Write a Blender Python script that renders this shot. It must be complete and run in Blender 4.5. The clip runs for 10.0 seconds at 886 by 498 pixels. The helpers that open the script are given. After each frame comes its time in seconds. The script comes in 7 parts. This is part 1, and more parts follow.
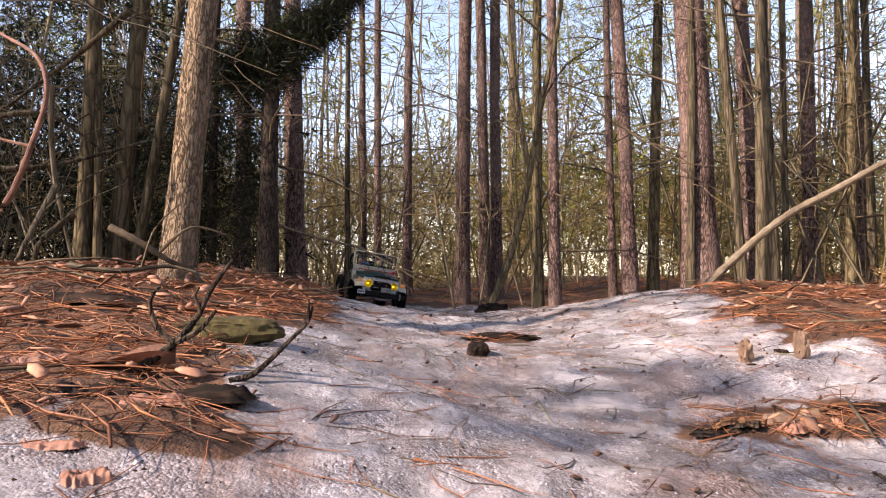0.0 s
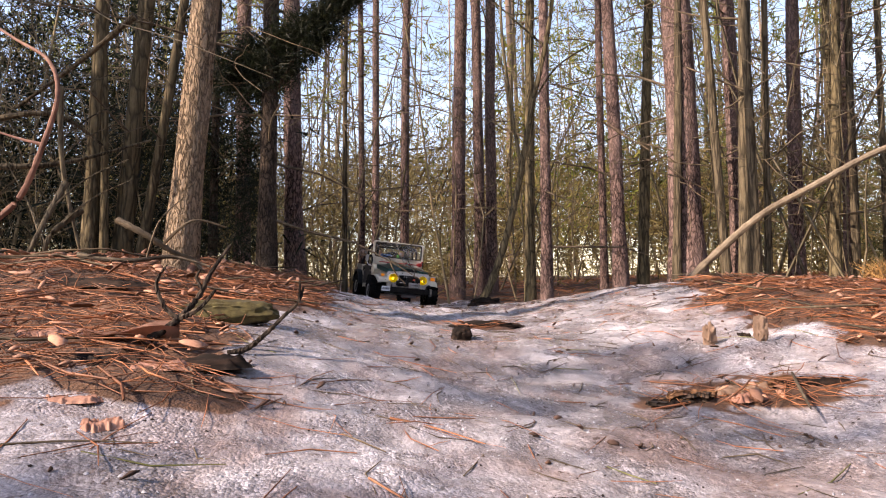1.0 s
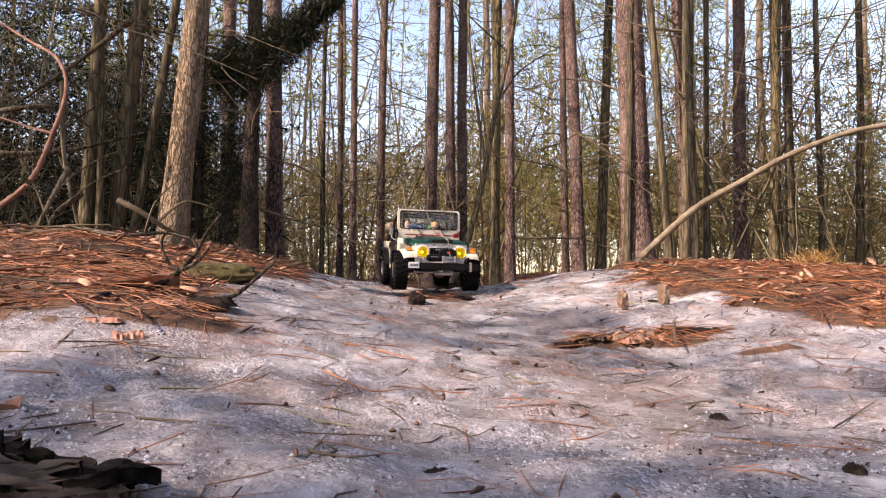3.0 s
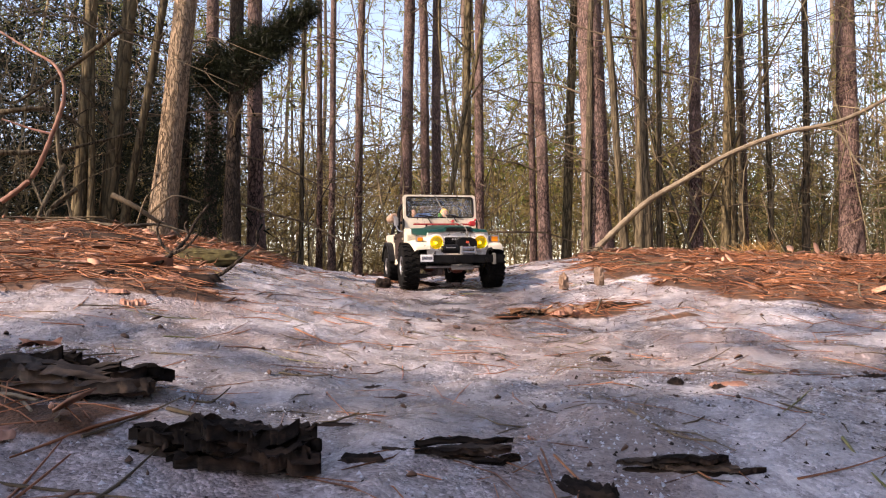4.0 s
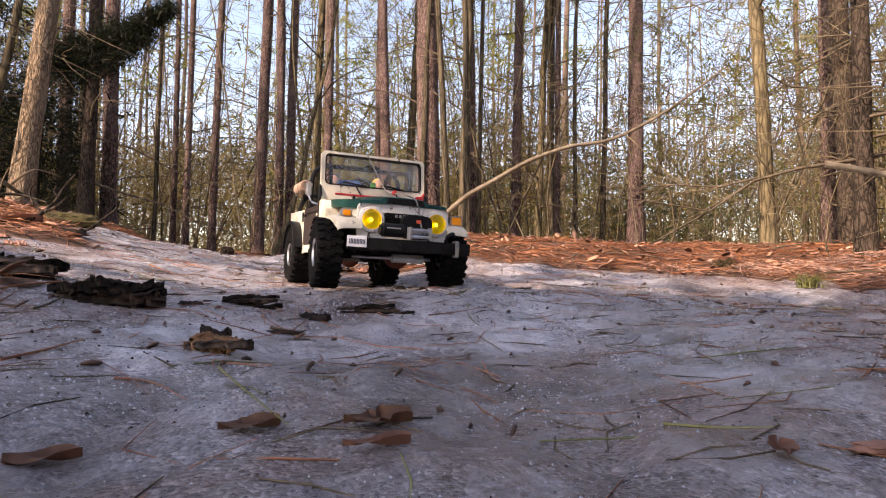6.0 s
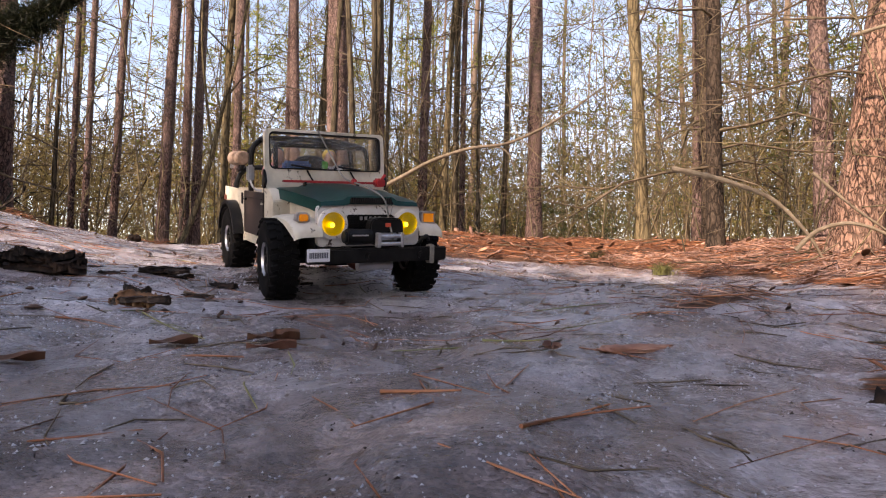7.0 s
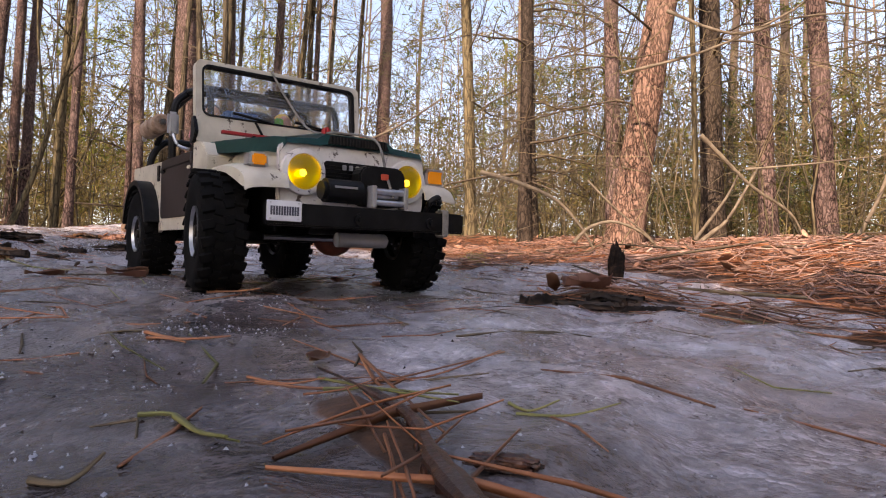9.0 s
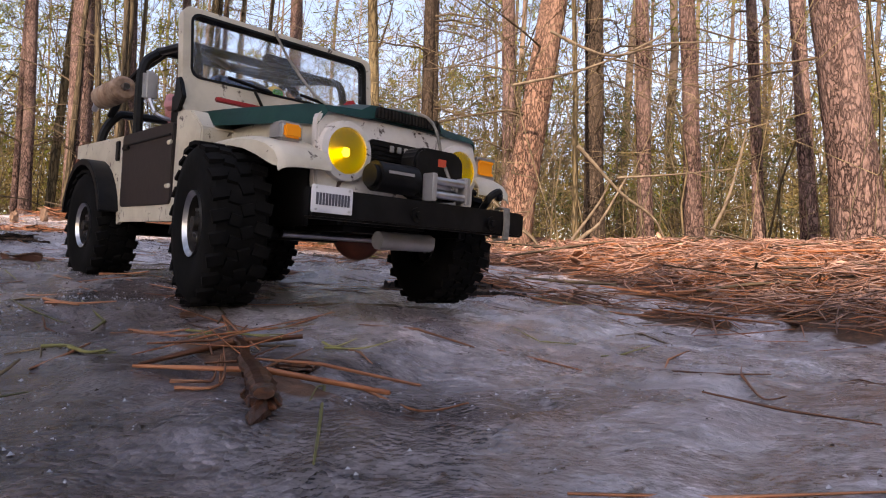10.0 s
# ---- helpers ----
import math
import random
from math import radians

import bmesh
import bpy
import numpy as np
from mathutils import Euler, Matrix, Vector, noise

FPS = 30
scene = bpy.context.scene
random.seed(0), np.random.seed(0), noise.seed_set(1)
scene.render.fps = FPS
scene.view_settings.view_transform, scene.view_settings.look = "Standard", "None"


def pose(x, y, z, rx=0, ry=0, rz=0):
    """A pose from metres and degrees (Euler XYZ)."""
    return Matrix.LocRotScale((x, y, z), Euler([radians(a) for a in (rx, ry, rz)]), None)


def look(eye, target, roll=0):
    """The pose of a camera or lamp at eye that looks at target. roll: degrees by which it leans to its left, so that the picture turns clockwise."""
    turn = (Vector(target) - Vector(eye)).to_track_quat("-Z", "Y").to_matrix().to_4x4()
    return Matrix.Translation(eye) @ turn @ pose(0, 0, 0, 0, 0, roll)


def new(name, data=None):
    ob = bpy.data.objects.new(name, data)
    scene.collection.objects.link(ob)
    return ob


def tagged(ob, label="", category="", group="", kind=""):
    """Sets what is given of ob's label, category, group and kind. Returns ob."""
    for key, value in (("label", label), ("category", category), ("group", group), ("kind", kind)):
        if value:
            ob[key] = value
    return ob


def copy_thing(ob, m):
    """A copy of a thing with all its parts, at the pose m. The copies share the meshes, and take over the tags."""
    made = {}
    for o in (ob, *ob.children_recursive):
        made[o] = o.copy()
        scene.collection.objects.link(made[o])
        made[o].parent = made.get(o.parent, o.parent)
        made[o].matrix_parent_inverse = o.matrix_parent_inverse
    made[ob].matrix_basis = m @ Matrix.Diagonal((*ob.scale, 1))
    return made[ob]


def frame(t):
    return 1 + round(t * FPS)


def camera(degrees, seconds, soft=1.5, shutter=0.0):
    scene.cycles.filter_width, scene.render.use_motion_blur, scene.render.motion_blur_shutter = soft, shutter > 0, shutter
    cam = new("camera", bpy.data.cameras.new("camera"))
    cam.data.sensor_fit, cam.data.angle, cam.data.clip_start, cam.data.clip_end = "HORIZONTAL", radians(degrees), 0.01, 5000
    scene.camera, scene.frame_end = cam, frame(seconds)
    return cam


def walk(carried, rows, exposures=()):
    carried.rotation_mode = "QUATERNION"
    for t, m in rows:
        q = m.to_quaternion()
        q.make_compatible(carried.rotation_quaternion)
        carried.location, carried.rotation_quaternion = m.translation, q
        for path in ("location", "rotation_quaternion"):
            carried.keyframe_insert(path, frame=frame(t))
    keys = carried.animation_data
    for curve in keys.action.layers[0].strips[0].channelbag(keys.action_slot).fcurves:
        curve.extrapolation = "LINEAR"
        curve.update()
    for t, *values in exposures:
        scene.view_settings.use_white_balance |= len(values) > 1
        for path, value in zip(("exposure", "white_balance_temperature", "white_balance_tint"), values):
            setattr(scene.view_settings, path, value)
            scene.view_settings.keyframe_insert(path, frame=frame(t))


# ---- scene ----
# ---------- camera: seconds, eye, yaw, pitch, roll ----------
cam = camera(68.26, 10.0, 1.1)
PATH = [
    (0.0, 0.0, 0.0, 0.1529, -0.0, 2.44, -0.43),
    (0.5, 0.0139, -0.0278, 0.1442, 0.18, 2.5, -0.39),
    (1.0, 0.0243, -0.0627, 0.1351, 0.16, 2.51, -0.44),
    (1.5, 0.0364, -0.0987, 0.1226, -0.02, 2.57, -0.39),
    (2.0, 0.0464, -0.1404, 0.107, -0.36, 2.67, -0.32),
    (2.5, 0.0561, -0.1853, 0.0953, -0.86, 2.64, -0.3),
    (2.7, 0.0588, -0.2001, 0.0939, -1.11, 2.53, -0.08),
    (3.8, 0.0974, -0.3426, 0.0674, -2.38, 2.52, -0.2),
    (4.0, 0.1027, -0.3722, 0.0631, -2.86, 2.42, -0.17),
    (4.5, 0.1133, -0.4384, 0.0522, -3.93, 2.32, -0.03),
    (5.0, 0.1264, -0.5191, 0.0332, -5.24, 2.31, 0.08),
    (5.3, 0.1335, -0.5771, 0.0214, -7.62, 2.1, 0.45),
    (5.5, 0.1416, -0.6052, 0.0107, -9.33, 2.49, 0.4),
    (6.0, 0.1542, -0.6972, -0.0113, -14.56, 2.71, 0.77),
    (6.2, 0.1552, -0.7327, -0.0185, -16.63, 2.78, 0.91),
    (7.3, 0.1393, -0.8429, -0.0481, -23.8, 3.0, 1.14),
    (7.5, 0.1371, -0.8592, -0.0524, -24.88, 3.1, 1.15),
    (8.0, 0.1255, -0.9116, -0.0644, -27.92, 3.22, 1.33),
    (8.5, 0.114, -0.9596, -0.0769, -31.22, 3.39, 1.56),
    (9.0, 0.1044, -1.0063, -0.0869, -34.85, 3.56, 1.76),
    (9.5, 0.0947, -1.052, -0.0943, -38.68, 3.71, 2.0),
    (10.0, 0.0823, -1.1011, -0.0984, -42.45, 3.82, 2.14),
]
walk(cam, [(t, pose(x, y, z, 90 + p, 0, w) @ pose(0, 0, 0, 0, 0, r)) for t, x, y, z, w, p, r in PATH], [(0, 1.05, 7600, 24), (5, 1.04, 8000, 25.5), (10, 0.94, 8300, 26.8)])

# ---------- sky, sun ----------
SUN = (-0.78, -0.42, 0.62)            # towards the sun
world = bpy.data.worlds.new("sky")
scene.world = world
world.use_nodes = True
wn = world.node_tree
sky = wn.nodes.new("ShaderNodeTexSky")
sky.sky_type, sky.sun_disc = "NISHITA", False
sky.sun_elevation = math.asin(Vector(SUN).normalized().z)
sky.sun_rotation = math.atan2(SUN[0], SUN[1])
sky.air_density, sky.dust_density, sky.ozone_density = 1.0, 0.6, 1.4
wn.nodes["Background"].inputs[1].default_value = 0.22
wn.links.new(sky.outputs[0], wn.nodes["Background"].inputs[0])
lamp = bpy.data.lights.new("sun", "SUN")
lamp.energy, lamp.angle, lamp.color = 5.0, radians(0.6), (1.0, 0.93, 0.82)
sun = new("sun", lamp)
sun.matrix_world = look(Vector(SUN) * 20, (0, 0, 0))


# ---------- materials ----------
def mat(name, rough=0.6, metal=0.0, spec=0.5):
    m = bpy.data.materials.new(name)
    m.use_nodes = True
    b = m.node_tree.nodes["Principled BSDF"]
    b.inputs["Roughness"].default_value, b.inputs["Metallic"].default_value = rough, metal
    b.inputs["Specular IOR Level"].default_value = spec
    return m, m.node_tree, b


def node(nt, kind, **sets):
    n = nt.nodes.new(kind)
    for k, v in sets.items():
        n.inputs[k].default_value = v
    return n


def coords(nt, space="Object", scale=(1, 1, 1)):
    tc, mp = nt.nodes.new("ShaderNodeTexCoord"), nt.nodes.new("ShaderNodeMapping")
    mp.inputs["Scale"].default_value = scale
    nt.links.new(tc.outputs[space], mp.inputs[0])
    return mp.outputs[0]


def noise_of(nt, vec, scale, detail=4.0, rough=0.55, dist=0.0):
    n = node(nt, "ShaderNodeTexNoise", Scale=scale, Detail=detail, Roughness=rough, Distortion=dist)
    nt.links.new(vec, n.inputs["Vector"])
    return n.outputs["Fac"]


def ramp(nt, fac, stops):
    r = nt.nodes.new("ShaderNodeValToRGB")
    while len(r.color_ramp.elements) < len(stops):
        r.color_ramp.elements.new(0.5)
    for e, (p, c) in zip(r.color_ramp.elements, stops):
        e.position, e.color = p, (*c, 1) if len(c) == 3 else c
    nt.links.new(fac, r.inputs[0])
    return r.outputs[0]


def mix(nt, fac, a, b, kind="MIX"):
    n = nt.nodes.new("ShaderNodeMix")
    n.data_type, n.blend_type = "RGBA", kind
    for v, i in ((fac, 0), (a, 6), (b, 7)):
        if isinstance(v, (int, float)):
            n.inputs[i].default_value = v
        elif isinstance(v, tuple):
            n.inputs[i].default_value = (*v, 1)
        else:
            nt.links.new(v, n.inputs[i])
    return n.outputs[2]


def maths(nt, op, a, b):
    n = nt.nodes.new("ShaderNodeMath")
    n.operation = op
    for v, i in ((a, 0), (b, 1)):
        if isinstance(v, (int, float)):
            n.inputs[i].default_value = v
        else:
            nt.links.new(v, n.inputs[i])
    return n.outputs[0]


def bump(nt, b, height, strength, distance):
    n = node(nt, "ShaderNodeBump", Strength=strength, Distance=distance)
    nt.links.new(height, n.inputs["Height"])
    nt.links.new(n.outputs[0], b.inputs["Normal"])


def bark_mat(name, dark, mid, light, stretch=0.25, grain=60, depth=0.004, rough=0.9):
    """Ridged bark: plates stretched along the trunk, lichen and stain patches, a tint of its own for each tree."""
    m, nt, b = mat(name, rough, 0, 0.2)
    v = coords(nt, "Object", (1, 1, stretch))
    plates = nt.nodes.new("ShaderNodeTexVoronoi")
    plates.feature = "DISTANCE_TO_EDGE"
    plates.inputs["Scale"].default_value = grain
    warp = nt.nodes.new("ShaderNodeVectorMath")
    nz = node(nt, "ShaderNodeTexNoise", Scale=grain * 0.7, Detail=3.0)
    nt.links.new(v, nz.inputs["Vector"])
    sc = nt.nodes.new("ShaderNodeVectorMath")
    sc.operation = "SCALE"
    sc.inputs["Scale"].default_value = 0.03
    nt.links.new(nz.outputs["Color"], sc.inputs[0])
    nt.links.new(v, warp.inputs[0]), nt.links.new(sc.outputs[0], warp.inputs[1])
    nt.links.new(warp.outputs[0], plates.inputs["Vector"])
    edge = ramp(nt, plates.outputs["Distance"], [(0.0, (0, 0, 0)), (0.18, (1, 1, 1))])
    fine = noise_of(nt, v, grain * 3, 5, 0.65)
    wide = noise_of(nt, v, grain * 0.12, 3, 0.5)
    c = ramp(nt, fine, [(0.25, dark), (0.5, mid), (0.78, light)])
    c = mix(nt, edge, tuple(x * 0.35 for x in dark), c)
    c = mix(nt, ramp(nt, wide, [(0.4, (0, 0, 0)), (0.7, (0.45,) * 3)]), c, light)
    info = nt.nodes.new("ShaderNodeObjectInfo")
    tint = ramp(nt, info.outputs["Random"], [(0.0, (0.72, 0.68, 0.66)), (1.0, (1.2, 1.15, 1.1))])
    c = mix(nt, 1.0, c, tint, "MULTIPLY")
    nt.links.new(c, b.inputs["Base Color"])
    h = maths(nt, "ADD", maths(nt, "MULTIPLY", edge, 0.7), maths(nt, "MULTIPLY", fine, 0.6))
    bump(nt, b, h, 0.9, depth)
    return m


def grainy(name, stops, scale=40, rough=0.7, metal=0.0, spec=0.4, depth=0.0, space="Object", stretch=(1, 1, 1), island=False):
    """A plain surface with two scales of tone and a little relief; island: a tone of its own for each piece."""
    m, nt, b = mat(name, rough, metal, spec)
    v = coords(nt, space, stretch)
    f = maths(nt, "ADD", maths(nt, "MULTIPLY", noise_of(nt, v, scale, 5, 0.6), 0.65), maths(nt, "MULTIPLY", noise_of(nt, v, scale * 0.13, 3), 0.35))
    c = ramp(nt, f, [(0.3 + 0.4 * i / max(1, len(stops) - 1), s) for i, s in enumerate(stops)])
    if island:
        g = nt.nodes.new("ShaderNodeNewGeometry")
        c = mix(nt, 1.0, c, ramp(nt, g.outputs["Random Per Island"], [(0.0, (0.45, 0.42, 0.4)), (0.5, (0.95, 0.9, 0.85)), (1.0, (1.5, 1.35, 1.2))]), "MULTIPLY")
    nt.links.new(c, b.inputs["Base Color"])
    if depth:
        bump(nt, b, f, 0.8, depth)
    return m


BARK_PINE = bark_mat("pine_bark", (0.06, 0.038, 0.035), (0.19, 0.127, 0.113), (0.34, 0.248, 0.228), 0.35, 95, 0.004)
BARK_ORANGE = bark_mat("orange_pine_bark", (0.12, 0.068, 0.05), (0.33, 0.2, 0.15), (0.5, 0.345, 0.27), 0.35, 95, 0.004)
BARK_STEM = bark_mat("stem_bark", (0.04, 0.032, 0.02), (0.105, 0.086, 0.056), (0.2, 0.168, 0.115), 0.12, 70, 0.002)
BARK_BEECH = bark_mat("beech_bark", (0.05, 0.04, 0.022), (0.125, 0.1, 0.056), (0.22, 0.185, 0.115), 0.2, 60, 0.002)
BARK_ASH = bark_mat("ash_bark", (0.1, 0.07, 0.045), (0.27, 0.2, 0.135), (0.42, 0.33, 0.24), 0.3, 120, 0.005)
BARK_SPRUCE = bark_mat("spruce_bark", (0.022, 0.016, 0.012), (0.06, 0.045, 0.034), (0.13, 0.10, 0.075), 0.4, 90, 0.003)
VINE = grainy("reddish_branch", [(0.08, 0.035, 0.025), (0.2, 0.1, 0.07), (0.32, 0.18, 0.13)], 50, 0.8, depth=0.001)
TWIG = grainy("dead_twig", [(0.03, 0.022, 0.015), (0.09, 0.07, 0.045), (0.2, 0.16, 0.11)], 60, 0.85, island=True)
BRUSH = grainy("bare_brush", [(0.055, 0.046, 0.028), (0.15, 0.126, 0.078), (0.29, 0.245, 0.16)], 20, 0.85, island=True)
WOODS = grainy("far_bark", [(0.07, 0.05, 0.042), (0.17, 0.128, 0.105), (0.3, 0.235, 0.195)], 8, 0.9, stretch=(1, 1, 0.15), island=True)
PALE_TWIG = grainy("pale_branch", [(0.06, 0.042, 0.028), (0.15, 0.115, 0.078), (0.25, 0.2, 0.14)], 50, 0.8, depth=0.001)


def leafy(name, stops, rough=0.55):
    m, nt, b = mat(name, rough, 0, 0.3)
    g = nt.nodes.new("ShaderNodeNewGeometry")
    c = ramp(nt, g.outputs["Random Per Island"], stops)
    nt.links.new(c, b.inputs["Base Color"])
    tr = nt.nodes.new("ShaderNodeBsdfTranslucent")
    nt.links.new(c, tr.inputs[0])
    ms = nt.nodes.new("ShaderNodeMixShader")
    ms.inputs[0].default_value = 0.35
    nt.links.new(b.outputs[0], ms.inputs[1]), nt.links.new(tr.outputs[0], ms.inputs[2])
    nt.links.new(ms.outputs[0], nt.nodes["Material Output"].inputs[0])
    return m


LEAF_GREEN = leafy("green_needles", [(0.0, (0.05, 0.07, 0.012)), (0.4, (0.14, 0.165, 0.025)), (0.75, (0.25, 0.25, 0.04)), (1.0, (0.34, 0.29, 0.07))])
LEAF_TAN = leafy("tan_twigs", [(0.0, (0.09, 0.06, 0.022)), (0.5, (0.23, 0.165, 0.06)), (1.0, (0.38, 0.3, 0.11))])
LEAF_FAR = leafy("far_thicket_leaves", [(0.0, (0.09, 0.08, 0.04)), (0.5, (0.18, 0.16, 0.08)), (1.0, (0.3, 0.265, 0.145))])
LEAF_MID = leafy("young_conifer", [(0.0, (0.03, 0.048, 0.014)), (0.6, (0.08, 0.105, 0.03)), (1.0, (0.16, 0.175, 0.06))])
LEAF_DARK = leafy("dark_spruce_needles", [(0.0, (0.008, 0.011, 0.006)), (0.6, (0.016, 0.022, 0.01)), (1.0, (0.035, 0.04, 0.018))])
NEEDLE = grainy("fallen_needles", [(0.1, 0.038, 0.02), (0.25, 0.1, 0.048), (0.42, 0.2, 0.105)], 30, 0.55, island=True)
DEAD_LEAF = grainy("dead_leaf", [(0.06, 0.026, 0.015), (0.18, 0.085, 0.05), (0.32, 0.18, 0.11)], 60, 0.6, depth=0.0006)
BARK_FLAKE = grainy("bark_flake", [(0.1, 0.045, 0.03), (0.27, 0.13, 0.09), (0.4, 0.23, 0.165)], 45, 0.75, depth=0.001)
FLAKES = grainy("flake_litter", [(0.14, 0.07, 0.045), (0.3, 0.16, 0.11), (0.45, 0.28, 0.2)], 45, 0.75, island=True)
PALE_FLAKES = grainy("pale_flakes", [(0.13, 0.075, 0.06), (0.31, 0.19, 0.155), (0.5, 0.36, 0.3)], 45, 0.7, island=True)
BARK_CHIPS = grainy("bark_chips", [(0.03, 0.018, 0.014), (0.1, 0.055, 0.04)], 45, 0.8, island=True)
BARK_ROT = grainy("split_bark", [(0.006, 0.004, 0.003), (0.03, 0.019, 0.013), (0.13, 0.08, 0.052)], 130, 0.8, depth=0.0015, stretch=(0.25, 1, 1))
BARK_TAN = grainy("broken_bark", [(0.04, 0.018, 0.009), (0.19, 0.09, 0.04), (0.34, 0.185, 0.085)], 110, 0.75, depth=0.0015, stretch=(0.5, 1, 1))
BARK_DARK = grainy("rotten_bark", [(0.003, 0.002, 0.0015), (0.012, 0.008, 0.006), (0.055, 0.032, 0.022)], 150, 0.85, spec=0.15, depth=0.002, stretch=(0.2, 1, 1))
SHEATH = grainy("papery_twig", [(0.008, 0.003, 0.002), (0.045, 0.016, 0.008), (0.17, 0.066, 0.034)], 330, 0.3, depth=0.001)
WOOD_STUB = grainy("broken_wood", [(0.05, 0.032, 0.022), (0.17, 0.105, 0.07), (0.3, 0.2, 0.14)], 90, 0.8, depth=0.002, stretch=(1, 1, 0.25))
MOSS = grainy("moss", [(0.025, 0.02, 0.01), (0.06, 0.048, 0.018), (0.12, 0.1, 0.035)], 120, 0.95, depth=0.003)
GRASS = grainy("dry_grass", [(0.25, 0.13, 0.04), (0.4, 0.24, 0.09), (0.5, 0.34, 0.16)], 30, 0.7, island=True)
GREEN_BLADE = grainy("green_needle", [(0.07, 0.085, 0.02), (0.16, 0.17, 0.05), (0.24, 0.22, 0.09)], 30, 0.5, island=True)


def ground_mat():
    """Dirty refrozen snow: granular, half glazed, stained by meltwater; brown needle mould where litter lies."""
    m, nt, b = mat("icy_trail", 0.4, 0, 0.5)
    v = coords(nt, "Object")
    big, mid = noise_of(nt, v, 3.2, 4, 0.55, 0.6), noise_of(nt, v, 17, 5, 0.62, 0.4)
    fine, tiny = noise_of(nt, v, 120, 4, 0.7), noise_of(nt, v, 420, 2, 0.6)
    tone = maths(nt, "ADD", maths(nt, "MULTIPLY", big, 0.5), maths(nt, "MULTIPLY", mid, 0.5))
    ice = ramp(nt, tone, [(0.36, (0.12, 0.105, 0.106)), (0.45, (0.215, 0.197, 0.202)), (0.54, (0.325, 0.305, 0.318)), (0.65, (0.55, 0.53, 0.553))])
    stain = ramp(nt, noise_of(nt, v, 6.5, 5, 0.6, 0.8), [(0.46, (0, 0, 0)), (0.64, (0.7,) * 3)])
    ice = mix(nt, stain, ice, (0.2, 0.135, 0.115))
    # clear ice, with the shade of the trail's near end put into its colour
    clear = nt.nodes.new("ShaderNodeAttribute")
    clear.attribute_name = "shaded_clear_ice"
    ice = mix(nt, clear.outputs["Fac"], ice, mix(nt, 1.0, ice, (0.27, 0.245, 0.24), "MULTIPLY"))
    grit = ramp(nt, fine, [(0.32, (0.62,) * 3), (0.45, (0.93,) * 3), (0.58, (1.06,) * 3), (0.68, (1.35, 1.35, 1.38))])
    ice = mix(nt, 1.0, ice, grit, "MULTIPLY")
    glazed = nt.nodes.new("ShaderNodeAttribute")
    glazed.attribute_name = "glazed_ice"
    cells = nt.nodes.new("ShaderNodeTexVoronoi")
    cells.inputs["Scale"].default_value = 430
    nt.links.new(v, cells.inputs["Vector"])
    sep = nt.nodes.new("ShaderNodeSeparateColor")
    nt.links.new(cells.outputs["Color"], sep.inputs[0])
    grains = ramp(nt, sep.outputs[0], [(0.0, (0.5, 0.49, 0.5)), (0.35, (0.82, 0.81, 0.82)), (0.8, (1.1, 1.1, 1.12)), (0.95, (1.5, 1.5, 1.54))])
    loose = ramp(nt, noise_of(nt, v, 9, 4, 0.6, 0.5), [(0.42, (0.2,) * 3), (0.58, (1, 1, 1))])
    loose = maths(nt, "MULTIPLY", loose, maths(nt, "SUBTRACT", 1.0, maths(nt, "MULTIPLY", glazed.outputs["Fac"], 0.3)))
    ice = mix(nt, loose, ice, mix(nt, 1.0, ice, grains, "MULTIPLY"))
    melt = ramp(nt, noise_of(nt, v, 46, 5, 0.7, 0.7), [(0.34, (0.72, 0.7, 0.7)), (0.5, (1.15,) * 3), (0.66, (1.75, 1.75, 1.8))])
    ice = mix(nt, maths(nt, "MULTIPLY", glazed.outputs["Fac"], 0.8), ice, mix(nt, 1.0, ice, melt, "MULTIPLY"))
    specks = ramp(nt, noise_of(nt, v, 75, 3, 0.8), [(0.62, (0, 0, 0)), (0.68, (0.8,) * 3)])
    ice = mix(nt, specks, ice, (0.055, 0.034, 0.026))
    mould = ramp(nt, maths(nt, "ADD", maths(nt, "MULTIPLY", mid, 0.5), maths(nt, "MULTIPLY", fine, 0.5)), [(0.3, (0.02, 0.011, 0.007)), (0.5, (0.075, 0.036, 0.02)), (0.7, (0.2, 0.095, 0.05))])
    at = nt.nodes.new("ShaderNodeAttribute")
    at.attribute_name = "litter"
    edge = maths(nt, "ADD", at.outputs["Fac"], maths(nt, "MULTIPLY", maths(nt, "SUBTRACT", mid, 0.5), 0.9))
    lit = ramp(nt, edge, [(0.42, (0, 0, 0)), (0.56, (1, 1, 1))])
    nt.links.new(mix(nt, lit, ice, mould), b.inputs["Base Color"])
    wet = ramp(nt, mid, [(0.35, (0.12,) * 3), (0.6, (0.34,) * 3)])
    nt.links.new(mix(nt, lit, wet, (0.9, 0.9, 0.9)), b.inputs["Roughness"])
    h = maths(nt, "ADD", maths(nt, "MULTIPLY", mid, 0.8), maths(nt, "ADD", maths(nt, "MULTIPLY", fine, 0.1), maths(nt, "MULTIPLY", tiny, 0.06)))
    h = maths(nt, "ADD", h, maths(nt, "MULTIPLY", maths(nt, "MULTIPLY", maths(nt, "SUBTRACT", sep.outputs[1], cells.outputs["Distance"]), loose), 0.1))
    bump(nt, b, h, 1.0, 0.009)
    return m


GROUND = ground_mat()


# ---------- mesh helpers ----------
def part(name, bm, material, parent=None, label="", smooth=True):
    me = bpy.data.meshes.new(name)
    bmesh.ops.recalc_face_normals(bm, faces=bm.faces)
    bm.to_mesh(me)
    bm.free()
    me.materials.append(material)
    if smooth:
        me.shade_smooth()
        me.set_sharp_from_angle(angle=radians(38))
    ob = new(name, me)
    ob.parent = parent
    return tagged(ob, label) if label else ob


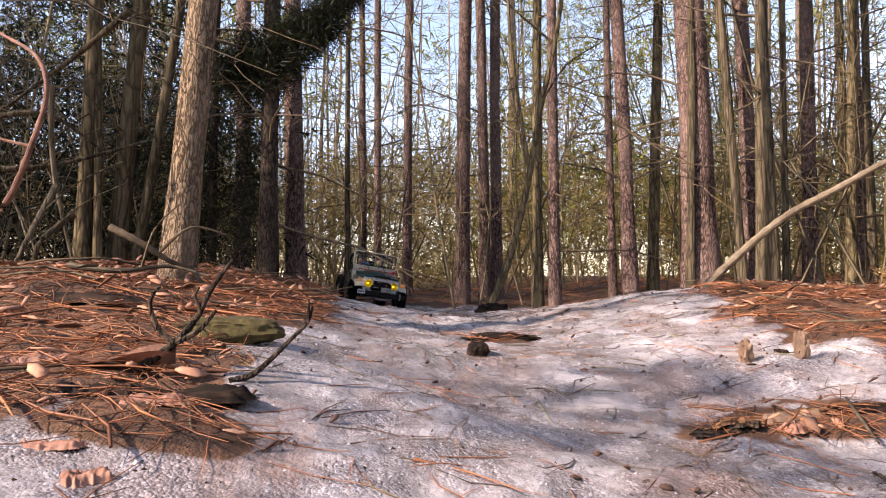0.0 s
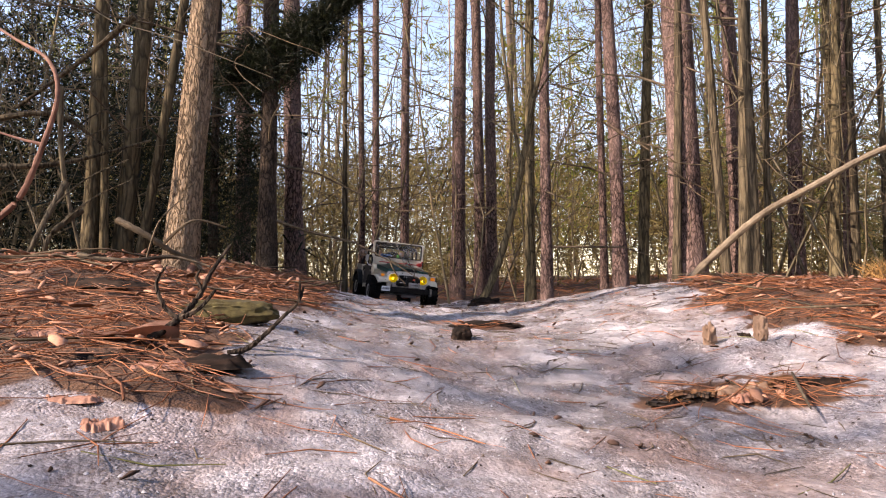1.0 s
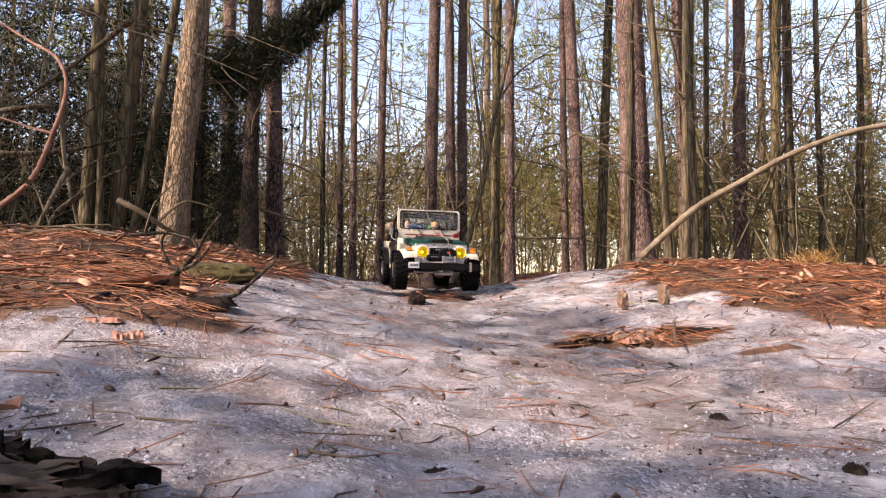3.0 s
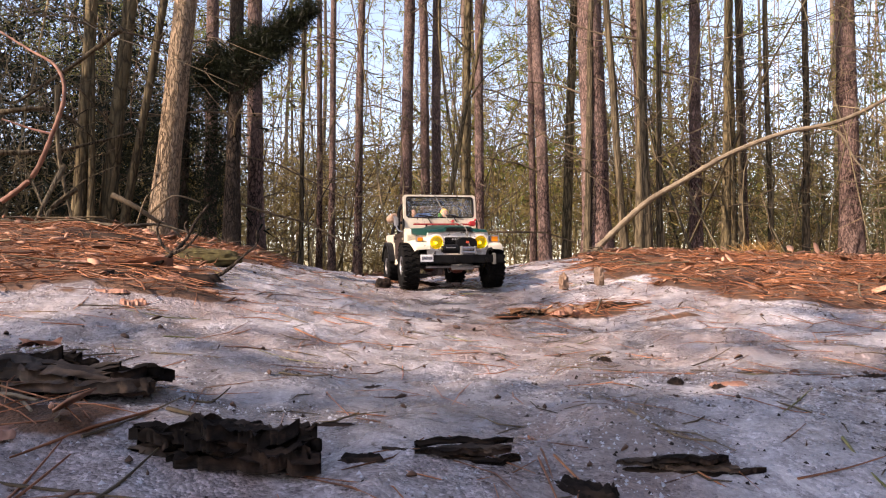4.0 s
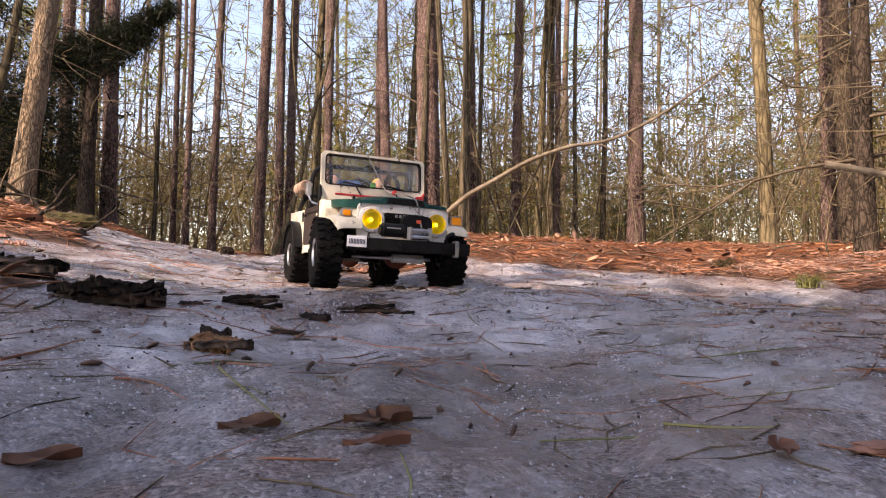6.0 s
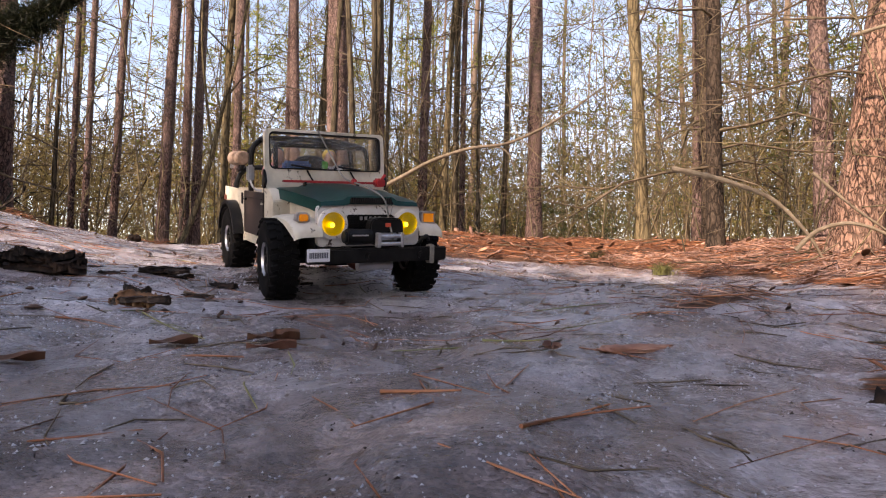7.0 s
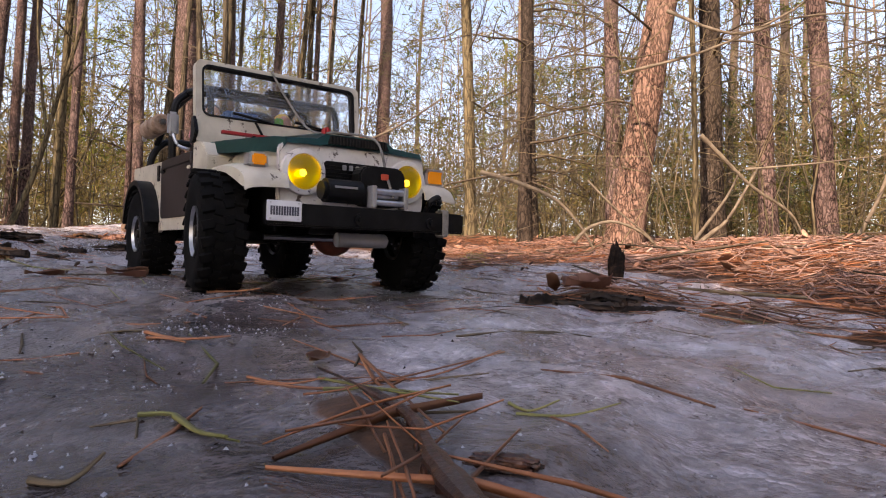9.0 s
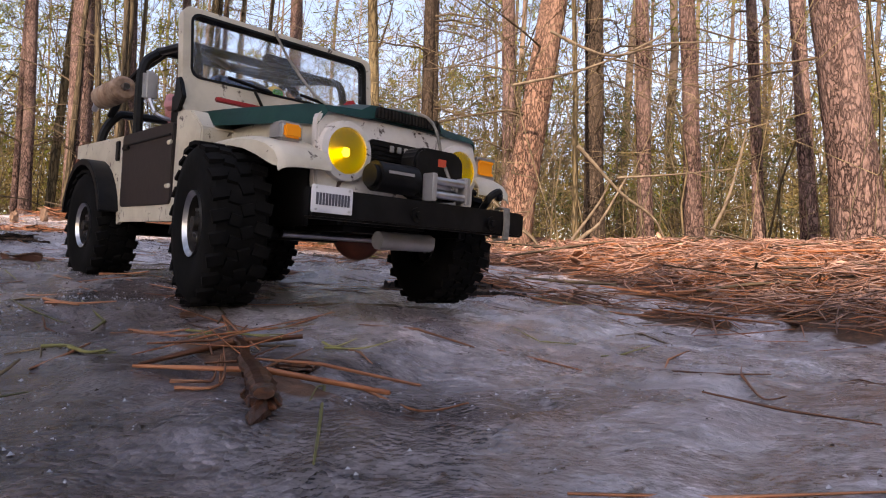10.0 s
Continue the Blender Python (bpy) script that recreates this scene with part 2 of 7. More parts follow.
def raw(name, verts, faces, material, parent=None, smooth=True):
    """A mesh from arrays of corners and of faces with one number of corners each."""
    me = bpy.data.meshes.new(name)
    verts, faces = np.asarray(verts, np.float32), np.asarray(faces, np.int32)
    n, k = faces.shape
    me.vertices.add(len(verts)), me.loops.add(n * k), me.polygons.add(n)
    me.vertices.foreach_set("co", verts.ravel())
    me.loops.foreach_set("vertex_index", faces.ravel())
    me.polygons.foreach_set("loop_start", np.arange(0, n * k, k, dtype=np.int32))
    me.update(calc_edges=True)
    me.validate()
    me.materials.append(material)
    if smooth:
        me.shade_smooth()
    ob = new(name, me)
    ob.parent = parent
    return ob


def empty(name, m, label, category, group="", kind=""):
    ob = new(name)
    ob.empty_display_size = 0.02
    ob.matrix_basis = m
    return tagged(ob, label, category, group, kind)


def tubes(lines, radii, sides=3, closed=True):
    """Corners and quads of many tubes at once: lines (n, k, 3), radii (n, k)."""
    lines, radii = np.asarray(lines, float), np.asarray(radii, float)
    n, k, _ = lines.shape
    tan = np.gradient(lines, axis=1)
    tan /= np.linalg.norm(tan, axis=2, keepdims=True) + 1e-9
    ref = np.where(np.abs(tan[..., 2:]) > 0.8, np.array([1.0, 0.15, 0]), np.array([0.1, 0.05, 1.0]))
    a = np.cross(tan, ref)
    a /= np.linalg.norm(a, axis=2, keepdims=True) + 1e-9
    b = np.cross(tan, a)
    ang = np.arange(sides) * 2 * np.pi / sides
    ring = a[:, :, None] * np.cos(ang)[None, None, :, None] + b[:, :, None] * np.sin(ang)[None, None, :, None]
    v = lines[:, :, None] + ring * radii[:, :, None, None]
    i = np.arange(n * k * sides).reshape(n, k, sides)
    j = np.roll(i, -1, axis=2)
    f = np.stack([i[:, :-1], j[:, :-1], j[:, 1:], i[:, 1:]], -1).reshape(-1, 4)
    return v.reshape(-1, 3), f


def box(bm, x0, x1, y0, y1, z0, z1, bevel=0.0, seg=2):
    made = bmesh.ops.create_cube(bm, size=1.0)["verts"]
    for v in made:
        v.co = Vector((x0 + (v.co.x + 0.5) * (x1 - x0), y0 + (v.co.y + 0.5) * (y1 - y0), z0 + (v.co.z + 0.5) * (z1 - z0)))
    if bevel:
        edges = list({e for v in made for e in v.link_edges})
        bmesh.ops.bevel(bm, geom=edges, offset=bevel, segments=seg, affect="EDGES", clamp_overlap=True)
    return bm


def rod(bm, a, b, r, n=12, r2=None):
    a, b = Vector(a), Vector(b)
    m = Matrix.Translation((a + b) / 2) @ (b - a).to_track_quat("Z", "Y").to_matrix().to_4x4()
    bmesh.ops.create_cone(bm, cap_ends=True, segments=n, radius1=r, radius2=r if r2 is None else r2, depth=(b - a).length, matrix=m)
    return bm


def pipe(bm, pts, r, n=8):
    """A round bar bent along points, with capped ends."""
    pts = [Vector(p) for p in pts]
    rings = []
    for i, p in enumerate(pts):
        t = (pts[min(i + 1, len(pts) - 1)] - pts[max(i - 1, 0)]).normalized()
        a = t.cross(Vector((0.31, 0.17, 0.94)) if abs(t.z) < 0.8 else Vector((1, 0.1, 0))).normalized()
        b = t.cross(a)
        rr = r[i] if isinstance(r, (list, tuple)) else r
        rings.append([bm.verts.new(p + a * (rr * math.cos(q)) + b * (rr * math.sin(q))) for q in (2 * math.pi * j / n for j in range(n))])
    for u, w in zip(rings, rings[1:]):
        for j in range(n):
            bm.faces.new((u[j], u[(j + 1) % n], w[(j + 1) % n], w[j]))
    bm.faces.new(rings[0]), bm.faces.new(rings[-1])
    return bm


def bent(pts, n=6):
    """Points of a smooth curve through pts."""
    pts, out = [Vector(p) for p in pts], []
    for i in range(len(pts) - 1):
        p0, p1, p2, p3 = pts[max(i - 1, 0)], pts[i], pts[i + 1], pts[min(i + 2, len(pts) - 1)]
        for j in range(n):
            t = j / n
            out.append(0.5 * ((2 * p1) + (p2 - p0) * t + (2 * p0 - 5 * p1 + 4 * p2 - p3) * t * t + (3 * p1 - p0 - 3 * p2 + p3) * t ** 3))
    return out + [pts[-1]]


def prism(bm, outline, x0, x1, axes="yz", bevel=0.0):
    """A plate: an outline in two axes, drawn out along the third from x0 to x1."""
    order = {"yz": lambda a, b, c: (c, a, b), "xz": lambda a, b, c: (a, c, b), "xy": lambda a, b, c: (a, b, c)}[axes]
    low, high = ([bm.verts.new(order(a, b, c)) for a, b in outline] for c in (x0, x1))
    made = [bm.faces.new(low), bm.faces.new(high[::-1])]
    for i in range(len(outline)):
        j = (i + 1) % len(outline)
        made.append(bm.faces.new((low[i], high[i], high[j], low[j])))
    if bevel:
        bmesh.ops.bevel(bm, geom=list({e for f in made for e in f.edges}), offset=bevel, segments=2, affect="EDGES", clamp_overlap=True)
    return bm


def rounded(x0, x1, y0, y1, r, n=4):
    out = []
    for cx, cy, q in ((x1 - r, y1 - r, 0), (x0 + r, y1 - r, 1), (x0 + r, y0 + r, 2), (x1 - r, y0 + r, 3)):
        out += [(cx + r * math.cos((q + i / n) * math.pi / 2), cy + r * math.sin((q + i / n) * math.pi / 2)) for i in range(n + 1)]
    return out


def frame_plate(bm, outer, inner, c0, c1, axes="xz"):
    """A ring-shaped plate between two outlines with the same number of corners."""
    order = {"xz": lambda a, b, c: (a, c, b), "yz": lambda a, b, c: (c, a, b)}[axes]
    rings = [[bm.verts.new(order(a, b, c)) for a, b in o] for o, c in ((outer, c0), (inner, c0), (inner, c1), (outer, c1))]
    n = len(outer)
    for u, w in zip(rings, rings[1:] + rings[:1]):
        for i in range(n):
            bm.faces.new((u[i], u[(i + 1) % n], w[(i + 1) % n], w[i]))
    return bm


# ---------- the ground ----------
# broad mounds and hollows of the trail: x, y, height
MOUNDS = [
    (-0.25, -1, -0.0562), (0.2, -1, -0.0186), (0.6, -1, -0.0772), (-0.25, -0.55, -0.0695), (0.2, -0.55, 0.0103),
    (0.6, -0.55, -0.0356), (-0.25, -0.1, 0.0333), (0.2, -0.1, -0.0386), (0.6, -0.1, -0.0007), (-0.25, 0.35, 0.0159),
    (0.2, 0.35, -0.0341), (0.6, 0.35, 0.0078), (-0.25, 0.8, 0.0581), (0.2, 0.8, -0.0330), (0.6, 0.8, 0.0025),
    (-0.25, 1.25, -0.0224), (0.2, 1.25, -0.0166), (0.6, 1.25, 0.0478), (-0.25, 1.75, 0.0448), (0.2, 1.75, -0.0437),
    (0.6, 1.75, 0.0555), (1.05, -0.4, -0.0007), (1.05, 0.2, -0.0894), (1.05, 0.9, 0.0107), (1, 1.6, -0.0361),
    (-0.7, 0.9, 0.1060), (-0.7, 1.5, 0.1242), (1.6, 0.3, 0.0180), (-0.2, 2.3, -0.0134), (0.5, 2.4, -0.0597),
]
# small dips and humps along the wheel tracks
RUTS = [
    (-0.316, 2.213, 0.0076), (-0.16, 2.264, -0.0195), (-0.252, 2.01, 0.0042), (-0.099, 2.059, -0.0157), (-0.186, 1.84, -0.0203),
    (-0.028, 1.892, -0.0133), (-0.126, 1.707, -0.0061), (0.032, 1.757, -0.0017), (-0.08, 1.573, 0.0017), (0.079, 1.618, -0.0054),
    (-0.044, 1.471, 0.0062), (0.118, 1.51, 0.0042), (0.105, 0.914, 0.0067), (0.269, 0.947, 0.0032), (0.136, 0.777, -0.0059),
    (0.298, 0.814, 0.0033), (0.169, 0.577, -0.0012), (0.333, 0.607, -0.0072), (0.202, 0.373, 0.0014), (0.367, 0.4, -0.0031),
    (0.234, 0.086, 0.0094), (0.398, 0.114, 0.0129), (0.259, -0.12, -0.0121), (0.425, -0.1, -0.0057), (0.255, -0.279, -0.0072),
    (0.422, -0.27, -0.0060), (0.247, -0.519, -0.0028), (0.414, -0.513, -0.0023), (0.243, -0.749, 0.0069), (0.41, -0.744, 0.0091),
]
LEFT_EDGE = [(-1.3, -0.6), (0.0, -0.52), (0.3, -0.41), (0.45, -0.31), (0.56, -0.195), (0.72, -0.19), (1.15, -0.215), (1.6, -0.28), (2.2, -0.45), (3.0, -0.7)]
RIGHT_EDGE = [(-1.3, 0.56), (-0.95, 0.635), (-0.88, 0.69), (-0.8, 0.73), (-0.6, 0.755), (-0.45, 0.755), (-0.2, 0.95), (0.0, 1.15), (0.3, 1.2), (0.44, 1.1), (0.49, 0.86), (0.56, 0.68), (0.65, 0.6), (0.86, 0.53), (1.13, 0.5), (1.3, 0.55), (1.8, 0.75), (2.5, 1.0)]
# patches of litter melted into the ice: x, y, half length along x, half length along y
PATCHES = [(0.33, 0.66, 0.115, 0.05), (0.09, 1.09, 0.06, 0.025), (-0.12, 0.03, 0.06, 0.03), (0.55, -0.6, 0.1, 0.035), (0.64, -0.33, 0.055, 0.02),
           (-0.2, 0.47, 0.07, 0.04), (0.47, 0.53, 0.05, 0.012), (0.645, -0.61, 0.02, 0.05), (0.625, -0.72, 0.02, 0.06), (0.615, -0.83, 0.022, 0.05), (0.193, -0.865, 0.010, 0.055)]


def lay(x, y):
    """The height of the bare ground, on numbers or arrays."""
    z = -0.0080 + 0.0475 * 1.5 * np.tanh(x / 1.5) + 0.0468 * 2 * np.tanh(y / 2)
    for a, b, h in MOUNDS:
        z = z + h * np.exp(-((x - a) ** 2 + (y - b) ** 2) / 0.2178)
    for a, b, h in RUTS:
        z = z + h * np.exp(-((x - a) ** 2 + (y - b) ** 2) / 0.02)
    return z


def grain(x, y):
    """Smooth value noise between -1 and 1."""
    x, y = np.asarray(x, float), np.asarray(y, float)
    i, j = np.floor(x), np.floor(y)
    u, v = x - i, y - j
    u, v = u * u * (3 - 2 * u), v * v * (3 - 2 * v)

    def at(a, b):
        h = np.sin(a * 127.1 + b * 311.7) * 43758.5453
        return h - np.floor(h)
    top = at(i, j) * (1 - u) + at(i + 1, j) * u
    low = at(i, j + 1) * (1 - u) + at(i + 1, j + 1) * u
    return 2 * (top * (1 - v) + low * v) - 1


def litter(x, y):
    """1 where needles and bark cover the ground, 0 on the bare ice."""
    left = np.interp(y, *zip(*LEFT_EDGE)) - x
    right = x - np.interp(y, *zip(*RIGHT_EDGE))
    d = np.maximum(np.maximum(left, right), (y - 2.45) * 0.7) + 0.05 * grain(x * 14, y * 14) + 0.02 * grain(x * 45, y * 45)
    m = np.clip(0.5 + d / 0.09, 0, 1)
    for a, b, u, v in PATCHES:
        r = np.sqrt(((x - a) / u) ** 2 + ((y - b) / v) ** 2) + 0.45 * grain(x * 40, y * 40)
        m = np.maximum(m, np.clip(1.5 - r, 0, 1) * 0.9)
    return m


def relief(x, y):
    """Heaped litter, and the lumps and melt dimples of the ice."""
    m = litter(x, y)
    fade = 1 / (1 + np.maximum(0, np.hypot(x - 0.3, y - 0.4) - 2.2))
    ice = 0.0045 * grain(x * 11 + 3, y * 13) + 0.0026 * grain(x * 27, y * 33 + 1) + 0.0013 * grain(x * 71, y * 83)
    shelf = np.clip(grain(x * 17 + 9, y * 23) * 6, -1, 1) * 0.0016          # broken edges of the crust
    ice = ice + shelf
    heap = 0.003 + 0.008 * grain(x * 9, y * 10 + 2) + 0.005 * grain(x * 33 + 5, y * 31) + 0.002 * grain(x * 90, y * 90)
    return (ice * (1 - m) + np.clip(m * 1.2 - 0.2, 0, 1) * heap) * fade


def floor_z(x, y):
    return lay(x, y) + relief(x, y)


def spread(a, b, step, reach, grow=1.22):
    """Even steps from a to b, then ever wider ones out to reach on both sides."""
    s = list(np.arange(a, b + step / 2, step))
    while s[-1] < reach:
        s.append(s[-1] + (s[-1] - s[-2]) * grow)
    while s[0] > -reach:
        s.insert(0, s[0] - (s[1] - s[0]) * grow)
    return np.array(s)


def build_ground():
    gx, gy = np.meshgrid(spread(-0.75, 1.35, 0.0065, 60), spread(-1.2, 1.9, 0.0085, 60), indexing="ij")
    v = np.stack([gx, gy, floor_z(gx, gy)], -1).reshape(-1, 3)
    i = np.arange(gx.size).reshape(gx.shape)
    f = np.stack([i[:-1, :-1], i[1:, :-1], i[1:, 1:], i[:-1, 1:]], -1).reshape(-1, 4)
    ob = raw("ground", v, f, GROUND)
    ob.data.attributes.new("litter", "FLOAT", "POINT").data.foreach_set("value", litter(gx, gy).astype(np.float32).ravel())
    # mask of the clear ice and the painted shade, stronger towards the near end
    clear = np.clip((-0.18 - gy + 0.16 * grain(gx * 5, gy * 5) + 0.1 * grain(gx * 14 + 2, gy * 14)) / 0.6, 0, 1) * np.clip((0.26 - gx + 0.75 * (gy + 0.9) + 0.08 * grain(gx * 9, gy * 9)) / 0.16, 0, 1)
    ob.data.attributes.new("shaded_clear_ice", "FLOAT", "POINT").data.foreach_set("value", clear.astype(np.float32).ravel())
    glaze = np.clip((-0.3 - gy + 0.15 * grain(gx * 6, gy * 6)) / 0.35, 0, 1)
    ob.data.attributes.new("glazed_ice", "FLOAT", "POINT").data.foreach_set("value", glaze.astype(np.float32).ravel())
    tagged(ob, "trail of dirty refrozen snow with brown needle litter on both banks", "ground", kind="structure")


build_ground()


# ---------- the forest ----------
# trees: x, y, radius at the foot, lean along x and y for each metre of height
PINES = [
    (0.075, 2.628, 0.0294, 0.015, 0), (0.176, 2.758, 0.0238, 0.004, 0), (0.23, 2.808, 0.0254, 0, 0),
    (-0.162, 2.907, 0.0213, 0.015, 0), (-0.302, 3.006, 0.0182, -0.004, 0), (-0.379, 3.106, 0.0161, 0.002, 0),
    (-0.587, 1.902, 0.023, 0.014, 0), (-0.449, 2.004, 0.0294, -0.021, 0), (0.377, 2.205, 0.019, 0.002, 0),
    (0.649, 2.506, 0.0151, -0.006, 0), (0.661, 2.305, 0.0258, -0.019, 0), (0.793, 2.004, 0.0501, -0.021, 0),
    (1.047, 2.205, 0.0266, -0.025, 0), (1.297, 2.305, 0.0249, 0.008, 0), (1.611, 2.506, 0.0173, 0.004, 0),
    (1.893, 2.193, 0.0404, -0.006, 0),
]
PINES += [
    (2.213, 1.348, 0.0281, 0.002, -0.001), (1.832, 0.464, 0.0266, -0.021, 0.015), (2.162, 0.113, 0.0263, -0.029, 0.02),
    (2.211, -0.042, 0.0294, -0.031, 0.021), (2.452, -0.162, 0.0199, -0.023, 0.021), (2.261, -0.392, 0.0242, -0.047, 0.043),
    (1.863, -0.635, 0.0536, -0.092, 0.084), (1.471, 0.134, 0.0424, 0.122, -0.085),
]
BEECHES = [
    (0.325, 2.256, 0.0185, 0.004, 0), (0.768, 2.405, 0.0207, 0.027, 0), (1.608, 2.605, 0.0191, 0.004, 0),
    (1.36, 2.18, 0.0175, 0.023, -0.002), (1.587, 0.943, 0.0219, -0.046, 0.012), (1.479, -0.081, 0.0067, -0.014, 0.01),
]
SPRUCES = [
    (1.448, 0.488, 0.0207, -0.012, 0.008), (-0.431, 1.602, 0.0221, 0.015, 0), (-0.622, 1.751, 0.0113, 0.018, 0),
    (1.786, 0.071, 0.0304, -0.014, 0.01), (1.868, 0.922, 0.0294, -0.03, 0.008),
]
STEMS = [
    (-0.708, 1.5, 0.0117, 0.165, 0), (-0.754, 1.5, 0.0207, 0.077, 0), (-0.767, 1.45, 0.0094, -0.012, 0),
    (-0.804, 1.45, 0.0169, 0.043, 0), (0.737, 1.954, 0.0135, 0.031, 0), (0.83, 1.804, 0.0132, -0.056, 0),
    (0.883, 1.804, 0.0195, 0.008, 0), (0.889, 1.754, 0.0136, -0, 0), (0.947, 1.804, 0.0101, 0.006, 0),
    (-0.324, 2.203, 0.0095, 0.004, 0), (1.739, 2.254, 0.0145, 0.016, -0.001), (1.599, 2.264, 0.0121, -0.008, 0.001),
    (1.43, 2.176, 0.014, 0.009, -0.001),
]
ASHES = [
    (-0.449, 1.1, 0.0257, 0.093, 0),
]

R = np.random.RandomState(7)


def trunk_lines(x, y, r, lx, ly, height, k=16, wobble=0.012):
    h = np.linspace(-0.06, height, k)
    w = np.cumsum(R.normal(0, wobble, (k, 2)), 0) * np.linspace(0, 1, k)[:, None]
    z0 = lay(x, y)
    p = np.stack([x + lx * h + w[:, 0], y + ly * h + w[:, 1], z0 + h], -1)
    rad = r * (1 - 0.55 * np.clip(h / height, 0, 1)) * (1 + 0.35 * np.exp(-np.clip(h, 0, None) / 0.05))
    return p, rad


def rough_trunk(p, rad, sides, k_up, amount):
    """A trunk with uneven girth and bark plates that stand proud."""
    t = np.linspace(0, 1, k_up)
    s = np.linspace(0, 1, len(rad))
    q = np.stack([np.interp(t, s, p[:, i]) for i in range(3)], -1)
    v, f = tubes(q[None], np.interp(t, s, rad)[None], sides)
    v = v.reshape(k_up, sides, 3)
    lumps = 1 + amount * (R.rand(k_up, sides) - 0.5)
    lumps = (lumps + np.roll(lumps, 1, 0)) / 2
    v = q[:, None] + (v - q[:, None]) * lumps[:, :, None]
    return v.reshape(-1, 3), f


def dead_branches(p, rad, n, low, high, reach, droop=-0.1, thick=0.0035):
    """Bare side branches with forks, as lines and radii."""
    lines, radii = [], []
    hs = p[:, 2] - p[0, 2]
    for _ in range(n):
        h, a = R.uniform(low, high), R.uniform(0, 2 * math.pi)
        o = np.array([np.interp(h, hs, p[:, i]) for i in range(3)])
        L = reach * R.uniform(0.35, 1.0)
        d = np.array([math.cos(a), math.sin(a), R.uniform(-0.25, 0.45)])
        s = np.linspace(0, 1, 5)[:, None]
        line = o + d * L * s + np.array([0, 0, droop * L]) * s ** 2 + np.cumsum(R.normal(0, 0.03 * L, (5, 3)), 0)
        line[0] = o
        lines.append(line), radii.append(thick * (1.0 - 0.8 * s[:, 0]) * R.uniform(0.5, 1.2))
        for _ in range(3):
            i, q = R.randint(1, 4), d + R.normal(0, 0.6, 3)
            fork = line[i] + q * L * 0.35 * s + np.cumsum(R.normal(0, 0.02 * L, (5, 3)), 0) * s
            lines.append(fork), radii.append(thick * 0.45 * (1.0 - 0.7 * s[:, 0]))
    return np.array(lines), np.array(radii)


def sprays(centres, count, length, width):
    """Needle tufts: thin triangles that fan out round each centre."""
    n = len(centres)
    d = R.normal(0, 1, (n, count, 3))
    d /= np.linalg.norm(d, axis=2, keepdims=True)
    side = np.cross(d, R.normal(0, 1, (n, count, 3)))
    side /= np.linalg.norm(side, axis=2, keepdims=True) + 1e-9
    L = length * R.uniform(0.5, 1.1, (n, count, 1))
    c = centres[:, None] + R.normal(0, length * 0.35, (n, count, 3))
    v = np.stack([c - side * width, c + side * width, c + d * L], 2).reshape(-1, 3)
    return v, np.arange(len(v)).reshape(-1, 3)


def tree(kind, x, y, r, lx, ly, bark, label, height=4.2, branches=8, low=0.35, reach=0.5, crown=0, leaf=None, crown_low=2.0, droop=-0.1, sides=14):
    root = empty(kind, pose(x, y, lay(x, y)), label, "tree", "trees of the wood")
    p, rad = trunk_lines(x, y, r, lx, ly, height)
    base = np.array([x, y, lay(x, y)])
    v, f = rough_trunk(p - base, rad, sides, 70, 0.13)
    raw("trunk", v, f, bark, root)
    if branches:
        ln, rd = dead_branches(p - base, rad, branches, low, min(height * 0.9, 2.4), reach, droop, min(0.004, r * 0.22))
        for j in range(0, len(ln), 4):
            raw("branch", *tubes(ln[j:j + 4], rd[j:j + 4], 4), TWIG, root)
    if crown:
        ln, rd = dead_branches(p - base, rad, max(6, crown // 40), crown_low, height, reach * 1.2, 0.05, 0.004)
        tagged(raw("crown_limbs", *tubes(ln, rd, 3), TWIG, root), kind="stuff")
        pick = ln.reshape(-1, 3)
        c = pick[R.randint(0, len(pick), crown)] + R.normal(0, 0.05, (crown, 3))
        tagged(raw("crown", *sprays(c, 12, 0.075, 0.0022), leaf, root, smooth=False), kind="stuff")
    return root


for i, (x, y, r, lx, ly) in enumerate(PINES):
    tree("pine_tree", x, y, r, lx, ly, BARK_ORANGE if lx > 0.1 else BARK_PINE, "tall pine with flaky reddish brown bark and dead lower twigs", 4.6, 13, 0.25, 0.5, 260, LEAF_GREEN, 2.2, -0.15, 22 if r > 0.035 else 14)
for x, y, r, lx, ly in BEECHES:
    tree("beech_tree", x, y, r, lx, ly, BARK_BEECH, "slender bare tree with smooth olive bark", 3.6, 16, 0.25, 0.55, 0, None, 2, 0.25)
for x, y, r, lx, ly in SPRUCES:
    tree("spruce_tree", x, y, r, lx, ly, BARK_SPRUCE, "dark spruce with many dead side branches", 4.2, 34, 0.2, 0.5, 240, LEAF_DARK, 2.0, -0.3)
for x, y, r, lx, ly in STEMS:
    tree("young_tree", x, y, r, lx, ly, BARK_BEECH if x < -0.5 else BARK_STEM, "bare young tree with olive brown bark", 3.4, 14, 0.3, 0.5, 0, None, 2, 0.35, 10)
for x, y, r, lx, ly in ASHES:
    tree("ash_tree", x, y, r, lx, ly, BARK_ASH, "pale leaning tree with ridged tan bark on the needle bank", 3.8, 3, 1.2, 0.4, 0, None, 2, 0.2, 26)


